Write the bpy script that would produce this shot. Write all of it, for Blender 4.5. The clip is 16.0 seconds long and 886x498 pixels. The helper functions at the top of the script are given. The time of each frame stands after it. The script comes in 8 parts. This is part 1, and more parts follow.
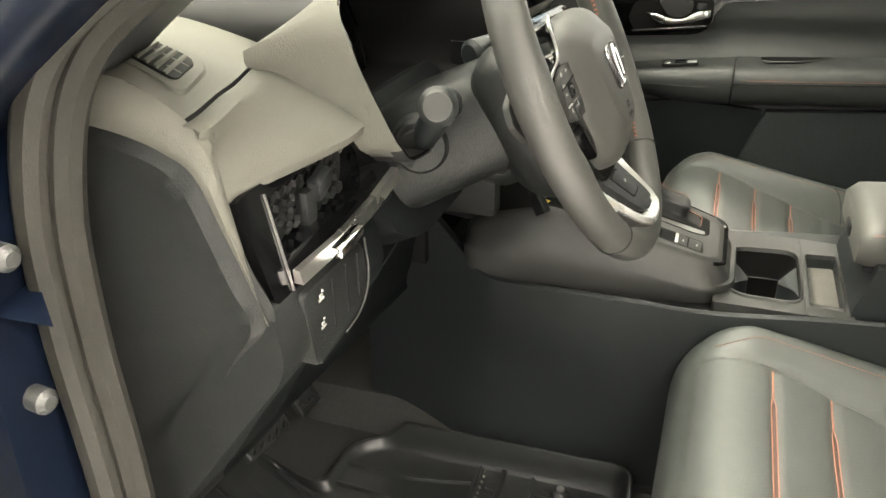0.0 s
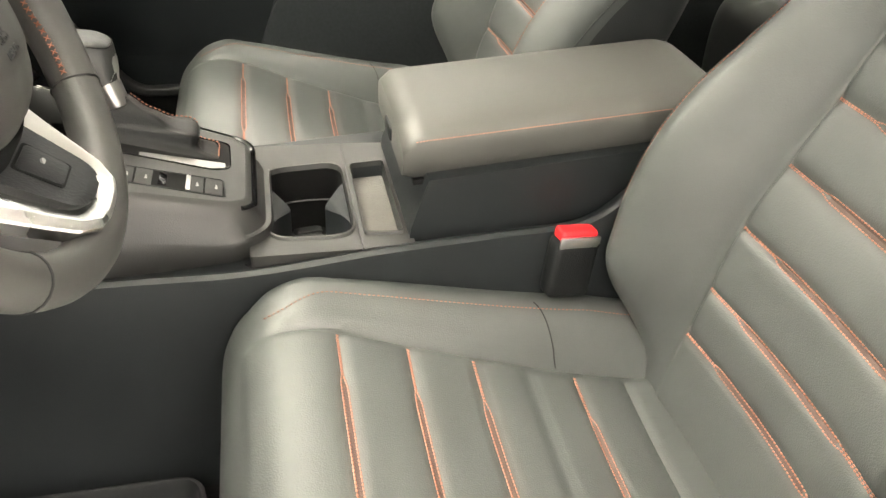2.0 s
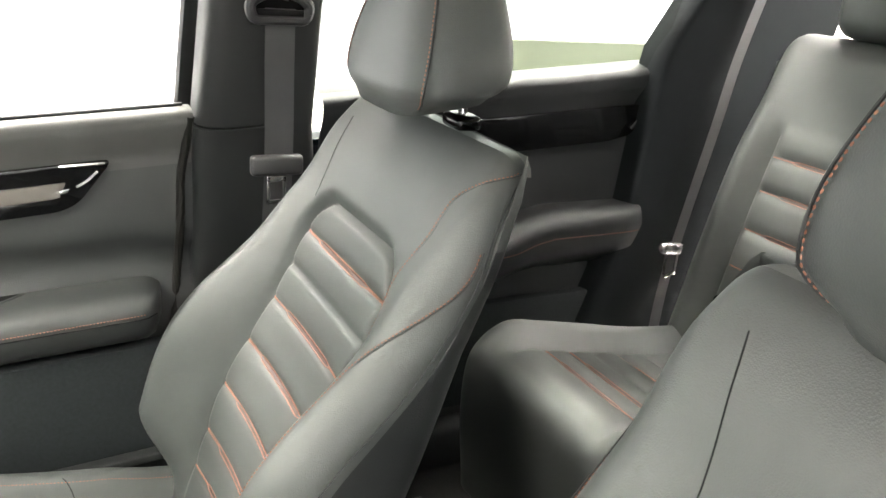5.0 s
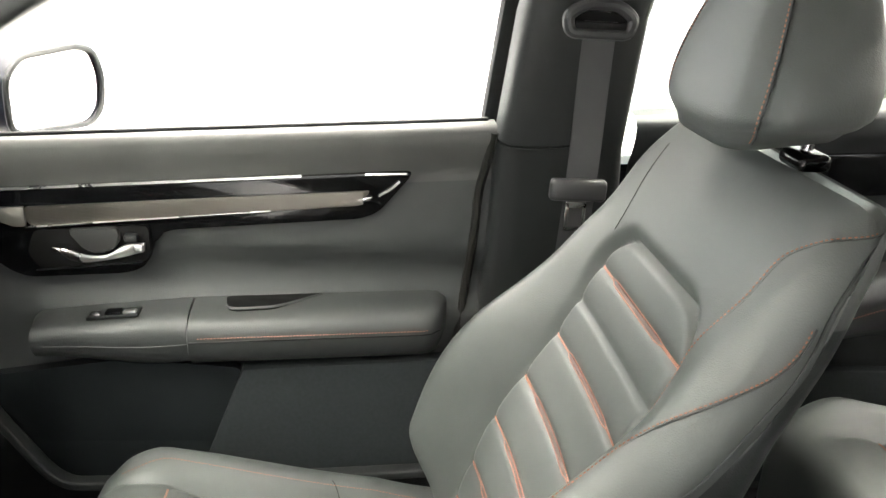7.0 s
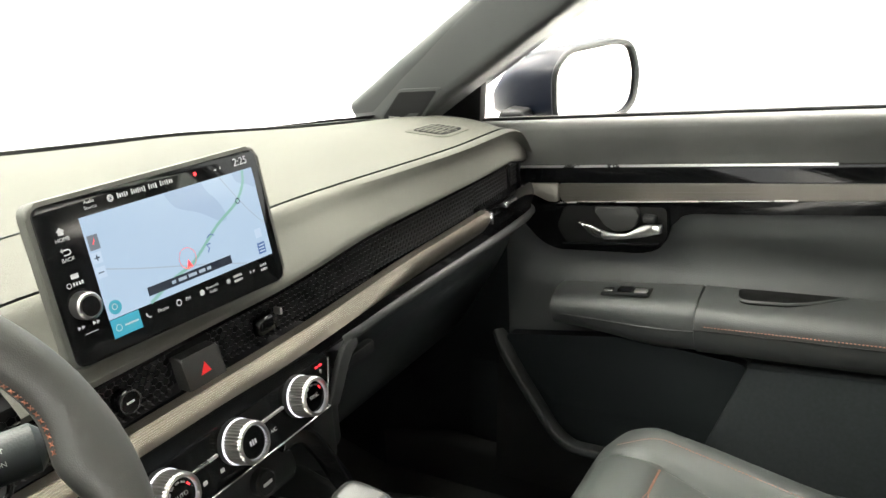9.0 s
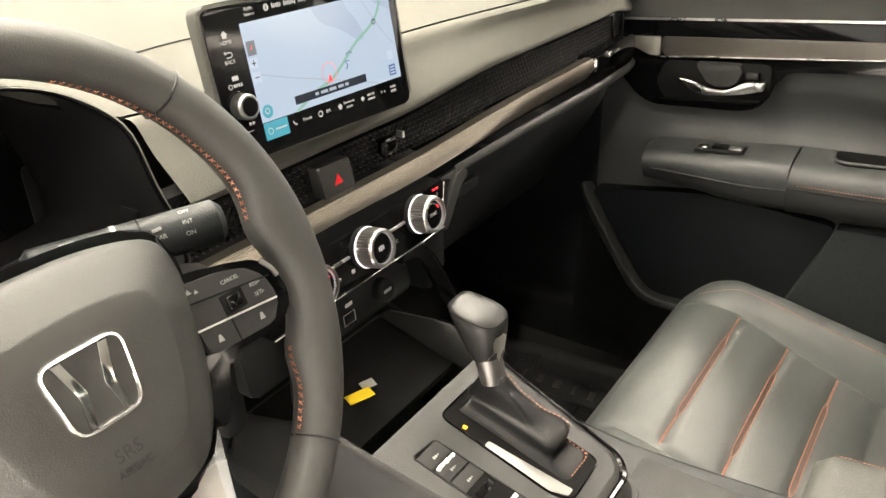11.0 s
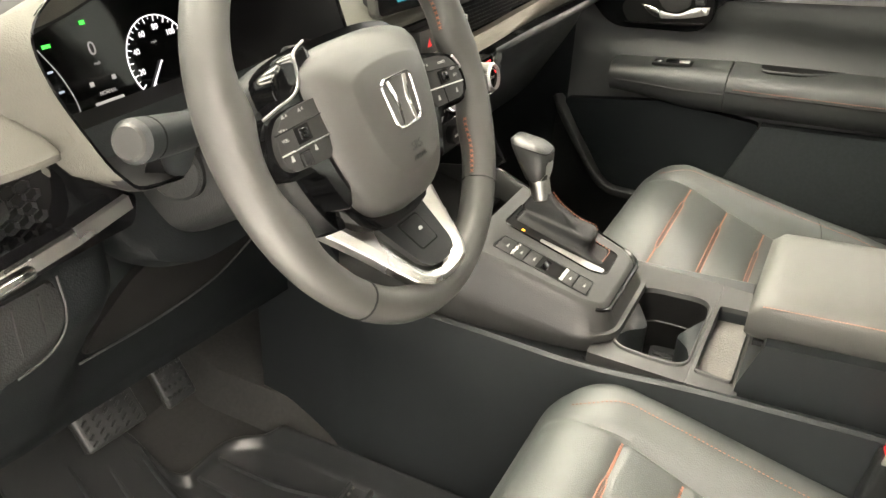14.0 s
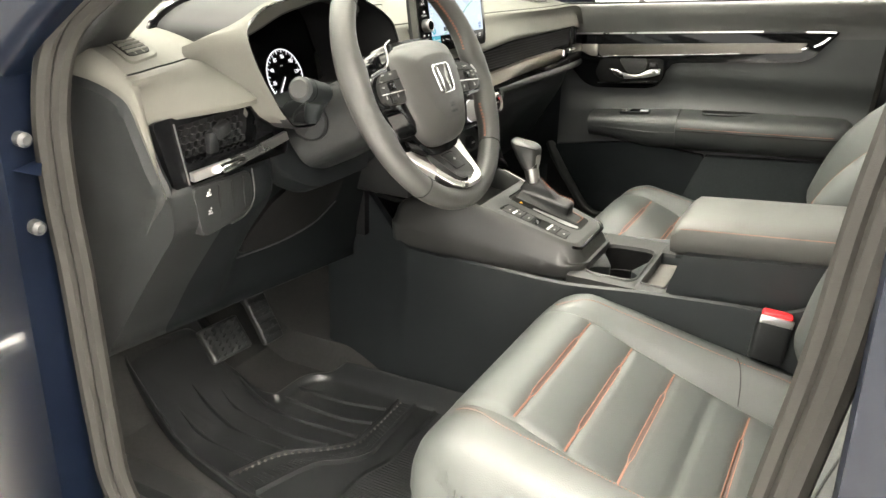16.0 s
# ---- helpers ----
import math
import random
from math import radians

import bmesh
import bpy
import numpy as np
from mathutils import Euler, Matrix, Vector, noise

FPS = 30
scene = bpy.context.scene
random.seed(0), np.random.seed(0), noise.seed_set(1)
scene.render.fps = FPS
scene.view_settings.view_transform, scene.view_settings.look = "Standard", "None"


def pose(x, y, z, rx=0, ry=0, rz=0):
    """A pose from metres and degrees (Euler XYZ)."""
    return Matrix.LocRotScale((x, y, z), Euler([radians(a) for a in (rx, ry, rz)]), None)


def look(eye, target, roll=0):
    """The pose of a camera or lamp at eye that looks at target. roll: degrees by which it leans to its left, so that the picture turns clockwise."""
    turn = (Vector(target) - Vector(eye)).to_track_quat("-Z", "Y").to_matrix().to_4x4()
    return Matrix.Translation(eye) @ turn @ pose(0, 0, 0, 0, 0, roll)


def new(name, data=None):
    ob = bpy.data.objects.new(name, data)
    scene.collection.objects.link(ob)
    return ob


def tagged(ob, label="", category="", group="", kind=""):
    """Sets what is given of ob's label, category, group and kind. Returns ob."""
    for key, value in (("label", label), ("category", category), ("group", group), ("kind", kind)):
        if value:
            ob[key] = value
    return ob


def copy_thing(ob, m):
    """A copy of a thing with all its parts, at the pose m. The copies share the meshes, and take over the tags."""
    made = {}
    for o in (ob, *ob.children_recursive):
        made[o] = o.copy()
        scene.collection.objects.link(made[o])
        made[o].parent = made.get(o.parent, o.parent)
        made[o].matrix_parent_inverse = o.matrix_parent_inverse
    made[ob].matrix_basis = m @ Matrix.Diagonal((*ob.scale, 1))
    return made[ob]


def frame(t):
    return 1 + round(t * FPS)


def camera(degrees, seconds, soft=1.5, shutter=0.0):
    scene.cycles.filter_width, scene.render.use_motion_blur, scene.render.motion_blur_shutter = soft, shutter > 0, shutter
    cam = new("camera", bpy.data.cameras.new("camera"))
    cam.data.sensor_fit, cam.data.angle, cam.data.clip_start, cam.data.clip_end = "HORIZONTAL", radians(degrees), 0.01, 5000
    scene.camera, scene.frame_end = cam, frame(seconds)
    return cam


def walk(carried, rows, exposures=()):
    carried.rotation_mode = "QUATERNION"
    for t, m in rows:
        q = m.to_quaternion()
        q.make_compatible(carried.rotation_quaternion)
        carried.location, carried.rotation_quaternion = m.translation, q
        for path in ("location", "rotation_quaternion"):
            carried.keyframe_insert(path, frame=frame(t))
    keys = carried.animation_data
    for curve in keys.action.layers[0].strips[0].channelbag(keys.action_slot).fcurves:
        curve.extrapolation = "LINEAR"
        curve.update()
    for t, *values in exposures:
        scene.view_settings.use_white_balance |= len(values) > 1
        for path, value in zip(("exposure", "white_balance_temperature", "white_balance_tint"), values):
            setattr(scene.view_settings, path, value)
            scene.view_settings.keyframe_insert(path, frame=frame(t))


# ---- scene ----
cam = camera(57.3, 16.0)
PATH = [
    (0, (-1.154, 0.108, 1.235), (0.544, 0.706, 0.363), -0.5),
    (0.5, (-1.123, 0.123, 1.212), (0.459, 0.625, 0.096), -2.7),
    (1, (-1.013, 0.092, 1.196), (0.512, 0.405, -0.061), -2.7),
    (1.5, (-0.933, 0.041, 1.18), (0.622, 0.033, -0.078), 0.3),
    (2, (-0.848, 0.05, 1.189), (0.754, -0.342, 0.057), 3.6),
    (2.5, (-0.78, 0.025, 1.227), (0.8, -0.7, 0.238), 5.7),
    (3, (-0.748, -0.009, 1.269), (0.796, -0.949, 0.414), 6.3),
    (3.5, (-0.716, -0.036, 1.313), (0.836, -1.108, 0.65), 8.0),
    (5.8, (-0.496, -0.167, 1.406), (1.242, -0.896, 0.735), 3.1),
    (6, (-0.488, -0.175, 1.403), (1.283, -0.841, 0.757), 3.3),
    (6.5, (-0.472, -0.167, 1.39), (1.367, -0.617, 0.746), 4.2),
    (7, (-0.453, -0.164, 1.382), (1.407, -0.376, 0.678), 3.8),
    (7.5, (-0.447, -0.167, 1.358), (1.418, -0.168, 0.635), 2.7),
    (8, (-0.438, -0.153, 1.341), (1.398, 0.192, 0.626), 0.0),
    (8.5, (-0.444, -0.137, 1.325), (1.297, 0.561, 0.629), -1.9),
    (9, (-0.454, -0.15, 1.329), (1.171, 0.804, 0.661), -3.2),
    (9.5, (-0.468, -0.15, 1.322), (1.073, 0.919, 0.627), -3.6),
    (10, (-0.487, -0.146, 1.307), (0.973, 0.976, 0.524), -3.7),
    (12.5, (-0.698, -0.079, 1.302), (0.788, 0.754, 0.253), 1.4),
    (13, (-0.781, -0.063, 1.298), (0.74, 0.754, 0.289), 2.5),
    (13.5, (-0.867, -0.072, 1.289), (0.655, 0.723, 0.264), 3.3),
    (14, (-0.93, -0.111, 1.279), (0.631, 0.657, 0.292), 2.7),
    (14.5, (-1.03, -0.196, 1.262), (0.55, 0.638, 0.363), 1.3),
    (15, (-1.131, -0.267, 1.253), (0.444, 0.668, 0.45), 0.3),
    (15.5, (-1.244, -0.296, 1.264), (0.366, 0.639, 0.535), 0.8),
    (16, (-1.402, -0.33, 1.248), (0.253, 0.525, 0.519), 1.4),
]
EXPOSURES = [(0.0, 1.64, 7050, 12), (0.5, 1.90, 7450, 17), (1.0, 2.02, 7500, 19), (1.5, 1.99, 7350, 19), (2.0, 1.98, 7100, 16), (3.0, 2.18, 6850, 17), (3.5, 2.26, 6750, 17), (6.0, 2.20, 6550, 15), (8.0, 1.99, 6550, 14), (9.5, 1.64, 6550, 13), (10.0, 1.60, 6700, 15), (12.5, 2.08, 7700, 21), (13.5, 2.08, 7400, 18), (15.0, 2.04, 6900, 14), (16.0, 1.92, 6850, 14)]
walk(cam, [(t, look(eye, target, roll)) for t, eye, target, roll in PATH], EXPOSURES)

# ---- world: a bright white showroom ----
world = bpy.data.worlds.new("showroom_air")
scene.world = world
world.use_nodes = True
bg = world.node_tree.nodes["Background"]
bg.inputs[0].default_value = (1.0, 0.985, 0.96, 1)
bg.inputs[1].default_value = 1.25


# ---- materials ----
def mat(name, base, rough=0.5, metal=0.0, grain=0.0, grain_scale=900.0, var=0.12, var_scale=9.0, coat=0.0, spec=0.5, rvar=0.08, emit=None, power=0.0):
    m = bpy.data.materials.new(name)
    m.use_nodes = True
    nt = m.node_tree
    b = nt.nodes["Principled BSDF"]
    b.inputs["Roughness"].default_value = rough
    b.inputs["Metallic"].default_value = metal
    b.inputs["Coat Weight"].default_value = coat
    b.inputs["Coat Roughness"].default_value = 0.05
    b.inputs["Specular IOR Level"].default_value = spec
    b.inputs["Base Color"].default_value = (*base, 1)
    tc = nt.nodes.new("ShaderNodeTexCoord")
    if var > 0:
        n = nt.nodes.new("ShaderNodeTexNoise")
        n.inputs["Scale"].default_value = var_scale
        n.inputs["Detail"].default_value = 6
        nt.links.new(tc.outputs["Object"], n.inputs["Vector"])
        r = nt.nodes.new("ShaderNodeValToRGB")
        r.color_ramp.elements[0].position, r.color_ramp.elements[1].position = 0.3, 0.7
        r.color_ramp.elements[0].color = (*[c * (1 - var) for c in base], 1)
        r.color_ramp.elements[1].color = (*[min(1, c * (1 + var)) for c in base], 1)
        nt.links.new(n.outputs["Fac"], r.inputs["Fac"])
        nt.links.new(r.outputs["Color"], b.inputs["Base Color"])
        mr = nt.nodes.new("ShaderNodeMapRange")
        mr.inputs["To Min"].default_value, mr.inputs["To Max"].default_value = max(0.02, rough - rvar), min(1, rough + rvar)
        nt.links.new(n.outputs["Fac"], mr.inputs["Value"])
        nt.links.new(mr.outputs["Result"], b.inputs["Roughness"])
    if grain > 0:
        v = nt.nodes.new("ShaderNodeTexVoronoi")
        v.inputs["Scale"].default_value = grain_scale
        nt.links.new(tc.outputs["Object"], v.inputs["Vector"])
        bp = nt.nodes.new("ShaderNodeBump")
        bp.inputs["Strength"].default_value = grain
        bp.inputs["Distance"].default_value = 0.0006
        nt.links.new(v.outputs["Distance"], bp.inputs["Height"])
        nt.links.new(bp.outputs["Normal"], b.inputs["Normal"])
    if emit:
        b.inputs["Emission Color"].default_value = (*emit, 1)
        b.inputs["Emission Strength"].default_value = power
    return m


def glass_mat(name, tint, gloss):
    m = bpy.data.materials.new(name)
    m.use_nodes = True
    nt = m.node_tree
    out = nt.nodes["Material Output"]
    nt.nodes.remove(nt.nodes["Principled BSDF"])
    tr, gl, mx = nt.nodes.new("ShaderNodeBsdfTransparent"), nt.nodes.new("ShaderNodeBsdfGlossy"), nt.nodes.new("ShaderNodeMixShader")
    lw, pw = nt.nodes.new("ShaderNodeLayerWeight"), nt.nodes.new("ShaderNodeMath")
    lw.inputs[0].default_value = 0.5
    pw.operation, pw.inputs[1].default_value = "POWER", 4.5
    nt.links.new(lw.outputs["Facing"], pw.inputs[0])
    sc = nt.nodes.new("ShaderNodeMath")
    sc.operation, sc.inputs[1].default_value, sc.inputs[2].default_value = "MULTIPLY_ADD", gloss, 0.01
    nt.links.new(pw.outputs[0], sc.inputs[0])
    tr.inputs[0].default_value = (*tint, 1)
    gl.inputs["Roughness"].default_value = 0.01
    nt.links.new(sc.outputs[0], mx.inputs[0])
    nt.links.new(tr.outputs[0], mx.inputs[1])
    nt.links.new(gl.outputs[0], mx.inputs[2])
    nt.links.new(mx.outputs[0], out.inputs[0])
    return m


LEATHER = mat("seat_leather", (0.058, 0.0635, 0.0605), 0.49, grain=0.26, grain_scale=650, var=0.10, var_scale=14, spec=0.55)
LID = mat("lid_leather", (0.07, 0.0695, 0.064), 0.46, grain=0.25, grain_scale=650, var=0.08, var_scale=14)
PILLAR = mat("pillar_plastic", (0.023, 0.0245, 0.0242), 0.55, grain=0.35, grain_scale=600)
# Copy of the footwell plastic, darkened for the shade under the column.
KNEE = mat("knee_panel_shade", (0.0052, 0.0064, 0.0070), 0.62, grain=0.3, grain_scale=600, spec=0.08)
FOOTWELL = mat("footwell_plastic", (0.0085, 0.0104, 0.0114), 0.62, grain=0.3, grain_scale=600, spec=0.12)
# Darker than the champagne metal; the strip's dark reflections are put into it.
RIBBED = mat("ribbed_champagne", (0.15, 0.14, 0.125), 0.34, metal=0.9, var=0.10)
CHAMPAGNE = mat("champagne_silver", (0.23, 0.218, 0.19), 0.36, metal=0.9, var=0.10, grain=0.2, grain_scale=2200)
BOOT = mat("boot_leather", (0.0062, 0.0064, 0.0066), 0.38, grain=0.3, grain_scale=600, spec=0.28)
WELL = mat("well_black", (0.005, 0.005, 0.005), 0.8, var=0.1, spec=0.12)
RIMTHREAD = mat("dark_orange_thread", (0.24, 0.085, 0.045), 0.7, var=0.15, var_scale=300)
TRAYMAT = mat("tray_rubber", (0.085, 0.08, 0.072), 0.6, grain=0.8, grain_scale=420, var=0.15, var_scale=60)
POD = mat("pod_plastic", (0.021, 0.0212, 0.0205), 0.55, grain=0.3, grain_scale=900, spec=0.35)
KNOB = mat("knob_leather", (0.022, 0.0225, 0.022), 0.36, grain=0.25, grain_scale=750)
LEATHER_SIDE = mat("seat_side_vinyl", (0.017, 0.019, 0.0195), 0.46, grain=0.3, grain_scale=600, spec=0.4)
DASH = mat("dash_soft_vinyl", (0.072, 0.0712, 0.0625), 0.68, grain=0.3, grain_scale=700, var=0.07, spec=0.14)
DASH_LOW = mat("dash_hard_plastic", (0.0075, 0.0084, 0.0086), 0.54, grain=0.35, grain_scale=600, var=0.08, spec=0.25)
PLASTIC = mat("dark_grained_plastic", (0.0078, 0.0088, 0.0092), 0.5, grain=0.35, grain_scale=650, spec=0.3)
CONSOLE = mat("console_plastic", (0.0135, 0.016, 0.017), 0.44, grain=0.25, grain_scale=700, spec=0.3)
CONSOLE_TOP = mat("console_top_plastic", (0.0225, 0.0228, 0.0218), 0.42, grain=0.25, grain_scale=700, spec=0.45)
GLOVE = mat("glovebox_plastic", (0.02, 0.0215, 0.0215), 0.52, grain=0.35, grain_scale=600, var=0.08, spec=0.35)
# Shoulder roll lightened for grazing light; trim below darkened, as it faces down.
DOORTOP = mat("door_top_vinyl_lit", (0.074, 0.0750, 0.0715), 0.52, grain=0.3, grain_scale=600, spec=0.35)
DOORTRIM = mat("door_trim_vinyl", (0.041, 0.0438, 0.0428), 0.48, grain=0.3, grain_scale=600, spec=0.45)
GLOSS = mat("gloss_black", (0.003, 0.0032, 0.0035), 0.08, var=0.0, spec=0.24)
BLACK = mat("matte_black", (0.007, 0.007, 0.0075), 0.65, var=0.1, spec=0.2)
MESHBLACK = mat("vent_black", (0.013, 0.013, 0.0135), 0.36, var=0.1)
STRIP = mat("ribbed_trim_strip", (0.145, 0.129, 0.108), 0.34, metal=0.9, var=0.10, grain=0.2, grain_scale=2200)
CASING = mat("screen_casing_plastic", (0.05, 0.05, 0.045), 0.5, grain=0.25, grain_scale=700, spec=0.3)
KNURL = mat("knurled_metal", (0.34, 0.335, 0.325), 0.34, metal=1.0, var=0.06)
CHROME = mat("chrome", (0.72, 0.72, 0.71), 0.1, metal=1.0, var=0.04)
SATIN = mat("satin_silver", (0.72, 0.715, 0.7), 0.28, metal=1.0, var=0.06, grain=0.15, grain_scale=2500)
WHEELL = mat("wheel_leather", (0.038, 0.0383, 0.0358), 0.48, grain=0.16, grain_scale=1100)
ORANGE = mat("orange_thread", (0.33, 0.135, 0.085), 0.7, var=0.15, var_scale=300)
DARKTHREAD = mat("perforated_strip", (0.075, 0.05, 0.042), 0.7, grain=0.6, grain_scale=900)
CARPET = mat("carpet", (0.032, 0.0326, 0.0318), 0.95, grain=1.0, grain_scale=900, var=0.12, var_scale=160, spec=0.1)
DOORCLOTH = mat("door_cloth", (0.022, 0.0255, 0.0265), 0.95, grain=1.0, grain_scale=900, var=0.12, var_scale=160, spec=0.1)
GUIDE = mat("belt_guide_plastic", (0.035, 0.035, 0.036), 0.35, var=0.08)
RUBBER = mat("rubber_mat", (0.0125, 0.014, 0.0145), 0.42, grain=0.2, grain_scale=500, var=0.2)
SEAL = mat("door_seal_rubber", (0.012, 0.0115, 0.01), 0.6, grain=0.2, var=0.15, spec=0.2)
BLUE = mat("blue_car_paint", (0.0012, 0.0026, 0.0066), 0.4, var=0.06, coat=0.05, spec=0.14)
BELT = mat("belt_webbing", (0.1, 0.1, 0.102), 0.75, grain=0.8, grain_scale=900, var=0.1)
RED = mat("red_plastic", (0.75, 0.02, 0.025), 0.35, var=0.05)
WHITEPRINT = mat("white_print", (0.32, 0.32, 0.31), 0.5, var=0.0)
ICON = mat("icon_white", (0.12, 0.12, 0.12), 0.5, var=0.0, emit=(1, 1, 1), power=0.10)
LIGHT_W = mat("lit_white", (0.5, 0.5, 0.5), 0.4, var=0.0, emit=(0.9, 0.93, 1.0), power=0.5)
LIGHT_R = mat("lit_red", (0.5, 0.02, 0.02), 0.4, var=0.0, emit=(1.0, 0.02, 0.03), power=0.6)
LIGHT_G = mat("lit_green", (0.02, 0.5, 0.05), 0.4, var=0.0, emit=(0.02, 0.9, 0.08), power=0.5)
LIGHT_A = mat("lit_amber", (0.6, 0.3, 0.02), 0.4, var=0.0, emit=(1.0, 0.42, 0.02), power=0.7)
HEADLINER = mat("headliner_cloth", (0.60, 0.59, 0.56), 0.9, grain=0.5, grain_scale=500)
WHITEWALL = mat("white_wall_paint", (0.82, 0.82, 0.80), 0.7, grain=0.2, grain_scale=90, var=0.03, var_scale=2)
FLOORGREY = mat("showroom_floor_resin", (0.74, 0.74, 0.72), 0.16, var=0.04, var_scale=3)
CEILW = mat("ceiling_white", (0.8, 0.8, 0.79), 0.8, var=0.03)
PANEL = mat("ceiling_light_panel", (0.9, 0.9, 0.9), 0.5, var=0.0, emit=(1.0, 0.955, 0.87), power=20.0)
GREEN = mat("green_board", (0.02, 0.026, 0.012), 0.6, var=0.04)
GLASS = glass_mat("window_glass", (0.96, 0.98, 0.97), 0.5)
TINTED = glass_mat("tinted_glass", (0.55, 0.60, 0.56), 0.4)
DIMGLASS = glass_mat("rear_dimming_glass", (0.16, 0.17, 0.165), 0.4)
# Darker than a real windscreen, to hold light off the dash top.
SCREEN_GLASS = glass_mat("windscreen_glass", (0.50, 0.53, 0.51), 0.4)
MIRROR = mat("mirror_glass", (0.9, 0.9, 0.9), 0.01, metal=1.0, var=0.0)
LCD_MAP = mat("screen_map_blue", (0.02, 0.02, 0.02), 0.15, var=0.0, emit=(0.44, 0.60, 0.76), power=0.30)
LCD_TEAL = mat("screen_teal", (0.02, 0.02, 0.02), 0.15, var=0.0, emit=(0.03, 0.38, 0.50), power=0.3)
LCD_DARK = mat("screen_dark", (0.01, 0.01, 0.012), 0.15, var=0.0, emit=(0.02, 0.03, 0.05), power=0.2)
LCD_LINE = mat("screen_grey_line", (0.02, 0.02, 0.02), 0.15, var=0.0, emit=(0.34, 0.42, 0.50), power=0.33)
LCD_GREEN = mat("screen_green_line", (0.02, 0.02, 0.02), 0.15, var=0.0, emit=(0.22, 0.48, 0.40), power=0.3)
LCD_ROUTE = mat("screen_route_blue", (0.02, 0.02, 0.02), 0.15, var=0.0, emit=(0.05, 0.14, 0.36), power=0.3)
LCD_GREY = mat("screen_button_grey", (0.02, 0.02, 0.02), 0.15, var=0.0, emit=(0.16, 0.19, 0.22), power=0.3)
LCD_PALE = mat("screen_pale_blue", (0.02, 0.02, 0.02), 0.15, var=0.0, emit=(0.50, 0.64, 0.78), power=0.32)
LCD_WATER = mat("screen_water_blue", (0.02, 0.02, 0.02), 0.15, var=0.0, emit=(0.36, 0.50, 0.67), power=0.30)
LABEL_Y = mat("yellow_label", (0.8, 0.55, 0.02), 0.5, var=0.0)


# ---- mesh helpers ----
def part(name, bm, material, parent=None, label="", sharp=35, smooth=True):
    me = bpy.data.meshes.new(name)
    bmesh.ops.recalc_face_normals(bm, faces=bm.faces)
    for f in bm.faces:
        f.smooth = smooth
    bm.to_mesh(me)
    bm.free()
    if smooth:
        me.set_sharp_from_angle(angle=radians(sharp))
    me.materials.append(material)
    ob = new(name, me)
    if parent:
        ob.parent = parent
    if label:
        ob["label"] = label
    return ob


def thing(name, m, label, category, group="", kind=""):
    ob = new(name)
    ob.empty_display_size = 0.05
    ob.matrix_world = m
    return tagged(ob, label, category, group, kind)


def solo(name, bm, material, label, category, group="", kind="", sharp=35, m=None):
    ob = part(name, bm, material, None, "", sharp)
    if m is not None:
        ob.matrix_world = m
    return tagged(ob, label, category, group, kind)


def V(*a):
    return Vector(a)


def curve_pts(pts, n=8, closed=False):
    """Catmull-Rom through pts."""
    P = [Vector(p) for p in pts]
    out, k = [], len(P)
    for i in range(k if closed else k - 1):
        p0 = P[(i - 1) % k] if closed or i > 0 else P[0] * 2 - P[1]
        p1, p2 = P[i % k], P[(i + 1) % k]
        p3 = P[(i + 2) % k] if closed or i + 2 < k else P[-1] * 2 - P[-2]
        for j in range(n):
            t = j / n
            out.append(0.5 * ((2 * p1) + (p2 - p0) * t + (2 * p0 - 5 * p1 + 4 * p2 - p3) * t * t + (3 * p1 - p0 - 3 * p2 + p3) * t ** 3))
    if not closed:
        out.append(P[-1].copy())
    return out


def loft(rings, bm=None, closed=True, cap=True):
    bm = bm or bmesh.new()
    vs = [[bm.verts.new(p) for p in r] for r in rings]
    n = len(rings[0])
    for a, b in zip(vs, vs[1:]):
        for i in range(n if closed else n - 1):
            j = (i + 1) % n
            bm.faces.new((a[i], a[j], b[j], b[i]))
    if cap and closed:
        bm.faces.new(vs[0])
        bm.faces.new(list(reversed(vs[-1])))
    return bm


def sheet(rows, bm=None):
    return loft(rows, bm, closed=False, cap=False)


def frames_along(P, up=None):
    out = []
    for i, p in enumerate(P):
        t = (P[min(i + 1, len(P) - 1)] - P[max(i - 1, 0)]).normalized()
        u = Vector(up) if up else Vector((0, 0, 1))
        s = t.cross(u)
        if s.length < 1e-4:
            s = t.cross(Vector((0, 1, 0)))
        s.normalize()
        out.append((p, s, s.cross(t).normalized()))
    return out


def tube(pts, r, n=8, bm=None, closed=False, up=None, flat=1.0):
    """A round bar along pts; flat squashes it along its second axis."""
    P = [Vector(p) for p in pts]
    if closed:
        P = P + [P[0], P[1]]
    rings = []
    for i, (p, s, w) in enumerate(frames_along(P, up)):
        k = r(i / (len(P) - 1)) if callable(r) else r
        rings.append([p + s * (k * math.cos(a)) + w * (k * flat * math.sin(a)) for a in [2 * math.pi * j / n for j in range(n)]])
    if closed:
        rings = rings[:-1]
    return loft(rings, bm)


def sweep(pts, prof, bm=None, up=None, cap=True):
    """A bar with the closed profile prof (side, up) along pts."""
    P = [Vector(p) for p in pts]
    return loft([[p + s * a + w * b for a, b in prof] for p, s, w in frames_along(P, up)], bm, cap=cap)


def rbox(c, s, bev=0.004, seg=2, bm=None, rot=None):
    bm = bm or bmesh.new()
    m = Matrix.Translation(c) @ (rot or Matrix()) @ Matrix.Diagonal((*s, 1))
    g = bmesh.ops.create_cube(bm, size=1.0, matrix=m)
    if bev > 0:
        es = list({e for v in g["verts"] for e in v.link_edges})
        bmesh.ops.bevel(bm, geom=es, offset=min(bev, min(s) * 0.45), segments=seg, profile=0.5, affect="EDGES")
    return bm


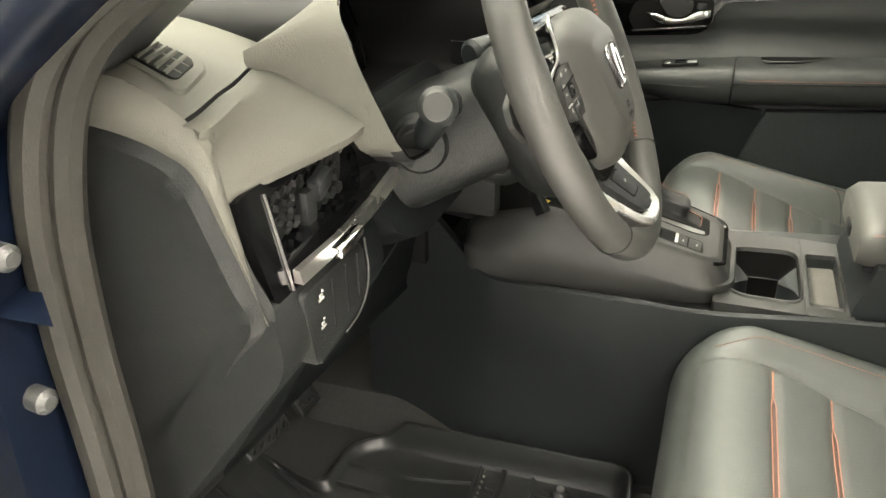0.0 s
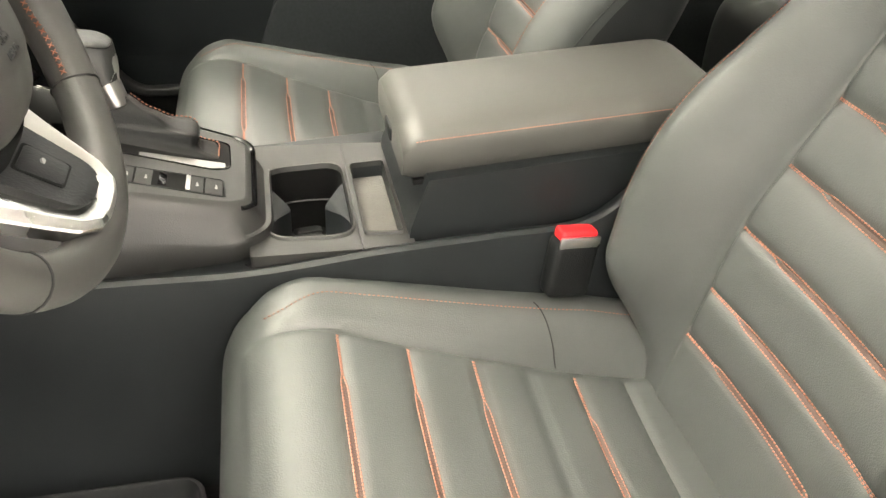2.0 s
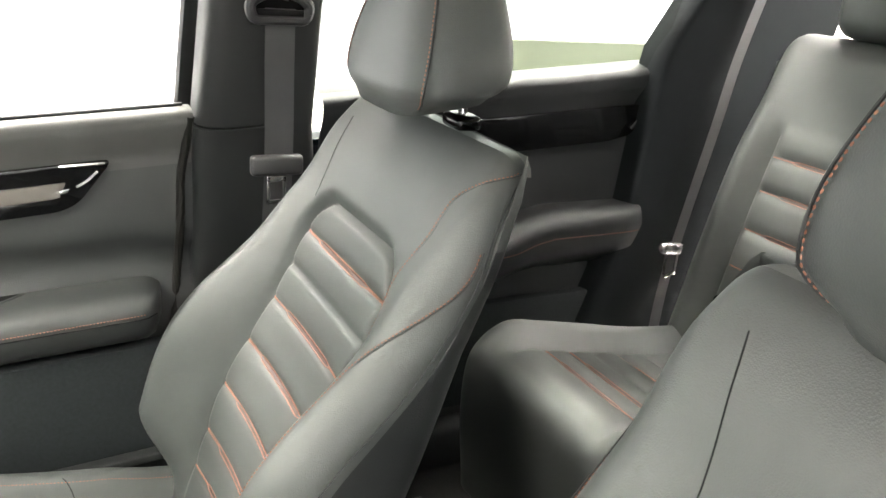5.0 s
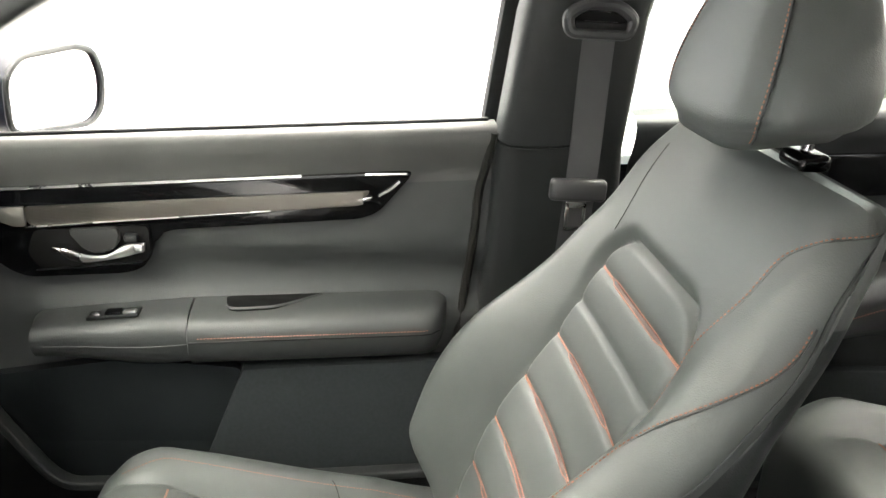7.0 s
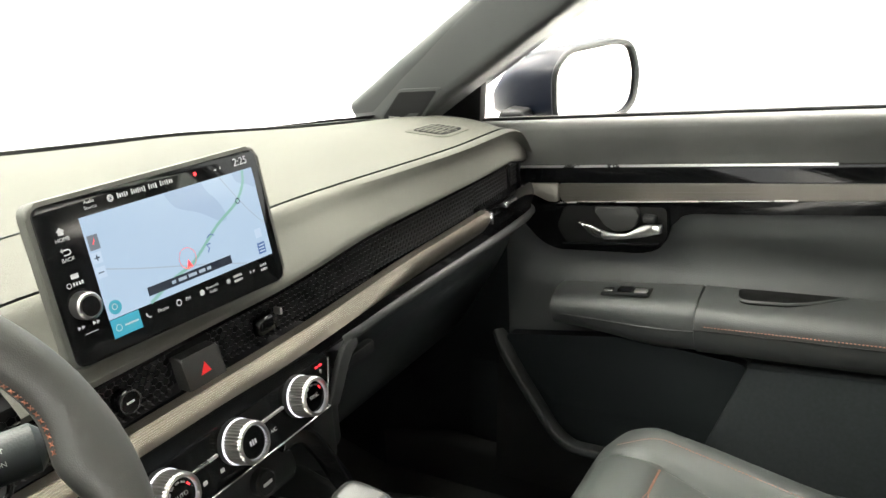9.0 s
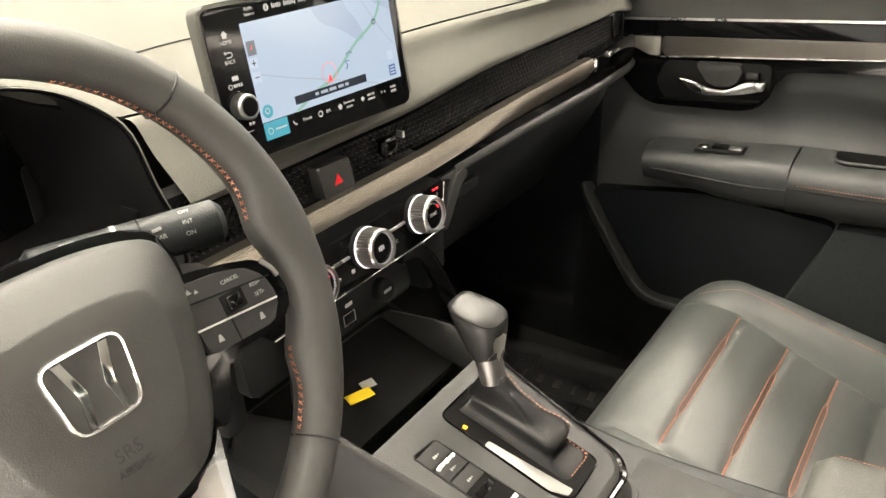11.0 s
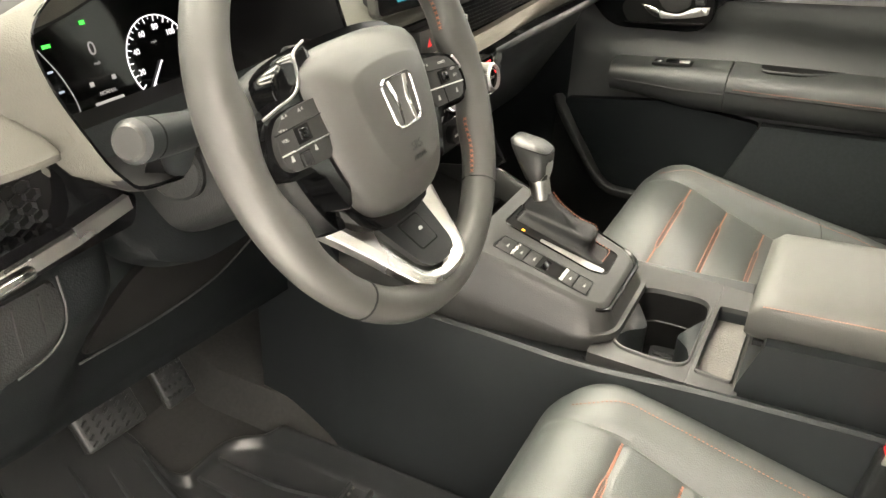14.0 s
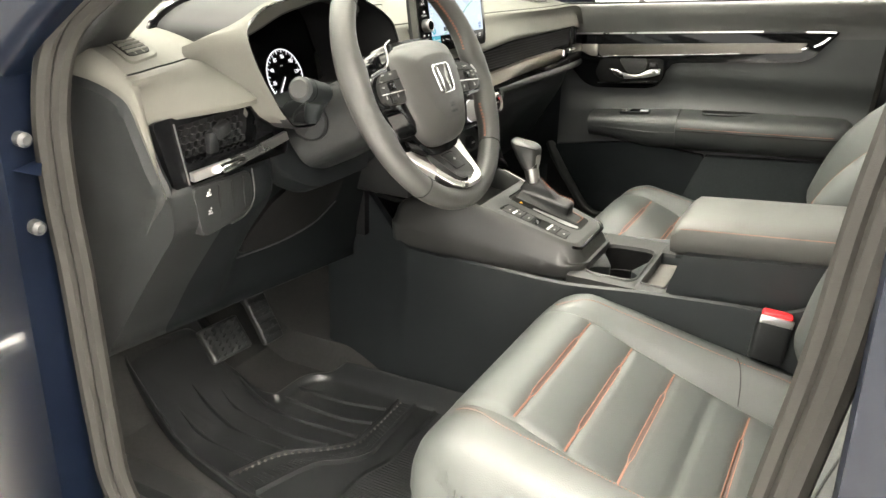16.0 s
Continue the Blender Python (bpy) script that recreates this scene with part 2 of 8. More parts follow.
def prism(poly, place, d0, d1, bev=0.0, seg=2, bm=None):
    """poly: points (a, b); place(a, b, d) gives the point in space; extruded from d0 to d1."""
    bm = bm or bmesh.new()
    lo = [bm.verts.new(place(a, b, d0)) for a, b in poly]
    hi = [bm.verts.new(place(a, b, d1)) for a, b in poly]
    n = len(poly)
    fs = [bm.faces.new(lo), bm.faces.new(list(reversed(hi)))]
    for i in range(n):
        fs.append(bm.faces.new((lo[i], hi[i], hi[(i + 1) % n], lo[(i + 1) % n])))
    if bev > 0:
        es = {e for v in hi for e in v.link_edges if e.other_vert(v) in hi}
        bmesh.ops.bevel(bm, geom=list(es), offset=bev, segments=seg, profile=0.5, affect="EDGES")
    return bm


def XY(a, b, d):
    return (a, b, d)


def XZ(a, b, d):
    return (a, d, b)


def YZ(a, b, d):
    return (d, a, b)


def rounded(poly, r, n=4):
    """poly with its corners rounded."""
    P = [Vector((*p, 0)) for p in poly]
    out = []
    for i, p in enumerate(P):
        a, b = P[i - 1] - p, P[(i + 1) % len(P)] - p
        k = min(r, a.length * 0.45, b.length * 0.45)
        q0, q1 = p + a.normalized() * k, p + b.normalized() * k
        for j in range(n + 1):
            t = j / n
            q = q0 * (1 - t) ** 2 + p * (2 * t * (1 - t)) + q1 * t * t
            out.append((q.x, q.y))
    return out


def cyl(p, q, r, n=20, bm=None, r2=None, bev=0.0):
    p, q = Vector(p), Vector(q)
    ax = (q - p).normalized()
    s = ax.cross(Vector((0.3, 0.2, 0.9))).normalized()
    w = ax.cross(s)
    r2 = r if r2 is None else r2
    prof = [(0, r), (1, r2)]
    if bev:
        k = bev / (q - p).length
        prof = [(0, r - bev), (k, r), (1 - k, r2), (1, r2 - bev)]
    return loft([[p + (q - p) * t + (s * math.cos(a) + w * math.sin(a)) * k for a in [2 * math.pi * j / n for j in range(n)]] for t, k in prof], bm)


def stitch(pts, bm=None, pitch=0.0052, length=0.0038, r=0.0011):
    """Thread stitches along pts, lying on the surface."""
    bm = bm or bmesh.new()
    P = [Vector(p) for p in pts]
    acc = [0.0]
    for a, b in zip(P, P[1:]):
        acc.append(acc[-1] + (b - a).length)

    def at(d):
        d = min(max(d, 0), acc[-1])
        for i in range(len(P) - 1):
            if d <= acc[i + 1]:
                return P[i].lerp(P[i + 1], (d - acc[i]) / max(1e-9, acc[i + 1] - acc[i]))
        return P[-1]

    d = 0.0
    while d + length <= acc[-1]:
        a, b = at(d), at(d + length)
        t = (b - a).normalized()
        s = t.cross(Vector((0.11, 0.23, 0.97))).normalized() * r
        w = t.cross(s)
        vs = [bm.verts.new(x) for x in (a, a + (b - a) * 0.25 + s, a + (b - a) * 0.25 + w, a + (b - a) * 0.25 - s, a + (b - a) * 0.25 - w,
                                        a + (b - a) * 0.75 + s, a + (b - a) * 0.75 + w, a + (b - a) * 0.75 - s, a + (b - a) * 0.75 - w, b)]
        for i in range(4):
            j = (i + 1) % 4
            bm.faces.new((vs[0], vs[1 + i], vs[1 + j]))
            bm.faces.new((vs[1 + i], vs[5 + i], vs[5 + j], vs[1 + j]))
            bm.faces.new((vs[9], vs[5 + j], vs[5 + i]))
        d += pitch
    return bm


def lettering(name, text, size, m, material, parent=None, depth=0.0006):
    cu = bpy.data.curves.new(name, "FONT")
    cu.body, cu.size, cu.extrude, cu.align_x, cu.align_y = text, size, depth, "CENTER", "CENTER"
    tmp = bpy.data.objects.new(name, cu)
    me = bpy.data.meshes.new_from_object(tmp)
    bpy.data.objects.remove(tmp)
    me.materials.clear()
    me.materials.append(material)
    ob = new(name, me)
    if parent:
        ob.parent = parent
    ob.matrix_local = m
    return ob


def smoothstep(a, b, x):
    t = min(1, max(0, (x - a) / (b - a)))
    return t * t * (3 - 2 * t)


# ---- setting: showroom ----
def showroom():
    solo("floor", rbox((0, 0, -0.05), (16, 16, 0.1), 0), FLOORGREY, "light grey polished resin showroom floor", "floor", kind="structure")
    solo("wall_south", rbox((0, -8.05, 2.6), (12.2, 0.1, 5.2), 0), WHITEWALL, "plain white painted showroom wall", "wall", kind="structure")
    # three glazed sides, added so bright daylight from the white world lights the car
    for nm, c, s in (("wall_north", (0, 8.05), (12.2, 0.1)), ("wall_east", (6.05, 0), (0.1, 16)), ("wall_west", (-6.05, 0), (0.1, 16))):
        bm = rbox((*c, 0.02), (*s, 0.04), 0)
        rbox((*c, 5.1), (*s, 0.2), 0, bm=bm)
        for sg in (-1, 1):
            e = (c[0] + sg * (s[0] / 2 - 0.06) if s[0] > 1 else c[0], c[1] + sg * (s[1] / 2 - 0.06) if s[1] > 1 else c[1])
            rbox((*e, 2.52), (0.12 if s[0] > 1 else 0.1, 0.12 if s[1] > 1 else 0.1, 4.94), 0, bm=bm)
        solo(nm, bm, WHITEWALL, "white showroom wall, its wide opening added to let light in", "wall", kind="structure")
        g = solo("window_" + nm[5:], rbox((*c, 2.52), (s[0] - 0.24 if s[0] > 1 else 0.012, s[1] - 0.24 if s[1] > 1 else 0.012, 4.94), 0), GLASS, "wide clear window pane added with the opening for light", "window", kind="structure")
        g.visible_shadow = False
    solo("ceiling", rbox((0, 0, 5.25), (16, 16.4, 0.1), 0), CEILW, "white showroom ceiling", "ceiling", kind="structure")
    # Unseen light panels, added to light the car from above.
    first = None
    for i in range(4):
        for j in range(4):
            p = pose(-4.2 + 2.8 * i, -6 + 4 * j, 5.17)
            if first is None:
                first = thing("ceiling_light", p, "long white ceiling light panel, unseen, added to light the car", "ceiling light", "showroom ceiling lights")
                part("frame", rbox((0, 0, 0), (1.3, 2.9, 0.06), 0.01), CEILW, first)
                part("diffuser", rbox((0, 0, -0.034), (1.2, 2.8, 0.02), 0.0), PANEL, first)
            else:
                copy_thing(first, p)
    board = thing("display_board", pose(3.0, -2.75, 0.0), "pale green board standing beside the car", "board")
    part("panel", rbox((0, 0, 0.55), (0.04, 1.1, 0.92), 0.01), GREEN, board, "pale green panel")
    for sg in (-1, 1):
        part("foot", rbox((0, sg * 0.45, 0.045), (0.4, 0.05, 0.09), 0.008), WHITEWALL, board)


showroom()

# ---- seats ----
INSERT = 0.163     # half width of the pleated cushion insert


def pathfn(pts, n=10):
    P = curve_pts([(0, *p) for p in pts], n)
    acc = [0.0]
    for a, b in zip(P, P[1:]):
        acc.append(acc[-1] + (b - a).length)

    def f(s):
        d = s * acc[-1]
        for i in range(len(P) - 1):
            if d <= acc[i + 1] or i == len(P) - 2:
                q = P[i].lerp(P[i + 1], (d - acc[i]) / max(1e-9, acc[i + 1] - acc[i]))
                t = (P[min(i + 2, len(P) - 1)] - P[max(i - 1, 0)]).normalized()
                return q, Vector((0, t.z, -t.y))
    return f, acc[-1]


def soft_shell(f, ns, half, round_r, depth, bulge, nx=96, flip=1):
    """A padded shell along the path f(s): half(s) its half width, rounded at both sides, bulge(x, s) out along the normal."""
    rows = []
    for i in range(ns + 1):
        s = i / ns
        q, nrm = f(s)
        nrm = nrm * flip
        W, R = half(s), round_r(s)
        row = []
        for j in range(nx + 1):
            u = -1 + 2 * j / nx
            k = abs(u)
            sg = 1 if u > 0 else -1
            if k < 0.80:
                x, d = (W - R) * k / 0.80, 0.0
            elif k < 0.95:
                a = (k - 0.80) / 0.15 * math.pi / 2
                x, d = W - R + R * math.sin(a), R * (1 - math.cos(a))
            else:
                x, d = W, R + (k - 0.95) / 0.05 * depth(s)
            row.append(q + Vector((x * sg, 0, 0)) + nrm * (bulge(x * sg, s) * (1 if k < 0.8 else max(0, 1 - (k - 0.8) / 0.1)) - d + (bulge((W - R) * sg, s) * min(1, (k - 0.8) / 0.1) if k > 0.8 else 0)))
        rows.append(row)
    return rows


def surface_at(rows, ns, nx, half, round_r, x, s):
    """The point of the shell at lateral x and path place s."""
    W, R = half(s), round_r(s)
    u = 0.80 * x / (W - R)
    i, j = s * ns, (u + 1) / 2 * nx
    i0, j0 = min(int(i), ns - 1), min(int(j), nx - 1)
    a, b = i - i0, j - j0
    return (rows[i0][j0] * (1 - b) + rows[i0][j0 + 1] * b) * (1 - a) + (rows[i0 + 1][j0] * (1 - b) + rows[i0 + 1][j0 + 1] * b) * a


def pleat(x, s, lines, ins, gap, depth=0.0050, puff=0.0026, seam=0.007):
    """Height of the pleated insert: grooves at lines (s, length scaled), a seam where the bolster begins."""
    h = 0.0
    ax = abs(x)
    if ax < ins + 0.02:
        inside = smoothstep(ins + 0.004, ins - 0.012, ax)
        g = min(abs(s - l) for l in lines)
        if lines[0] - 1.4 * gap < s < lines[-1] + 1.4 * gap:
            h += inside * (puff * (1 - math.exp(-(g / (0.20 * gap)) ** 2)) - depth * math.exp(-(g / (0.055 * gap)) ** 2))
    return h


def pleat_stitches(P, parent, s, ins, lift, name="stitching"):
    """One pleat's orange thread: a single row that parts into two round a dark strip in the middle."""
    bm = bmesh.new()
    for sg in (-1, 1):
        pts = []
        for k in range(33):
            x = -ins + 2 * ins * k / 32
            w = 0.0008 + 0.0027 * smoothstep(0.62 * ins, 0.54 * ins, abs(x))
            pts.append(P(x, s, sg * w) + lift)
        stitch(pts, bm, pitch=0.0042, length=0.0038, r=0.00085)
    part(name, bm, ORANGE, parent, "orange contrast stitching")
    rows = [[P(x, s, o) + lift * 0.4 for o in (-0.0032, 0, 0.0032)] for x in [-0.56 * ins + 1.12 * ins * k / 14 for k in range(15)]]
    part("stitch_strip", sheet(rows), DARKTHREAD, parent, "dark strip between two rows of orange thread")


def lerp_pairs(tab, x):
    for (a, p), (b, q) in zip(tab, tab[1:]):
        if x <= b:
            return p + (q - p) * max(0, (x - a) / (b - a))
    return tab[-1][1]


def front_seat(name, m, recline, shift, label, seamed):
    """seamed: 1 or -1, the side whose bolster carries the second row of thread."""
    seat = thing(name, m, label, "car seat", "front seats")
    # cushion: path from under the nose, over it and back
    pc = [(0.085, -0.235), (0.112, -0.17), (0.122, -0.10), (0.108, -0.04), (0.070, -0.002), (0.02, 0.004), (-0.035, -0.013), (-0.10, -0.037), (-0.18, -0.066), (-0.26, -0.092), (-0.34, -0.112), (-0.43, -0.125)]
    f, L = pathfn(pc)
    ns, nx = 120, 96

    def s_of(y):
        best = min(range(ns * 4), key=lambda i: (abs(f(i / ns / 4)[0].y - y) if i > ns * 1.3 else 9))
        return best / ns / 4

    lines = [s_of(y) for y in (0.0, -0.073, -0.144, -0.205, -0.265, -0.325)]
    gap = 0.072 / L
    halfw = lambda s: 0.262 + 0.012 * smoothstep(0.25, 0.5, s)
    rr = lambda s: 0.055
    dep = lambda s: 0.03 + 0.09 * smoothstep(0.1, 0.4, s)

    def bulge(x, s):
        ax = abs(x)
        y = f(s)[0].y
        up = (0.012 + 0.16 * max(0, -y)) if y < 0.03 else 0.012 * max(0, 1 - (y - 0.03) / 0.06)
        up = min(up, 0.056) * math.sin(math.pi / 2 * min(1, max(0, (ax - INSERT) / 0.055))) ** 1.2
        seamg = -0.006 * math.exp(-((ax - INSERT - 0.004) / 0.006) ** 2) * smoothstep(0.09, 0.03, y)
        front = -0.004 * math.exp(-((s - s_front) / 0.006) ** 2)
        return pleat(x, s, lines, INSERT, gap) + up + seamg + front - 0.010 * (1 - (ax / 0.2) ** 2) * (1 if ax < 0.2 else 0) * smoothstep(0.05, -0.1, y)

    s_front = 0.16
    rows = soft_shell(f, ns, halfw, rr, dep, bulge, nx)
    cushion = part("seat_cushion", sheet(rows), LEATHER, seat, "black leather cushion with pleated centre")

    def P(x, s, off):
        return surface_at(rows, ns, nx, halfw, rr, x, s + off / L)

    up = Vector((0, -0.1, 1)).normalized() * 0.0012
    for i in (0, 1, 2, 4):
        pleat_stitches(P, cushion, lines[i], INSERT - 0.003, up)
    # piping thread along the bolster tops and across the nose
    for sg in (-1, 1):
        bm = stitch([P(sg * (0.2075 - 0.02 * smoothstep(0.42, 0.34, s)), s, 0) + V(0, 0, 0.001) for s in [0.33 + 0.6 * k / 60 for k in range(61)]], pitch=0.005, length=0.0034, r=0.0007)
        part("bolster_stitching", bm, RIMTHREAD, cushion, "fine dark orange bolster stitching")
    fr = [P(x, 0.162 + 0.0 * abs(x), 0) + V(0, 0.0012, 0.0012) for x in [-0.2 + 0.4 * k / 40 for k in range(41)]]
    part("nose_stitching", stitch(fr, pitch=0.005, length=0.004, r=0.0012), ORANGE, cushion, "orange seam under the front edge")
    s_x = s_of(-0.21)
    for sg in (-1, 1):
        part("bolster_seam", tube([P(sg * (INSERT + 0.004 + (0.212 - INSERT) * k / 10), s_x + 0.035 / L * (1 - k / 10), 0) + V(0, 0, 0.0002) for k in range(11)], 0.0009, 5), BLACK, cushion, "dark seam across the bolster")
    # plastic seat base with side shields
    base = prism(rounded([(0.07, -0.23), (0.085, -0.15), (-0.05, -0.10), (-0.42, -0.16), (-0.46, -0.24), (-0.30, -0.27)], 0.02), YZ, -0.255, 0.255, 0.012)
    part("seat_base", base, PLASTIC, seat, "dark plastic base and side shields")
    for sg in (-1, 1):
        part("seat_rail", rbox((sg * 0.19, -0.15, -0.262), (0.04, 0.52, 0.03), 0.005), BLACK, seat, "black steel slide rail")
    # backrest, hinged at its foot
    hinge = V(0, -0.40, -0.08)
    swing = Matrix.Translation(hinge + V(*shift)) @ Matrix.Rotation(radians(recline), 4, "X")
    fp = [(-0.375, -0.09), (-0.395, -0.02), (-0.418, 0.06), (-0.443, 0.133), (-0.479, 0.199), (-0.517, 0.262), (-0.567, 0.360), (-0.608, 0.442), (-0.640, 0.500), (-0.668, 0.540), (-0.692, 0.553), (-0.714, 0.542), (-0.718, 0.50), (-0.660, 0.38), (-0.598, 0.25), (-0.545, 0.10), (-0.49, -0.08)]
    fp = [(y - hinge.y, z - hinge.z) for y, z in fp]
    g, Lb = pathfn(fp)
    nb, nxb = 280, 176

    def sb(z):
        zz = z - hinge.z
        for i in range(900):
            s = i / 1800
            if g(s)[0].z >= zz:
                return s
        return 0.5

    blines = [sb(z) for z in (0.0, 0.06, 0.133, 0.199, 0.262, 0.312, 0.360)]
    bgap = 0.068 / Lb
    insb = 0.142
    s_top = sb(0.5515)
    width = [(-0.09, 0.238), (0.0, 0.250), (0.10, 0.258), (0.20, 0.257), (0.35, 0.247), (0.45, 0.236), (0.50, 0.228), (0.54, 0.216), (0.556, 0.204)]

    def hz(s):
        return g(s)[0].z + hinge.z

    def bhalf(s):
        return lerp_pairs(width, hz(s)) - (0.0012 if s > s_top + 0.02 else 0.0)

    def brr(s):
        z = hz(s)
        return 0.050 - 0.024 * smoothstep(0.40, 0.53, z) if s < s_top else 0.022 + 0.004 * smoothstep(0.50, 0.55, z)

    def bolster(z):
        return 0.082 * smoothstep(-0.08, 0.05, z) * smoothstep(0.47, 0.15, z)

    def bdep(s):
        if s > s_top:
            return 0.03
        z = hz(s)
        thick = lerp_pairs([(-0.09, 0.12), (0.10, 0.13), (0.25, 0.105), (0.40, 0.100), (0.50, 0.09), (0.556, 0.0)], z)
        return max(0.0, thick + bolster(z) - 0.050)

    def bbulge(x, s):
        ax = abs(x)
        z = hz(s)
        if s > s_top:
            return 0.0
        # distance from the rounded outline of the pleated insert
        qx, qz = ax - (insb - 0.058), z - (0.410 - 0.058)
        d = math.hypot(max(qx, 0), max(qz, 0)) + min(max(qx, qz), 0) - 0.058
        bol = bolster(z) * math.sin(math.pi / 2 * min(1, max(0, (ax - insb - 0.002) / 0.072))) ** 1.15
        h = pleat(x, s, blines, insb, bgap) * smoothstep(0.0, -0.009, d)
        rim = -0.0080 * math.exp(-(d / 0.0062) ** 2) * smoothstep(-0.05, 0.05, z)
        shoulder = 0.010 * smoothstep(0.0, 0.016, d) * smoothstep(0.30, 0.40, z) * smoothstep(0.55, 0.46, z)
        return bol + h + rim + shoulder - 0.012 * smoothstep(0.38, 0.2, z) * (1 - min(1, ax / insb) ** 2)

    brows = soft_shell(g, nb, bhalf, brr, bdep, bbulge, nxb)
    # each level is one closed ring: the padded front, the sides and the back shell
    c0, c1 = int(round(0.025 * nxb)), nxb - int(round(0.025 * nxb))
    i_top = int(s_top * nb)
    rear = [(-0.09, -0.49), (0.10, -0.548), (0.25, -0.604), (0.38, -0.650), (0.50, -0.692), (0.53, -0.697), (0.545, -0.694), (0.556, -0.690)]
    front, shell = [], []
    for r in range(i_top + 1):
        row = brows[r][c0:c1 + 1]
        z, q = hz(r / nb), g(r / nb)[0]
        pl_, pr_ = row[0], row[-1]
        yb = min(lerp_pairs(rear, z) - hinge.y, min(pl_.y, q.y) - 0.004)
        W, room = pr_.x, max(0.002, pr_.y - yb)
        Rb = min(0.045, room * 0.8)
        ring = [pr_.lerp(V(W, yb + Rb, q.z), k / 4) for k in range(5)]
        ring += [V(W - Rb * (1 - math.cos(k / 5 * math.pi / 2)), yb + Rb * (1 - math.sin(k / 5 * math.pi / 2)), q.z) for k in range(1, 6)]
        ring += [V((W - Rb) * (1 - k / 4), yb - 0.006 * math.sin(math.pi / 2 * k / 4), q.z) for k in range(1, 5)]
        ring += [V(-p.x, p.y, p.z) for p in reversed(ring[:-1])]
        front.append(row)
        shell.append(ring)
    back = part("backrest", sheet(front), LEATHER, seat, "black leather backrest with horizontal pleats", sharp=70)
    back.matrix_local = swing
    i_roll = int(sb(0.455) * nb)
    part("back_shell", sheet(shell[:i_roll + 1]), LEATHER_SIDE, back, "darker vinyl sides and back of the backrest", sharp=60)
    part("shoulder_roll", sheet(shell[i_roll:]), LEATHER, back, "leather wrapped round the shoulder", sharp=60)
    cap = [[f.lerp(s, t) for f, s in ((front[-1][k], V(front[-1][k].x, min(p.y for p in shell[-1]), front[-1][k].z - 0.002)) for k in range(0, len(front[-1]), 4))] for t in (0, 0.5, 1)]
    part("top_seam", sheet(cap), LEATHER, back, sharp=60)

    def Q(x, s, off):
        return surface_at(brows, nb, nxb, bhalf, brr, x, s + off / Lb)

    def edge(sg, u, s):
        j = (sg * u + 1) / 2 * nxb
        i, j0 = min(int(s * nb), nb - 1), min(int(j), nxb - 1)
        fa, fb = s * nb - i, j - j0
        r0, r1 = brows[i], brows[i + 1]
        return (r0[j0] * (1 - fb) + r0[j0 + 1] * fb) * (1 - fa) + (r1[j0] * (1 - fb) + r1[j0 + 1] * fb) * fa

    fw = V(0, 0.0013, 0.0004)
    for i in (0, 1, 2, 3, 4, 6):
        pleat_stitches(Q, back, blines[i], insb - 0.004, fw)
    for sg in (-1, 1):
        ss = [sb(0.02) + (sb(0.547) - sb(0.02)) * k / 80 for k in range(81)]
        if sg == seamed:
            pts = []
            for s in ss:
                u0 = 0.80 * min(0.153 + 0.020 * smoothstep(0.38, 0.46, hz(s)), bhalf(s) - brr(s) - 0.004) / (bhalf(s) - brr(s))
                pts.append(edge(sg, u0 + (0.93 - u0) * smoothstep(0.485, 0.552, hz(s)), s) + V(0, 0.0008, 0.0004))
            part("bolster_stitching", stitch(pts, pitch=0.0046, length=0.0032, r=0.0007), RIMTHREAD, back, "fine orange bolster stitching")
            part("bolster_seam", tube([p + V(sg * 0.0030, -0.0012, -0.0005) for p in pts], 0.0008, 5), LEATHER_SIDE, back, "leather seam along the bolster")
        else:
            part("shoulder_seam", tube([Q(sg * (0.140 + 0.030 * (k / 14) ** 1.5), sb(0.402) + (sb(0.512) - sb(0.402)) * k / 14, 0) for k in range(15)], 0.0008, 5), BLACK, back, "dark shoulder seam")
        pts = [edge(sg, (0.872 if sg != seamed else 0.800) + (0.055 if sg != seamed else 0.125) * smoothstep(0.28, 0.45, hz(s)), s) + V(sg * 0.0006, 0.0009, 0) for s in ss[2:] if hz(s) < 0.462]
        part("side_stitching", stitch(pts, pitch=0.0046, length=0.0034, r=0.0008), RIMTHREAD, back, "fine orange side stitching")
        part("side_piping", tube([p + V(sg * 0.0026, -0.0016, 0) for p in pts], 0.0011, 5), LEATHER_SIDE, back, "piped seam beside the stitching")
        part("side_seam", tube([edge(sg, 0.945, s) + V(sg * 0.0004, 0, 0) for s in ss], 0.0014, 5), LEATHER_SIDE, back, "piped edge of the side panel")
    # headrest on two posts
    head = part("headrest", bmesh.new(), LEATHER, seat, "padded leather headrest")
    follow = swing @ Matrix.Translation(-hinge)
    head.matrix_local = follow
    bm = bmesh.new()
    rings = []
    for k in range(25):
        t = k / 24
        z = 0.563 + 0.215 * t
        wd = (0.127 + 0.010 * math.sin(math.pi * min(1, t * 1.3))) * (1 - 0.38 * smoothstep(0.15, 1.05, t)) * (0.80 + 0.20 * smoothstep(0, 0.12, t)) * (1 - 0.35 * smoothstep(0.9, 1, t))
        dp = 0.064 * (0.80 + 0.20 * smoothstep(0, 0.15, t)) * (1 - 0.42 * smoothstep(0.15, 1.1, t)) * (1 - 0.45 * smoothstep(0.9, 1, t))
        cy = -0.668 - 0.02 * t + 0.02 * smoothstep(0.3, 0.0, t) * 0
        ring = []
        for j in range(40):
            a = 2 * math.pi * j / 40
            ca, sa = math.cos(a), math.sin(a)
            e = 0.50
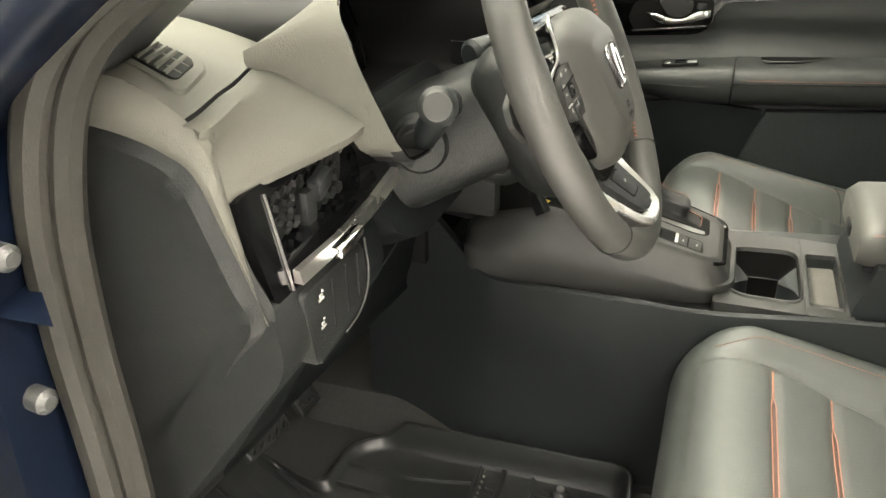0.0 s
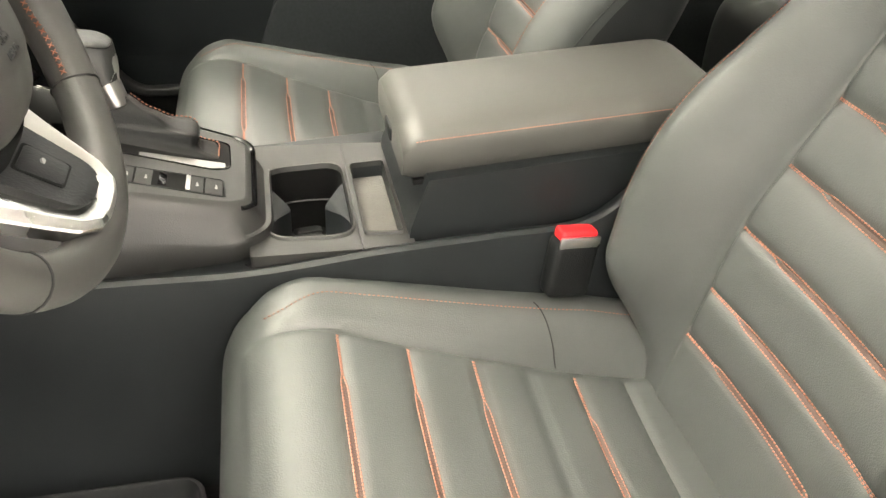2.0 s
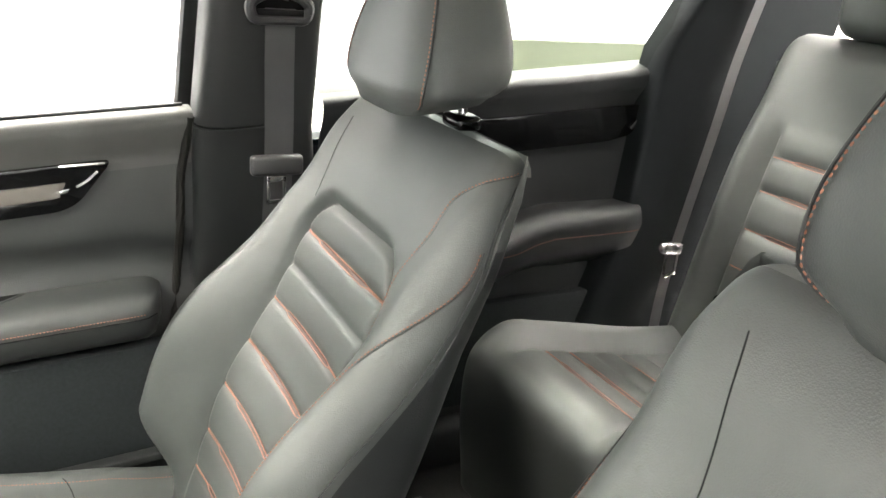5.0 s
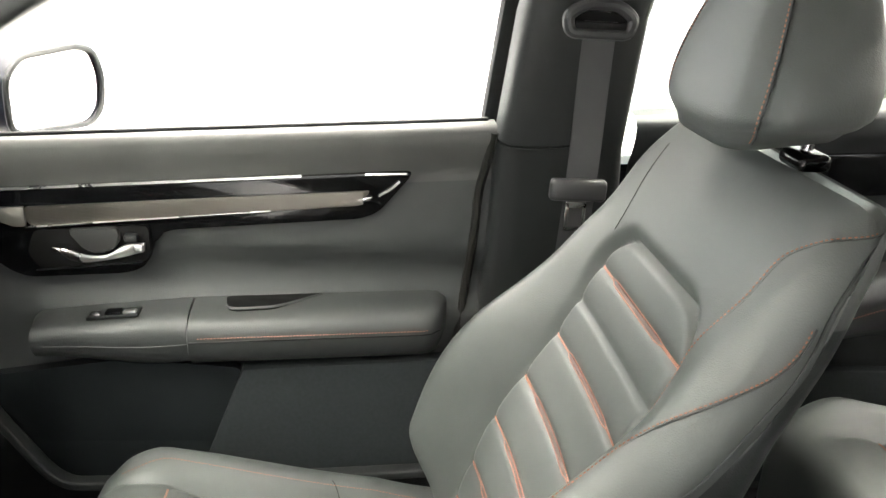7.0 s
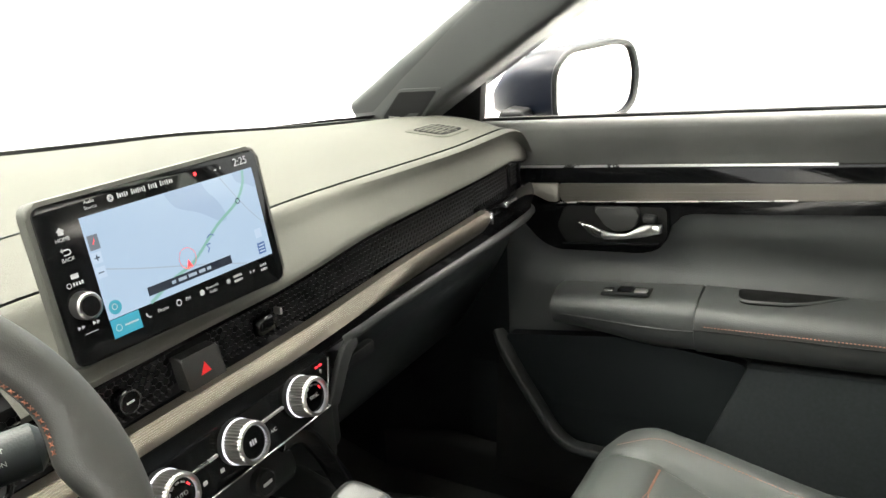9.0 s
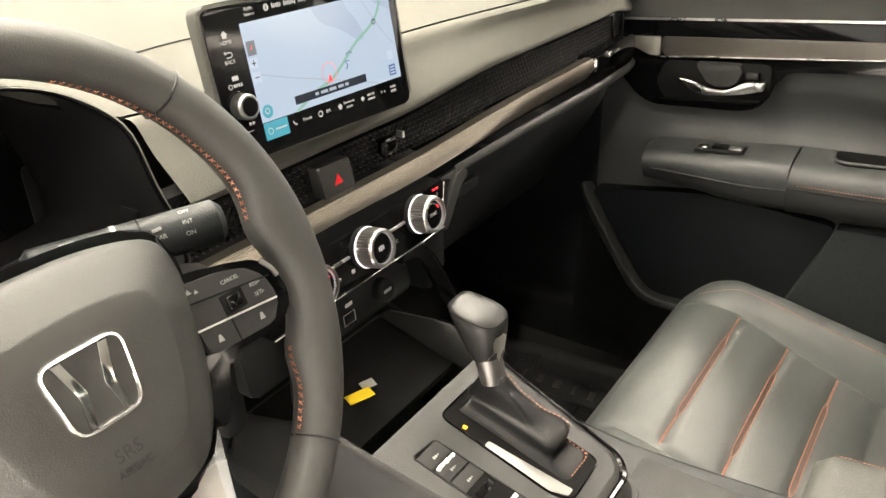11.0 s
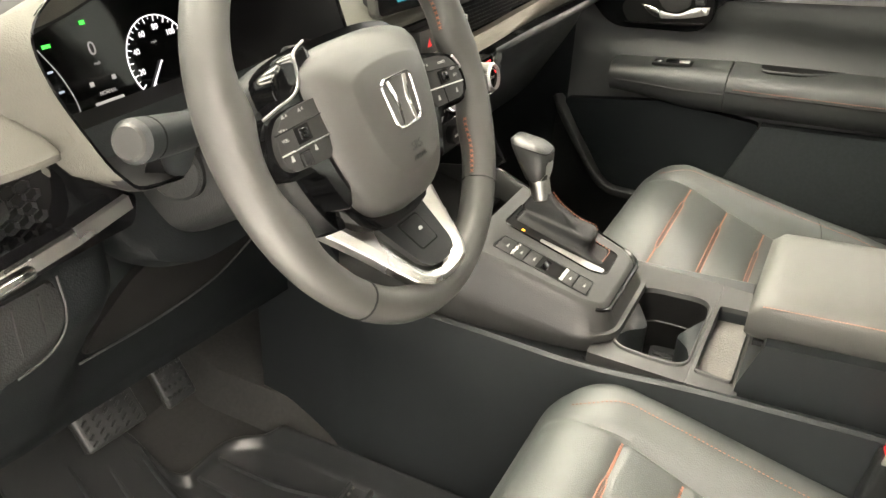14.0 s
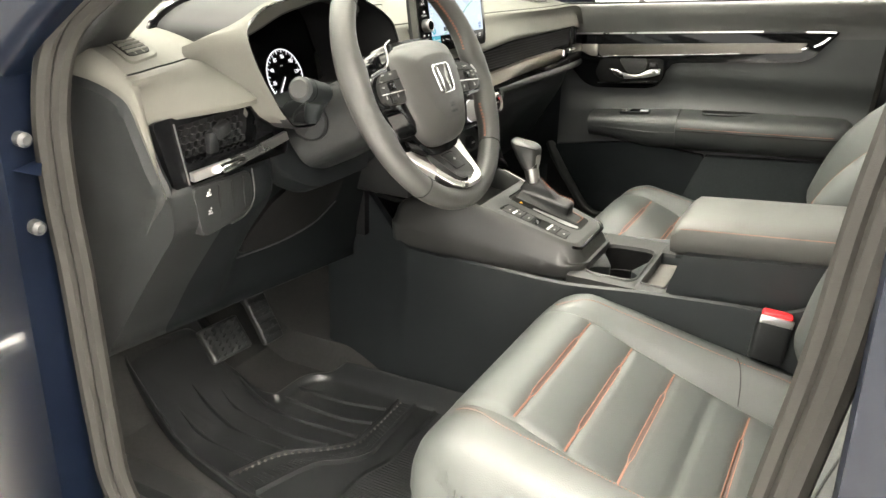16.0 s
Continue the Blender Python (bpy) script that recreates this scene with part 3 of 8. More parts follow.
            ring.append(V(wd * math.copysign(abs(ca) ** e, ca), cy + dp * math.copysign(abs(sa) ** e, sa) + 0.012 * (1 - (abs(ca) ** 2)) * (1 if sa > 0 else 0.3), z + 0.016 * (1 - sa) * (1 - t) ** 2))
        rings.append(ring)
    loft(rings, bm)
    for fc in bm.faces:
        fc.smooth = True
    bmesh.ops.recalc_face_normals(bm, faces=bm.faces)
    bm.to_mesh(head.data)
    bm.free()
    for sg in (-1, 1):
        pts = [rings[k][5 if sg > 0 else 15] + V(sg * 0.001, 0.0015, 0) for k in range(1, 23)]
        part("headrest_stitching", stitch(pts, pitch=0.005, length=0.0036, r=0.0008), ORANGE, head, "fine orange headrest stitching")
        part("headrest_seam", tube([p + V(sg * 0.003, -0.001, 0) for p in pts], 0.0014, 6), LEATHER_SIDE, head)
        part("headrest_post", cyl((sg * 0.07, -0.688, 0.525), (sg * 0.07, -0.688, 0.61), 0.0062), CHROME, seat, "chrome headrest post").matrix_local = follow
        part("post_collar", rbox((sg * 0.07, -0.688, 0.558), (0.048, 0.034, 0.018), 0.007, 3), GLOSS, seat, "gloss black post collar").matrix_local = follow
    return seat


front_seat("front_seat_unit", pose(-0.386, 0.0, 0.660), -6.5, (0, 0.02, -0.03), "black leather driver seat with orange stitching beside the console", -1)
front_seat("front_seat_unit", pose(0.359, 0.088, 0.648), 0.0, (0, 0, 0), "black leather passenger seat with orange stitching by the far door", -1)


# ---- shape of the dash top ----
def lerp_table(tab, x):
    if x <= tab[0][0]:
        return tab[0][1]
    for (a, p), (b, q) in zip(tab, tab[1:]):
        if x <= b:
            t = (x - a) / (b - a)
            t = t * t * (3 - 2 * t) * 0.5 + t * 0.5
            return p + (q - p) * t
    return tab[-1][1]


def end_drop(x):
    """How far the brow has rolled down towards the far door."""
    return 0.055 * max(0.0, (x - 0.635) / 0.11) ** 2.2


CREASE = [(-0.74, 0.426), (-0.666, 0.443), (-0.60, 0.460), (-0.563, 0.464), (-0.50, 0.462), (-0.40, 0.456), (-0.32, 0.452), (-0.24, 0.456), (-0.165, 0.466), (-0.10, 0.468), (0.0, 0.455), (0.20, 0.444), (0.54, 0.390), (0.68, 0.384), (0.745, 0.392)]
BROW = [(-0.74, 0.405), (-0.60, 0.381), (-0.30, 0.40), (0.0, 0.392), (0.20, 0.384), (0.60, 0.374), (0.70, 0.376), (0.745, 0.384)]

SEAM_Z = [(-0.74, 1.087), (-0.60, 1.089), (-0.555, 1.091), (-0.50, 1.108), (-0.40, 1.138), (-0.33, 1.149), (-0.27, 1.145), (-0.22, 1.122), (-0.18, 1.096), (-0.15, 1.087), (0.0, 1.086), (0.745, 1.086)]


def dash_height(x, t):
    """Height of the soft top at x; t runs from the windscreen (0) to the front seam (1)."""
    crown = 0.025 * math.exp(-(x / 0.22) ** 2) * (1 - t ** 4)
    return 1.098 + 0.014 * math.sin(math.pi * min(1, t * 1.05)) - 0.012 * t ** 3 - 0.02 * smoothstep(0.66, 0.745, x) * (1 - t * t) - end_drop(x) * t * t - 0.014 * smoothstep(0.36, 0.60, x) * (1 - t ** 3) + crown + (lerp_table(SEAM_Z, x) - 1.086) * t ** 1.35


# ---- car shell ----
def bow(x):
    """How far forward the foot of the windscreen lies at x."""
    return 0.955 - 0.78 * x * x


def car_body():
    body = thing("car_body", pose(0, 0, 0), "dark blue car body with its driver door open", "car")
    # floor pan with tunnel
    prof = [(-0.78, 0.36), (-0.16, 0.36), (-0.13, 0.42), (0.13, 0.42), (0.16, 0.36), (0.78, 0.36)]
    rows = [[V(x, y, z + (0.30 * smoothstep(0.72, 1.05, y))) for x, z in prof] for y in [-1.9 + 0.1 * k for k in range(31)]]
    part("floor_carpet", sheet(rows), CARPET, body, "dark grey floor carpet", sharp=60)
    # bulkhead ahead of the footwells
    part("bulkhead", rbox((0, 1.10, 0.72), (1.6, 0.04, 0.56), 0), BLACK, body)
    # sills
    for sg in (-1, 1):
        prof = rounded([(-0.06, -0.16), (0.05, -0.16), (0.05, 0.03), (0.02, 0.05), (-0.06, 0.04)], 0.015)
        part("sill_trim", sweep([(sg * 0.76, 0.75, 0.42), (sg * 0.765, 0.3, 0.42), (sg * 0.765, -0.45, 0.42), (sg * 0.765, -1.2, 0.42)], prof), PLASTIC, body, "black plastic sill trim")
        part("sill_panel", prism(rounded([(0.70, 0.18), (0.70, 0.40), (-1.2, 0.40), (-1.2, 0.18)], 0.02), YZ, sg * 0.82, sg * 0.88, 0.01), BLUE, body, "dark blue painted sill")
        # windscreen pillars and roof rails
        pil = curve_pts([(sg * 0.715, 0.64 if sg > 0 else 0.60, 1.07), (sg * 0.70, 0.46, 1.19), (sg * 0.685, 0.25, 1.325), (sg * 0.66, 0.0, 1.46), (sg * 0.64, -0.25, 1.535), (sg * 0.62, -0.6, 1.57), (sg * 0.62, -1.3, 1.55)], 6)
        prof = rounded([(-0.05, -0.045), (0.06, -0.05), (0.06, 0.05), (-0.05, 0.06)], 0.02) if sg > 0 else rounded([(-0.05, -0.035), (0.06, -0.045), (0.06, 0.03), (-0.05, 0.045)], 0.02)
        part("pillar_trim", sweep(pil, prof), PLASTIC if sg < 0 else PILLAR, body, "grained windscreen pillar trim")
        out = [p + V(sg * 0.085, -0.005, 0.015) for p in pil]
        part("roof_rail", sweep(out, rounded([(-0.04, -0.05), (0.05, -0.05), (0.05, 0.05), (-0.04, 0.05)], 0.02)), BLUE, body, "dark blue roof side")
    part("headliner", sheet([[V(x, y, 1.585 - 0.10 * (x / 0.66) ** 2 - 0.10 * max(0, y + 0.2) ** 2 * 1.5) for x in [-0.68 + 0.136 * k for k in range(11)]] for y in [0.12 - 0.12 * k for k in range(14)]]), HEADLINER, body, "pale grey cloth headliner")
    # painted hinge pillar beside the dash, with door seal
    for sg in (-1, 1):
        hp = prism(rounded([(0.515, 1.20), (0.60, 1.08), (0.80, 1.02), (0.80, 0.20), (0.60, 0.30), (0.515, 0.42)], 0.02), YZ, sg * 0.79, sg * 0.85, 0.015)
        part("hinge_pillar", hp, BLUE, body, "dark blue painted hinge pillar")
    seal_path = curve_pts([(-0.800, -0.30, 0.46), (-0.800, 0.20, 0.445), (-0.800, 0.40, 0.455), (-0.800, 0.475, 0.53), (-0.800, 0.490, 0.64), (-0.800, 0.496, 0.84), (-0.800, 0.503, 0.95), (-0.798, 0.500, 1.05), (-0.792, 0.470, 1.135), (-0.78, 0.39, 1.20), (-0.755, 0.20, 1.345), (-0.72, 0.0, 1.46), (-0.70, -0.25, 1.53)], 8)
    part("door_seal", tube(seal_path, 0.014, 10, up=(1, 0, 0)), SEAL, body, "grey-black rubber door seal")
    part("door_seal_lip", tube([p + V(0.006, -0.020, 0) for p in seal_path], 0.011, 8, up=(1, 0, 0)), SEAL, body, "inner lip of the door seal")
    for z in (1.018, 0.912):
        part("door_buffer", cyl((-0.824, 0.522, z), (-0.827, 0.498, z), 0.009, 20, bev=0.004), PILLAR, body, "round grey rubber door buffer")
    for y, z in ((0.575, 0.748), (0.592, 0.735)):
        part("hinge_bolt", cyl((-0.875, y, z), (-0.84, y, z), 0.010, 6, bev=0.002), CHROME, body, "zinc-plated hinge bolt")
    # centre pillar beside the driver seat
    bp = prism(rounded([(-0.375, 0.36), (-0.36, 1.08), (-0.44, 1.5), (-0.62, 1.5), (-0.60, 0.36)], 0.02), YZ, -0.87, -0.79, 0.02)
    part("centre_pillar", bp, BLUE, body, "dark blue painted centre pillar")
    sp = curve_pts([(-0.795, -0.28, 0.55), (-0.795, -0.318, 0.70), (-0.795, -0.335, 0.83), (-0.797, -0.352, 0.96), (-0.792, -0.362, 1.08), (-0.77, -0.385, 1.25), (-0.72, -0.41, 1.48)], 8)
    part("door_seal", tube(sp, 0.014, 10, up=(1, 0, 0)), SEAL, body, "grey-black rubber door seal")
    part("door_seal_lip", tube([p + V(0.01, 0.018, 0) for p in sp], 0.011, 8, up=(1, 0, 0)), SEAL, body)
    st = bmesh.new()
    rbox((-0.872, -0.42, 0.925), (0.010, 0.045, 0.075), 0.004, bm=st)
    part("striker_plate", st, CHROME, body, "bright steel striker plate")
    hoop = tube(curve_pts([(-0.875, -0.405, 0.905), (-0.905, -0.405, 0.905), (-0.915, -0.405, 0.925), (-0.905, -0.405, 0.945), (-0.875, -0.405, 0.945)], 5), 0.005)
    part("striker", hoop, CHROME, body, "bright steel door striker")
    # passenger-side centre pillar trim
    rows = []
    for z, f0, f1, x in ((0.40, -0.36, -0.62, 0.745), (1.10, -0.37, -0.57, 0.735), (1.115, -0.372, -0.567, 0.725), (1.30, -0.385, -0.57, 0.70), (1.55, -0.43, -0.60, 0.63)):
        rows.append([V(x + 0.05, f0 + 0.0, z), V(x + 0.012, f0 - 0.006, z), V(x, f0 - 0.03, z), V(x, f0 - 0.07, z), V(x + 0.004, f1 + 0.03, z), V(x + 0.015, f1, z), V(x + 0.06, f1, z)])
    part("centre_pillar_trim", sheet([curve_pts(r, 3) for r in rows]), GLOVE, body, "dark plastic centre pillar trim", sharp=50)
    part("pillar_seam", tube(curve_pts([(0.752, -0.3735, 1.107), (0.7365, -0.385, 1.1035), (0.7315, -0.415, 1.1015), (0.7305, -0.465, 1.105), (0.7345, -0.53, 1.112), (0.747, -0.566, 1.117)], 6), 0.0022, 6), BLACK, body, "joint between the pillar trims")
    part("pillar_lip", tube(curve_pts([(0.752, -0.3735, 1.103), (0.7365, -0.385, 1.0995), (0.7315, -0.415, 1.0975), (0.7305, -0.465, 1.101), (0.7345, -0.53, 1.108), (0.747, -0.566, 1.113)], 6), 0.0016, 6), GLOVE, body)
    part("door_gap", tube(curve_pts([(0.742, -0.366, 1.120), (0.750, -0.360, 1.07), (0.756, -0.352, 1.02), (0.757, -0.349, 0.94), (0.768, -0.342, 0.84), (0.757, -0.330, 0.74), (0.752, -0.318, 0.60)], 8), 0.0075, 8), SEAL, body, "dark gap between door and pillar")
    part("pillar_frame", rbox((0.79, -0.385, 1.30), (0.03, 0.035, 0.42), 0.01, rot=pose(0, 0, 0, 4, -8, 0)), BLACK, body, "black door frame")
    # rear quarter pillar on the passenger side
    rows = []
    for z, f0, f1, x in ((0.60, -1.16, -1.75, 0.70), (0.90, -1.26, -1.75, 0.70), (1.20, -1.285, -1.75, 0.695), (1.25, -1.29, -1.75, 0.69), (1.40, -1.36, -1.75, 0.665), (1.55, -1.45, -1.8, 0.62)):
        rows.append([V(x + 0.06, f0 + 0.02, z), V(x + 0.01, f0, z), V(x, f0 - 0.03, z), V(x - 0.005, f0 - 0.15, z), V(x, f1, z)])
    part("rear_pillar_trim", sheet([curve_pts(r, 3) for r in rows]), FOOTWELL, body, "dark plastic rear pillar trim", sharp=50)
    part("rear_pillar_trim", sheet([[V(-0.70, -1.2, z), V(-0.70, -1.8, z)] for z in (0.5, 1.0, 1.5)]), PLASTIC, body)
    # tailgate side
    part("tailgate", rbox((0, -2.1, 0.75), (1.5, 0.06, 0.9), 0.02), PLASTIC, body)
    # bonnet and scuttle
    rows = [[V(x, bow(x) + 0.06 + (1.9 - bow(x)) * t, 1.04 - 0.16 * t * t - 0.05 * (x / 0.8) ** 2) for x in [-0.84 + 0.12 * k for k in range(15)]] for t in (0, 0.25, 0.5, 0.75, 1)]
    part("bonnet", sheet(rows), BLUE, body, "dark blue bonnet")
    part("scuttle", sheet([[V(x, bow(x) - 0.005 + d, 1.095 - 0.5 * d) for x in [-0.72 + 0.12 * k for k in range(13)]] for d in (0, 0.04, 0.07)]), BLACK, body, "black windscreen scuttle")
    part("screen_border", sweep([V(x, bow(x) - 0.012, dash_height(x, 0) + 0.003) for x in [-0.70 + 0.07 * k for k in range(21)]], [(-0.004, -0.006), (0.004, -0.006), (0.004, 0.004), (-0.004, 0.004)]), BLACK, body, "black border along the windscreen foot")
    # windscreen
    part("windscreen", sheet([[V(x * (1 - 0.12 * t), bow(x) * (1 - t) + (0.10 - 0.15 * x * x) * t, 1.10 + 0.42 * t + 0.03 * math.sin(math.pi * t)) for x in [-0.70 + 0.14 * k for k in range(11)]] for t in [k / 6 for k in range(7)]]), SCREEN_GLASS, body, "windscreen tinted to dim the dash top")
    for nm, y0, y1 in (("front_side_glass", 0.47, -0.38), ("rear_side_glass", -0.56, -1.30)):
        w = part(nm, sheet([[V(0.775 - 0.28 * (z - 1.06), y0 + (y1 - y0) * k / 6 - (0.0 if y0 < 0 else 1.05 * max(0, z - 1.1) * (1 - k / 6)), z) for k in range(7)] for z in (1.06, 1.2, 1.35, 1.5)]), GLASS if y0 > 0 else TINTED, body, "clear side window glass")
        w.visible_shadow = False
    # Two unseen panes; their dark tint is added to dim the rear bench.
    part("rear_side_glass", sheet([[V(-0.775 + 0.28 * (z - 1.06), -0.56 - 0.74 * k / 6, z) for k in range(7)] for z in (1.06, 1.2, 1.35, 1.5)]), DIMGLASS, body, "unseen rear side glass, dark tint added to dim the bench")
    part("rear_window", sheet([[V(-0.62 + 0.124 * k, -2.08 + 0.5 * (z - 1.15), z) for k in range(11)] for z in (1.15, 1.3, 1.45, 1.56)]), DIMGLASS, body, "unseen rear window glass, dark tint added to dim the bench")


car_body()


# ---- passenger door ----
def belt_z(y):
    return 1.106 - 0.075 * (y - 0.05) if y > -0.4 else 1.14 - 0.085 * (y + 0.4)


def panel_x(y, z):
    """Inner face of the door panel: upper shoulder, a hollow below it, the armrest volume apart."""
    b = belt_z(y)
    x = 0.757
    x -= 0.020 * smoothstep(b - 0.085, b - 0.02, z)
    x += 0.030 * smoothstep(b - 0.01, b + 0.004, z)
    x += 0.022 * smoothstep(0.93, 0.88, z) * smoothstep(0.80, 0.86, z)
    x -= 0.035 * smoothstep(0.76, 0.55, z) * smoothstep(0.40, 0.5, z)
    return x


def front_door():
    door = thing("passenger_door", pose(0.757, 0.0, 0.40), "closed passenger door with dark grained trim and silver strip", "car door", "passenger side doors")
    inv = pose(-0.757, 0.0, -0.40)

    def put(name, bm, material, parent=door, label="", sharp=35):
        bm.transform(inv)
        return part(name, bm, material, parent, label, sharp)

    rows = []
    for k in range(46):
        y = 0.50 - 0.87 * k / 45
        b = belt_z(y)
        row = [V(panel_x(y, 0.40 + (b - 0.095 - 0.40) * i / 36), y, 0.40 + (b - 0.095 - 0.40) * i / 36) for i in range(37)]
        row += [V(panel_x(y, b - 0.09 + 0.0065 * i), y, b - 0.09 + 0.0065 * i) for i in range(14)]
        row += [V(0.775, y, b - 0.004), V(0.79, y, b - 0.010)]
        rows.append(row)
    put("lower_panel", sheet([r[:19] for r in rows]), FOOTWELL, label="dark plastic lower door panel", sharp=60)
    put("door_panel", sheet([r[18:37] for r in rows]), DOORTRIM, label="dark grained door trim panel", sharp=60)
    put("upper_panel", sheet([r[36:] for r in rows]), DOORTOP, label="padded upper door roll, grazing light put into its grey", sharp=60)
    put("door_edge", prism(rounded([(0.50, 0.40), (0.50, 1.03), (-0.36, 1.10), (-0.36, 0.40)], 0.03), YZ, 0.78, 0.86), BLACK)
    # outer skin
    put("door_skin", prism(rounded([(0.62, 0.30), (0.60, 0.99), (-0.40, 1.05), (-0.40, 0.30)], 0.03), YZ, 0.86, 0.90, 0.01), BLUE, label="dark blue painted outer skin")
    # gloss black blade with the silver strip
    blade = rounded([(0.417, 1.000), (-0.250, 1.053), (-0.197, 0.987), (-0.17, 0.975), (0.118, 0.948), (0.140, 0.938), (0.150, 0.905), (0.162, 0.884), (0.190, 0.875), (0.333, 0.865), (0.362, 0.876), (0.425, 0.938)], 0.014, 4)
    put("gloss_blade", prism(blade, YZ, 0.757, 0.7455, 0.003), GLOSS, label="gloss black trim blade")
    put("chrome_edge", sweep([V(0.7445, 0.412 - 0.49 * k / 12, 1.0000 + 0.0405 * k / 12) for k in range(13)], [(-0.0014, -0.0018), (0.0014, -0.0018), (0.0014, 0.0018), (-0.0014, 0.0018)]), SATIN, label="thin chrome line")
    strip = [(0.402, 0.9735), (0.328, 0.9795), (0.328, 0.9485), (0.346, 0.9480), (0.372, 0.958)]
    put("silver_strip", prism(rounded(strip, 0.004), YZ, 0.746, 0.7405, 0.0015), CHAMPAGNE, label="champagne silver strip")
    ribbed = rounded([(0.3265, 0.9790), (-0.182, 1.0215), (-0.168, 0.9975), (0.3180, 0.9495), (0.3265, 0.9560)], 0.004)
    ds = put("ribbed_strip", prism(ribbed, YZ, 0.746, 0.7410, 0.001), RIBBED, label="ribbed champagne strip, dark reflections put into its colour")
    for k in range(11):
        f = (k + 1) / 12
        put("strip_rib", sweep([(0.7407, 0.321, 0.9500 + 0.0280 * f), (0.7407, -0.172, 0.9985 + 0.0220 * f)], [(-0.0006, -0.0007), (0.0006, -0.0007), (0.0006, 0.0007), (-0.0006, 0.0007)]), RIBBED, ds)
    put("silver_edge", sweep([V(0.7405, 0.328 - 0.36 * k / 8, 0.9475 + 0.0375 * k / 8) for k in range(9)], [(-0.0010, -0.0009), (0.0010, -0.0009), (0.0010, 0.0009), (-0.0010, 0.0009)]), SATIN)
    put("tip_line", sweep([(0.7445, -0.174, 1.0468), (0.7445, -0.238, 1.0500)], [(-0.0012, -0.0016), (0.0012, -0.0016), (0.0012, 0.0016), (-0.0012, 0.0016)]), CHROME, label="bright top of the blade tip")
    put("tip_line", sweep(curve_pts([(0.7440, -0.196, 1.0140), (0.7440, -0.212, 1.0235), (0.7440, -0.227, 1.0375)], 5), [(-0.0012, -0.0020), (0.0012, -0.0020), (0.0012, 0.0020), (-0.0012, 0.0020)]), CHROME, label="bright slanted edge of the blade tip")
    put("strip_end", prism([(-0.157, 1.0005), (-0.183, 1.0065), (-0.186, 1.0125), (-0.166, 1.0085)], YZ, 0.746, 0.7405, 0.0008), CHROME, label="bright end of the ribbed strip")
    # handle recess and lever
    cup = rounded([(0.318, 0.945), (0.150, 0.957), (0.148, 0.905), (0.166, 0.890), (0.312, 0.876), (0.332, 0.905)], 0.012)
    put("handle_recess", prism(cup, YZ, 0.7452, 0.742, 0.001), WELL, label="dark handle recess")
    put("recess_rim", tube([(0.7425, a, b) for a, b in cup], 0.0016, 6, closed=True, up=(1, 0, 0)), GLOSS)
    put("handle_pad", prism(rounded([(0.268, 0.948), (0.193, 0.953), (0.192, 0.930), (0.206, 0.914), (0.240, 0.912)], 0.010), YZ, 0.742, 0.732, 0.004), POD, label="hollow behind the handle")
    upper = curve_pts([(0.288, 0.9215, 0), (0.262, 0.9200, 0), (0.238, 0.9125, 0), (0.209, 0.9130, 0), (0.184, 0.9270, 0), (0.155, 0.9315, 0)], 5)
    lower = curve_pts([(0.288, 0.9195, 0), (0.272, 0.9060, 0), (0.250, 0.8990, 0), (0.215, 0.9020, 0), (0.180, 0.9080, 0), (0.157, 0.9165, 0)], 5)
    rows = []
    for k, (u, w) in enumerate(zip(upper, lower)):
        t = k / (len(upper) - 1)
        out = 0.728 - 0.009 * math.sin(math.pi * min(1, t * 1.15 + 0.05))
        ring = []
        for f, d in ((0.0, 0.004), (0.06, 0.0012), (0.30, 0.0), (0.62, 0.0015), (0.92, 0.0048), (1.0, 0.0075), (0.9, 0.0095), (0.1, 0.0075)):
            p = u.lerp(w, f)
            ring.append(V(out + d, p.x, p.y))
        rows.append(ring)
    hd = put("door_handle", loft(rows), SATIN, label="broad satin metal inner door handle", sharp=50)
    put("handle_end", rbox((0.729, 0.163, 0.923), (0.012, 0.016, 0.014), 0.005, 3), SATIN, hd)
    put("lock_button", rbox((0.732, 0.1745, 0.9385), (0.014, 0.019, 0.0125), 0.003), PLASTIC, label="door lock button")
    put("lock_face", rbox((0.7246, 0.1745, 0.9385), (0.0012, 0.0125, 0.0070), 0.0005), POD)
    put("recess_chrome", sweep([(0.741, 0.320, 0.8790), (0.741, 0.161, 0.8970)], [(-0.0016, -0.0016), (0.0016, -0.0016), (0.0016, 0.0016), (-0.0016, 0.0016)]), CHROME)
    # armrest: a switch panel in front, a padded rest behind it, both nosing out from the panel
    def arm_top(y):
        return 0.829 - 0.056 * (y - 0.045) if y < 0.09 else 0.8265 - 0.105 * (y - 0.09)

    def arm(y0, y1, out, n=28):
        prof = [(0.0, 0.004), (0.28, 0.003), (0.62, -0.001), (0.84, -0.008), (0.955, -0.0185), (1.0, -0.031), (0.975, -0.046), (0.86, -0.068), (0.64, -0.087), (0.30, -0.097), (0.0, -0.100)]
        rows = []
        for k in range(n + 1):
            t = k / n
            y = y0 + (y1 - y0) * t
            zt = arm_top(y)
            tall = 1.0 - 0.34 * smoothstep(0.12, 0.335, y)
            lead = math.sqrt(max(0.0, 1 - max(0, (0.05 - t) / 0.05) ** 2)) if y0 > 0.2 else 1.0
            tail = math.sqrt(max(0.0, 1 - max(0, (t - 0.90) / 0.10) ** 2)) if y1 < 0 else 1.0
            e = min(0.30 + 0.70 * lead, 0.25 + 0.75 * tail)
            rows.append(curve_pts([V(0.760 - out * u * e, y, zt + (v + 0.03) * tall * (0.45 + 0.55 * e) - 0.03 * tall) for u, v in prof], 3))
        return rows

    def closed_arm(rows):
        bm = loft(rows, closed=False, cap=False)
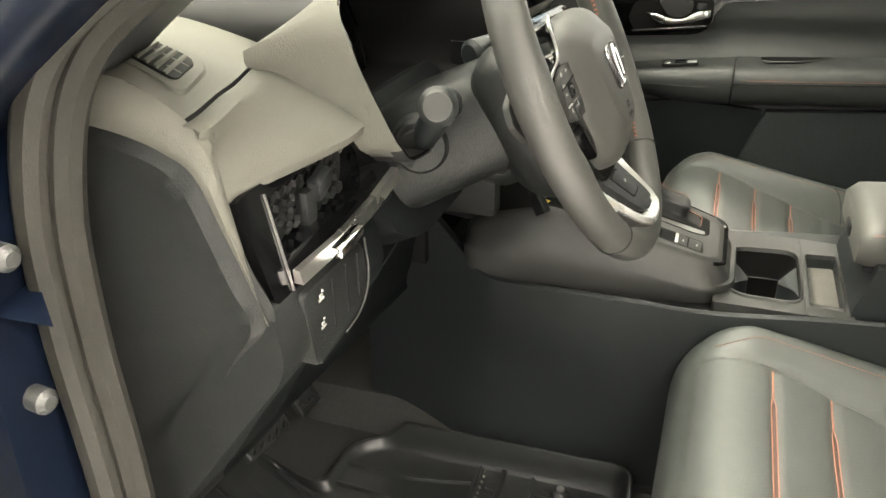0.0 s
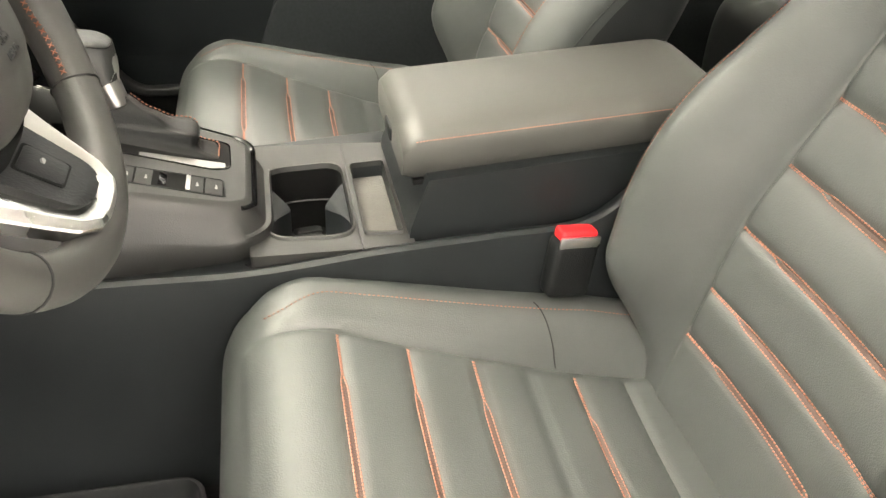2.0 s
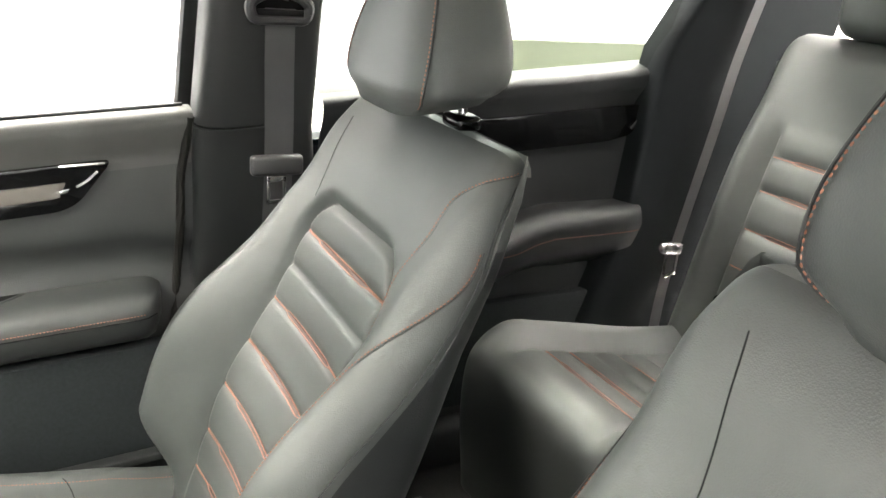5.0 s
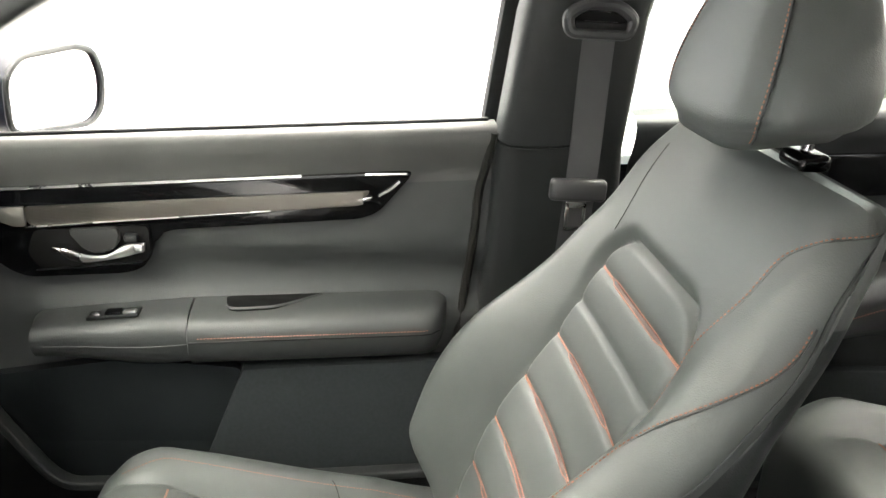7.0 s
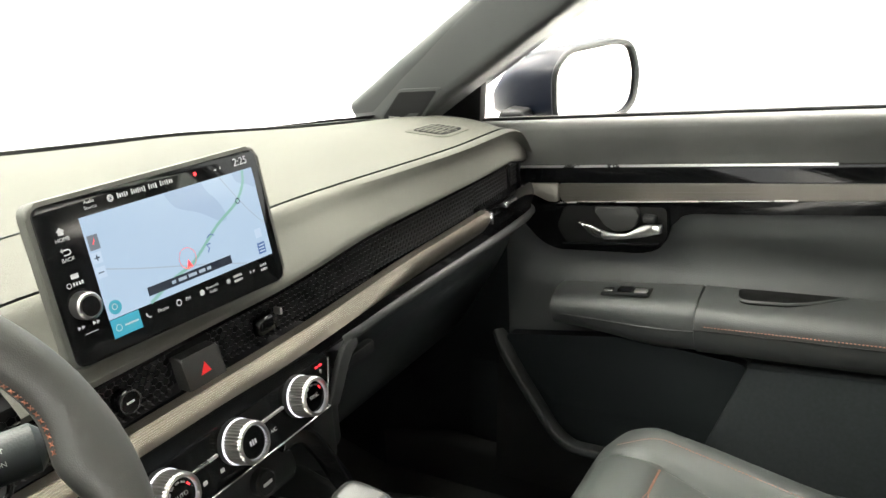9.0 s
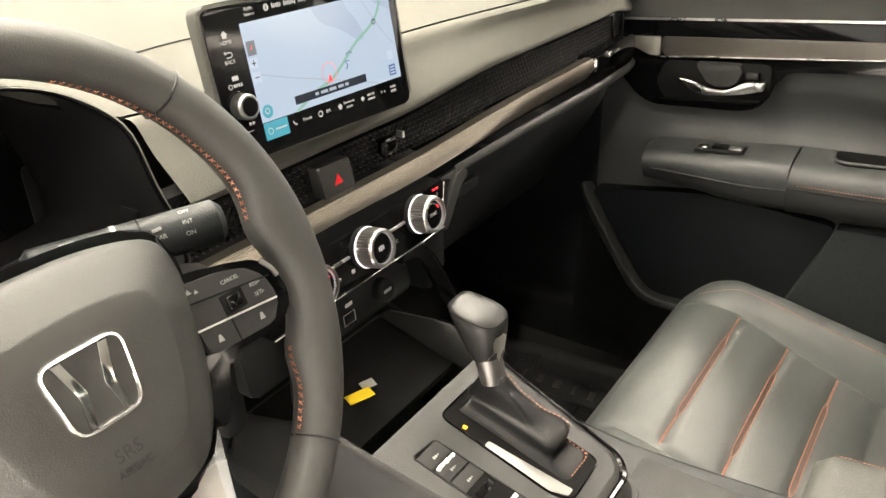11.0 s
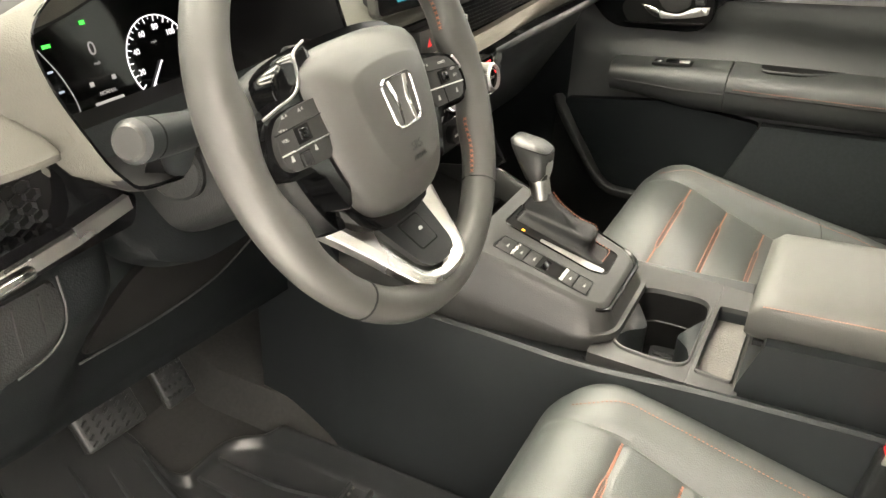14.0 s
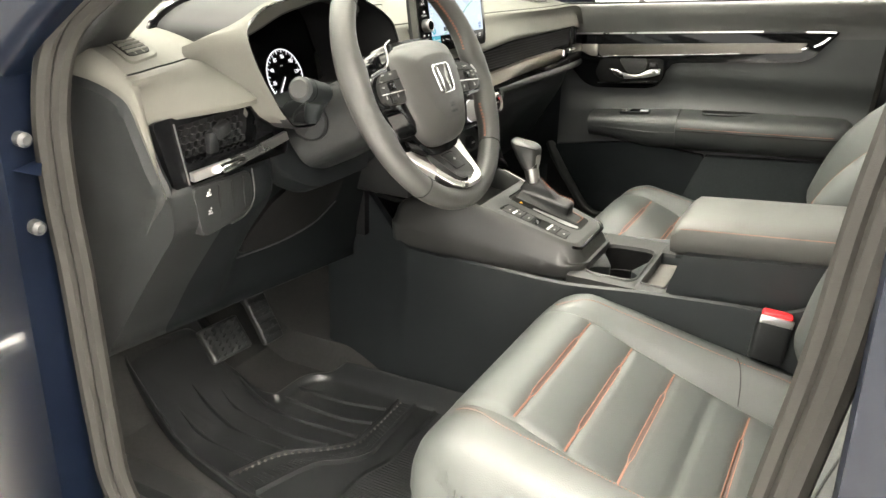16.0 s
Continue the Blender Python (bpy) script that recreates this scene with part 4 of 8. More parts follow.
        for r in (rows[0], rows[-1]):
            bm.faces.new([bm.verts.new(p) for p in r])
        return bm

    put("switch_armrest", closed_arm(arm(0.335, 0.0915, 0.070, 22)), DOORTRIM, label="grained switch panel of the armrest", sharp=50)
    put("switch_seam", tube([r[18] + V(-0.0002, 0, 0) for r in arm(0.325, 0.0915, 0.070, 12)], 0.0009, 5), PILLAR)
    ra = arm(0.0885, -0.312, 0.081)
    put("armrest_pad", closed_arm(ra), DOORTRIM, label="padded armrest with a stitched edge", sharp=60)
    st = stitch([r[15] + V(-0.0012, 0, 0.0004) for r in ra[1:-2]], pitch=0.005, length=0.0036, r=0.0008)
    put("armrest_stitching", st, ORANGE, door, "orange armrest stitching")
    put("armrest_piping", tube([r[16] + V(-0.0006, 0, -0.002) for r in ra[:-1]], 0.0012, 5), BLACK, door)
    cup = rounded([(0.040, 0.756), (-0.112, 0.756), (-0.060, 0.722), (-0.036, 0.712), (0.020, 0.709), (0.034, 0.716)], 0.007)
    # Solid dark block; the shade of the recess is put into its colour.
    put("pull_cup_shade", prism(cup, lambda a, b, d: (b, a, arm_top(a) + d), -0.03, 0.0052, 0.0015), WELL, label="dark block for the shade in the pull cup")
    put("cup_lip", tube([(b, a, arm_top(a) + 0.0040) for a, b in cup[5:]], 0.0022, 6), DOORTRIM)
    sl = pose(0, 0, 0, -6, 0, 0)
    put("switch_plate", rbox((0.722, 0.205, 0.8165), (0.030, 0.078, 0.006), 0.002, rot=sl), PLASTIC, label="dark switch plate")
    put("window_switch", rbox((0.719, 0.205, 0.8210), (0.018, 0.024, 0.006), 0.002, rot=sl), GLOSS, label="gloss black window switch")
    for y, w in ((0.232, 0.016), (0.180, 0.020)):
        put("switch_chrome", rbox((0.717, y, 0.8200 - 0.105 * (y - 0.205)), (0.012, w, 0.006), 0.0018, rot=sl), SATIN, label="bright switch end")
    # lower pocket: raised lip, dark carpet wedge, dark plate for the shaded mouth
    lip = curve_pts([(0.735, 0.44, 0.70), (0.715, 0.415, 0.668), (0.700, 0.36, 0.60), (0.690, 0.300, 0.535), (0.688, 0.22, 0.528), (0.688, 0.0, 0.535), (0.69, -0.3, 0.55)], 6)
    put("pocket_lip", sweep(lip, rounded([(-0.012, -0.008), (0.012, -0.008), (0.012, 0.008), (-0.012, 0.008)], 0.005)), GLOVE, label="raised lip of the door pocket")
    put("pocket_wall", sheet([[p for p in lip], [V(0.70, p.y, 0.42) for p in lip]]), PLASTIC)
    put("pocket_shade", prism(rounded([(0.425, 0.700), (0.395, 0.650), (0.300, 0.545), (0.080, 0.535), (0.014, 0.722), (0.20, 0.735)], 0.015), YZ, 0.745, 0.7245), FOOTWELL, label="flat dark plate for the shade in the door pocket mouth")
    wedge = [(0.012, 0.725), (0.10, 0.49), (-0.34, 0.49), (-0.34, 0.75)]
    put("pocket_carpet", prism(wedge, YZ, 0.738, 0.712, 0.004), DOORCLOTH, label="dark fabric panel of the door pocket")
    put("window_seal", sweep([V(0.772, 0.48 - 0.84 * k / 10, belt_z(0.48 - 0.84 * k / 10) - 0.006) for k in range(11)], rounded([(-0.006, -0.008), (0.006, -0.008), (0.006, 0.006), (-0.006, 0.006)], 0.003)), BLACK, label="black window seal")
    put("sail_panel", prism([(0.60, 1.06), (0.475, 1.06), (0.468, 1.145), (0.52, 1.115)], YZ, 0.775, 0.755, 0.004), BLACK, label="black corner panel at the mirror foot")
    return door


front_door()


def rear_door():
    door = thing("rear_door", pose(0.75, -0.95, 0.40), "closed rear door with dark trim and gloss black blade", "car door", "passenger side doors")
    inv = pose(0.75, -0.95, 0.40).inverted()

    def put(name, bm, material, label="", sharp=50):
        bm.transform(inv)
        return part(name, bm, material, door, label, sharp)

    rows = []
    for k in range(21):
        y = -0.58 - 0.78 * k / 20
        b = 1.153 - 0.085 * (y + 0.55)
        row = [V(0.745, y, 0.40 + (b - 0.50) * i / 10) for i in range(10)] + [V(0.745 - 0.02 * smoothstep(b - 0.09, b - 0.03, z) + 0.03 * smoothstep(b - 0.012, b + 0.002, z), y, z) for z in [b - 0.09 + 0.0075 * i for i in range(13)]] + [V(0.79, y, b)]
        rows.append(row)
    put("door_panel", sheet(rows), LEATHER_SIDE, "dark grained rear door trim")
    put("door_skin", prism(rounded([(-0.55, 0.30), (-0.55, 1.05), (-1.35, 1.10), (-1.25, 0.30)], 0.03), YZ, 0.84, 0.90, 0.01), BLUE, "dark blue painted outer skin")
    put("gloss_blade", prism(rounded([(-0.60, 1.088), (-1.306, 1.135), (-1.255, 1.070), (-1.20, 1.058), (-0.60, 1.02)], 0.008), YZ, 0.742, 0.7325, 0.003), GLOSS, "gloss black trim blade")
    put("blade_tip", prism(rounded([(-1.298, 1.126), (-1.258, 1.08), (-1.25, 1.085), (-1.285, 1.125)], 0.002), YZ, 0.733, 0.730, 0.001), CHROME)
    rows = []
    for k in range(17):
        t = k / 16
        y = -0.62 - 0.70 * t
        e = math.sqrt(max(0.02, 1 - max(0, (t - 0.9) / 0.1) ** 2))
        zt = 0.895 + 0.03 * smoothstep(0.45, 0.62, t)
        w = 0.075 * e
        rows.append(curve_pts([V(0.75, y, zt + 0.003), V(0.745 - w * 0.75, y, zt), V(0.745 - w, y, zt - 0.025), V(0.745 - w * 0.95, y, zt - 0.048), V(0.745 - w * 0.6, y, zt - 0.10), V(0.75, y, zt - 0.14)], 3))
    put("armrest_pad", sheet(rows), LEATHER_SIDE, "padded rear armrest")
    put("armrest_stitching", stitch([r[9] + V(-0.0015, 0, 0) for r in rows[1:-1]], pitch=0.005, length=0.0036), ORANGE)
    # Black block for the shade in the rear pull cup.
    put("pull_cup_shade", rbox((0.715, -0.95, 0.899), (0.03, 0.12, 0.014), 0.006), BLACK)
    put("pocket_carpet", prism([(-0.60, 0.73), (-0.60, 0.50), (-1.16, 0.50), (-1.24, 0.73)], YZ, 0.742, 0.72, 0.004), DOORCLOTH, "dark fabric pocket panel")

    # Unseen driver-side copy, added to keep light off the rear bench.
    copy_thing(door, Matrix.Diagonal((-1, 1, 1, 1)) @ door.matrix_world)


rear_door()


def open_door():
    """The driver door, swung wide open."""
    door = thing("driver_door", pose(-0.885, 0.70, 0.0, 0, 0, -73), "dark blue driver door standing wide open", "car door")
    part("door_skin", prism(rounded([(0.0, 0.32), (0.0, 1.02), (-1.05, 1.10), (-1.05, 0.32)], 0.03), YZ, -0.06, -0.02, 0.012), BLUE, door, "dark blue painted door skin")
    part("door_edge", prism(rounded([(0.0, 0.32), (0.0, 1.02), (-1.05, 1.10), (-1.05, 0.32)], 0.03), YZ, -0.02, 0.05, 0.012), BLUE, door, "dark blue painted door edge")
    part("door_panel", prism(rounded([(-0.05, 0.36), (-0.05, 1.00), (-1.0, 1.07), (-1.0, 0.36)], 0.04), YZ, 0.05, 0.09, 0.02), DOORTRIM, door, "dark grained door trim panel")
    part("pocket", prism(rounded([(-0.08, 0.40), (-0.10, 0.60), (-0.80, 0.62), (-0.80, 0.40)], 0.04), YZ, 0.09, 0.13, 0.02), DOORTRIM, door, "moulded door pocket")
    part("armrest_pad", rbox((0.12, -0.55, 0.82), (0.07, 0.6, 0.09), 0.03, 4), LEATHER_SIDE, door)


open_door()


def wing_mirror():
    mir = thing("wing_mirror", pose(1.03, 0.365, 1.100, 0, 0, -24), "dark blue wing mirror outside the passenger window", "wing mirror")
    base = rounded([(-0.115, -0.066), (0.078, -0.076), (0.110, -0.050), (0.118, 0.012), (0.096, 0.064), (0.056, 0.074), (-0.078, 0.068), (-0.115, 0.034)], 0.035, 5)
    rings = [[V(a * 0.93, 0.004, b * 0.90) for a, b in base]]
    for sx, sz, y, dx in ((1.0, 1.0, 0.0, 0), (1.015, 1.02, 0.014, 0), (1.0, 1.0, 0.04, -0.004), (0.97, 0.92, 0.09, -0.014), (0.86, 0.72, 0.135, -0.028), (0.70, 0.48, 0.160, -0.040), (0.30, 0.20, 0.170, -0.055)):
        rings.append([V(dx + a * sx, y, b * sz - 0.055 * (1 - sz)) for a, b in base])
    part("housing", loft(rings), BLUE, mir, "dark mirror housing")
    part("cap", rbox((-0.03, 0.075, 0.052), (0.10, 0.08, 0.008), 0.003), BLUE, mir, "dark blue painted cap")
    inner = [(a * 0.90, b * 0.87) for a, b in base]
    part("mirror_glass", prism(inner, lambda a, b, d: (a, d, b), 0.0030, 0.0036), MIRROR, mir, "mirror glass")
    part("mirror_rim", tube([(a * 0.965, 0.0, b * 0.95) for a, b in base], 0.0058, 8, closed=True, up=(0, 1, 0)), PLASTIC, mir, "black mirror rim")
    part("foot", rbox((-0.135, 0.07, -0.050), (0.09, 0.05, 0.026), 0.010, 3, rot=pose(0, 0, 0, 0, 0, 26)), BLACK, mir, "black mirror foot")


wing_mirror()


# ---- belts ----
def belt(name, pts, label, width=0.047, side=(0, 1, 0)):
    b = thing(name, Matrix.Translation(pts[0]), label, "seat belt")
    off = -Vector(pts[0])
    P = [Vector(p) + off for p in curve_pts(pts, 6)]
    rows = []
    for p in P:
        w = Vector(side) * width / 2
        rows.append([p - w, p + w])
    bm = sheet(rows)
    bmesh.ops.solidify(bm, geom=bm.faces[:], thickness=0.0014)
    part("webbing", bm, BELT, b, "dark woven webbing", sharp=50)
    return b


def front_belt():
    b = belt("front_seat_belt", [(0.672, -0.489, 1.296), (0.676, -0.490, 1.21), (0.682, -0.492, 1.05), (0.70, -0.490, 0.86), (0.715, -0.482, 0.55)], "dark seat belt hanging on the passenger centre pillar")
    loop = [(0.002, y, z) for y, z in rounded([(-0.042, -0.017), (0.042, -0.017), (0.047, 0.004), (0.036, 0.014), (0.020, 0.022), (-0.020, 0.022), (-0.036, 0.014), (-0.047, 0.004)], 0.010, 4)]
    part("belt_guide", tube(loop, 0.0085, 10, closed=True, up=(1, 0, 0)), GUIDE, b, "dark plastic belt guide loop")
    part("guide_plate", prism([(y * 0.95, z) for _, y, z in loop], YZ, 0.004, 0.010, 0.001), WELL, b)
    part("guide_slot", rbox((-0.003, 0, -0.006), (0.006, 0.072, 0.010), 0.003), BLACK, b)
    part("upper_webbing", rbox((0.004, -0.004, 0.088), (0.004, 0.040, 0.15), 0.001, rot=pose(0, 0, 0, 8, 0, 0)), BELT, b)
    tg = rbox((0.003, 0.002, -0.242), (0.020, 0.086, 0.034), 0.008, 3)
    part("tongue_grip", tg, GUIDE, b, "plastic tongue grip")
    t2 = bmesh.new()
    for y in (-0.010, 0.016):
        rbox((0.0, y, -0.282), (0.003, 0.006, 0.044), 0.001, bm=t2)
    rbox((0.0, 0.003, -0.302), (0.003, 0.032, 0.008), 0.001, bm=t2)
    rbox((0.0, 0.003, -0.264), (0.003, 0.032, 0.010), 0.001, bm=t2)
    part("steel_tongue", t2, CHROME, b, "steel belt tongue")


front_belt()


def rear_belt():
    b = belt("rear_seat_belt", [(0.628, -1.47, 1.46), (0.640, -1.425, 1.25), (0.642, -1.400, 1.10), (0.640, -1.355, 0.88), (0.630, -1.325, 0.76), (0.62, -1.31, 0.66)], "dark rear seat belt beside the rear backrest", side=(0.30, -0.95, 0.0))
    p = V(0.634, -1.335, 0.815) - V(0.628, -1.47, 1.46)
    part("tongue_grip", rbox(p + V(0, 0.004, 0.03), (0.020, 0.080, 0.026), 0.008, 3, rot=pose(0, 0, 0, 12, 0, 17)), SATIN, b, "pale tongue grip")
    t2 = bmesh.new()
    for k in (-0.012, 0.012):
        rbox(p + V(-0.008 + k * 0.3, 0.006 + k, -0.004), (0.004, 0.007, 0.045), 0.001, bm=t2)
    rbox(p + V(-0.008, 0.006, -0.026), (0.004, 0.030, 0.008), 0.001, bm=t2, rot=pose(0, 0, 0, 0, 0, 17))
    part("steel_tongue", t2, CHROME, b, "steel belt tongue")


rear_belt()


# ---- rear bench ----
def rear_seat():
    seat = thing("rear_bench", pose(0.0, -0.82, 0.74), "black leather rear bench with orange stitching", "car seat")

    def half(x0, x1, nm, ins0, ins1, buck):
        pc = [(0.0, -0.30), (0.02, -0.16), (0.02, -0.05), (0.0, -0.005), (-0.05, 0.012), (-0.12, 0.0), (-0.22, -0.02), (-0.34, -0.045), (-0.46, -0.06), (-0.54, -0.065)]
        f, L = pathfn(pc)
        W, cx = (x1 - x0) / 2, (x0 + x1) / 2
        ns, nx = 90, 80
        ys = (-0.105, -0.16, -0.215, -0.275, -0.345)
        lines = []
        for y in ys:
            lines.append(min([i / 400 for i in range(130, 401)], key=lambda s: abs(f(s)[0].y - y)))
        gap = 0.055 / L
        ic, iw = (ins0 + ins1) / 2 - cx, (ins1 - ins0) / 2

        def bulge(x, s):
            y = f(s)[0].y
            h = pleat(x - ic, s, lines, iw, gap, 0.005, 0.003)
            out = smoothstep(iw, iw + 0.06, abs(x - ic)) * 0.035 * smoothstep(0.02, -0.08, y)
            return h + out - 0.005 * math.exp(-((abs(x - ic) - iw - 0.003) / 0.006) ** 2) * smoothstep(0, -0.06, y)

        hw, rr = (lambda s: W), (lambda s: 0.05)
        rows = soft_shell(f, ns, hw, rr, lambda s: 0.12, bulge, nx)
        cu = part("seat_cushion", sheet([[p + V(cx, 0, 0) for p in r] for r in rows]), LEATHER, seat, "black leather rear cushion")
        for i in (0, 1, 3):
            P = lambda x, s, off: surface_at(rows, ns, nx, hw, rr, x + ic, s + off / L) + V(cx, 0, 0)
            pleat_stitches(P, cu, lines[i], iw - 0.004, V(0, 0, 0.0012))
        fb = [(-0.48, -0.06), (-0.505, 0.05), (-0.53, 0.16), (-0.56, 0.28), (-0.60, 0.42), (-0.63, 0.52), (-0.66, 0.56), (-0.70, 0.56), (-0.73, 0.5), (-0.70, 0.3), (-0.66, 0.0)]
        g, Lb = pathfn(fb)
        zs = (0.05, 0.125, 0.20, 0.275, 0.34)
        bl = [min([i / 800 for i in range(0, 440)], key=lambda s: abs(g(s)[0].z - z)) for z in zs]
        bg = 0.07 / Lb

        def bb(x, s):
            z = g(s)[0].z
            if s > 0.5:
                return 0
            top = smoothstep(0.40, 0.385, z)
            return pleat(x - ic, s, bl, iw, bg) * top + 0.022 * smoothstep(iw, iw + 0.06, abs(x - ic)) * smoothstep(0.5, 0.3, z) - 0.006 * math.exp(-((abs(x - ic) - iw - 0.003) / 0.006) ** 2) * top

        rb = soft_shell(g, 110, hw, rr, lambda s: 0.03, bb, nx)
        bk = part("backrest", sheet([[p + V(cx, 0, 0) for p in r] for r in rb]), LEATHER, seat, "black leather rear backrest")
        for i in range(5):
            P = lambda x, s, off: surface_at(rb, 110, nx, hw, rr, x + ic, s + off / Lb) + V(cx, 0, 0)
            pleat_stitches(P, bk, bl[i], iw - 0.004, V(0, 0.0013, 0.0004))
        sp = [surface_at(rb, 110, nx, hw, rr, ic - iw - 0.004, 0.05 + 0.35 * k / 30) + V(cx, 0.002, 0) for k in range(31)]
        part("side_stitching", stitch(sp, pitch=0.012, length=0.009, r=0.0022), ORANGE, bk, "bold orange cross stitching")

    half(0.005, 0.585, "near", 0.22, 0.49, True)
    half(-0.585, -0.005, "far", -0.49, -0.22, False)
    part("isofix_cover", rbox((0.43, -0.475, 0.045), (0.05, 0.02, 0.075), 0.012, 3, rot=pose(0, 0, 0, -12, 0, 0)), GLOSS, seat, "gloss black anchor cover")
    for cx in (-0.36, 0.36):
        part("headrest", rbox((cx, -0.68, 0.64), (0.24, 0.09, 0.15), 0.04, 4), LEATHER, seat, "black leather rear headrest")
    return seat


rear_seat()


# ---- dashboard ----
def dashboard():
    dash = thing("dashboard", pose(0, 0.5, 0.6), "dark grey dashboard with soft top and vent band", "dashboard")
    inv = pose(0, -0.5, -0.6)

    def put(name, bm, material, parent=dash, label="", sharp=40):
        bm.transform(inv)
        return part(name, bm, material, parent, label, sharp)

    N = 74
    xs = [-0.74 + 1.485 * k / N for k in range(N + 1)]
    rows = []
    for x in xs:
        yc, ye = lerp_table(CREASE, x), max(bow(x), 0.50)
        r = []
        for i in range(17):
            t = i / 16
            y = ye + (yc - ye) * t
            z = dash_height(x, t)
            r.append(V(x, y, z))
        rows.append(r)
    put("dash_top", sheet(rows), DASH, label="soft grey dashboard top pad")
    # rolled band round the end panel at the open door
    yc0, ye0 = lerp_table(CREASE, -0.74), max(bow(-0.74), 0.50)
    band_o = [V(-0.740, 0.60, 1.096)] + [V(-0.740, ye0 + (yc0 - ye0) * t, dash_height(-0.74, t)) for t in (0, 0.25, 0.5, 0.75, 1)] + [V(-0.739, 0.409, 1.072), V(-0.738, 0.404, 1.038), V(-0.737, 0.397, 1.00), V(-0.737, 0.387, 0.945)]
    band_i = [V(-0.750, 0.60, 1.078), V(-0.750, 0.528, 1.081), V(-0.750, 0.505, 1.081), V(-0.750, 0.48, 1.078), V(-0.750, 0.458, 1.073), V(-0.750, 0.438, 1.066), V(-0.749, 0.419, 1.053), V(-0.748, 0.403, 1.015), V(-0.746, 0.390, 0.98), V(-0.742, 0.380, 0.945)]
    A, C = curve_pts(band_o, 6), curve_pts(band_i, 6)
    put("end_band", sheet([[p + V(0.012, 0.012, -0.006) for p in A], A, [p.lerp(q, 0.30) + V(-0.005, -0.003, 0.003) for p, q in zip(A, C)], [p.lerp(q, 0.7) + V(-0.005, -0.003, 0.002) for p, q in zip(A, C)], C, [q + V(0.004, 0.004, -0.004) for q in C]]), DASH, label="rolled vinyl edge round the dash end", sharp=50)
    # groove under the top pad, then the brow down to the vents
    rows, groove = [], []

    def brow_row(x):
        yc, yb = lerp_table(CREASE, x), lerp_table(BROW, x)
        z0, z1 = lerp_table(SEAM_Z, x) - end_drop(x), 1.033 - 0.014 * smoothstep(0.66, 0.745, x) - 0.011 * smoothstep(0.32, 0.10, x) * smoothstep(-0.30, -0.18, x)
        return curve_pts([V(x, yc - 0.0022, z0 - 0.005), V(x, yc - 0.0036, z0 - 0.0012), V(x, yc - 0.018, z0 - 0.004), V(x, (yc + yb) / 2, (z0 + z1) / 2 + 0.006), V(x, yb + 0.002, z1 + 0.008), V(x, yb, z1), V(x, yb + 0.004, z1 - 0.004), V(x, yb + 0.03, z1 - 0.006)], 3)

    for x in xs:
        yc = lerp_table(CREASE, x)
        z0 = lerp_table(SEAM_Z, x) - end_drop(x)
        groove.append([V(x, yc + 0.001, z0), V(x, yc, z0 - 0.006), V(x, yc - 0.0024, z0 - 0.006), V(x, yc - 0.0030, z0 - 0.002)])
        rows.append(brow_row(x))
    put("dash_groove", sheet(groove), BLACK, label="dark groove below the top pad")

    def brow_end(z):
        """Where the driver-side brow ends against the leg of the hood, by height."""
        return lerp_table([(1.020, -0.567), (1.040, -0.571), (1.060, -0.578), (1.080, -0.590), (1.094, -0.606), (1.105, -0.620)], z)

    left = []
    nl = 22
    for k in range(nl + 1):
        u = 1 - (1 - k / nl) ** 1.25
        row = []
        for q in range(len(rows[0])):
            x = -0.74
            for _ in range(3):
                x = -0.74 + (brow_end(brow_row(x)[q].z) + 0.74) * u
            row.append(brow_row(x)[q])
        left.append(row)
    left.append([p + V(0.004, 0.003, -0.001) for p in left[-1]])
    left.append([p + V(0.005, 0.016, -0.004) for p in left[-2]])
    right = [r for x, r in zip(xs, rows) if x > -0.172]
    left.insert(0, [p + V(-0.005, 0.004, -0.002) for p in left[0]])
    put("dash_brow", sheet(left), DASH, label="grey brow panel over the driver vent")
    put("brow_end_filler", rbox((-0.7355, 0.4185, 1.0765), (0.015, 0.015, 0.013), 0.004), DASH)
    put("dash_brow", sheet(right), DASH, label="grey brow panel over the vent band")
    # vent band: dark box, honeycomb mesh, hazard button
    for x0, x1, nm in ((-0.20, 0.735, "vent_band"), (-0.715, -0.545, "driver_vent_band")):
        pts = [V(x0 + (x1 - x0) * k / 20, lerp_table(BROW, x0 + (x1 - x0) * k / 20) + 0.022, 1.005) for k in range(21)]
        put(nm, sweep(pts, [(-0.012, -0.028), (0.010, -0.028), (0.010, 0.026), (-0.012, 0.026)]) if x0 > -0.5 else rbox(((x0 + x1) / 2, 0.425, 0.990), (x1 - x0, 0.03, 0.09), 0.002), BLACK)
    bm = bmesh.new()

    def hexes(bm, x0, x1, z0, z1, yf, cw, ch):
        row, z = 0, z0
        while z < z1:
            x = x0 + (cw / 2 if row % 2 else 0)
            while x < x1:
                o, i2 = [], []
                y = yf(x, z)
                for k in range(6):
                    a = math.pi / 6 + math.pi / 3 * k
                    ca, sa = math.cos(a), math.sin(a)
                    o.append(bm.verts.new((x + cw * 0.57 * ca, y, z + ch * 0.66 * sa)))
                    i2.append(bm.verts.new((x + cw * 0.45 * ca, y + 0.0045, z + ch * 0.52 * sa)))
                for k in range(6):
                    bm.faces.new((o[k], o[(k + 1) % 6], i2[(k + 1) % 6], i2[k]))
                x += cw
            z += ch
            row += 1

    for x0, x1, z0 in ((-0.19, -0.012, 0.972), (0.040, 0.30, 0.974), (0.303, 0.555, 0.980), (0.558, 0.725, 0.988)):
        hexes(bm, x0, x1, z0, 1.024, lambda x, z: lerp_table(BROW, x) + 0.011, 0.0078, 0.0060)
    tagged(put("vent_mesh", bm, MESHBLACK, label="black honeycomb vent mesh"), kind="stuff")
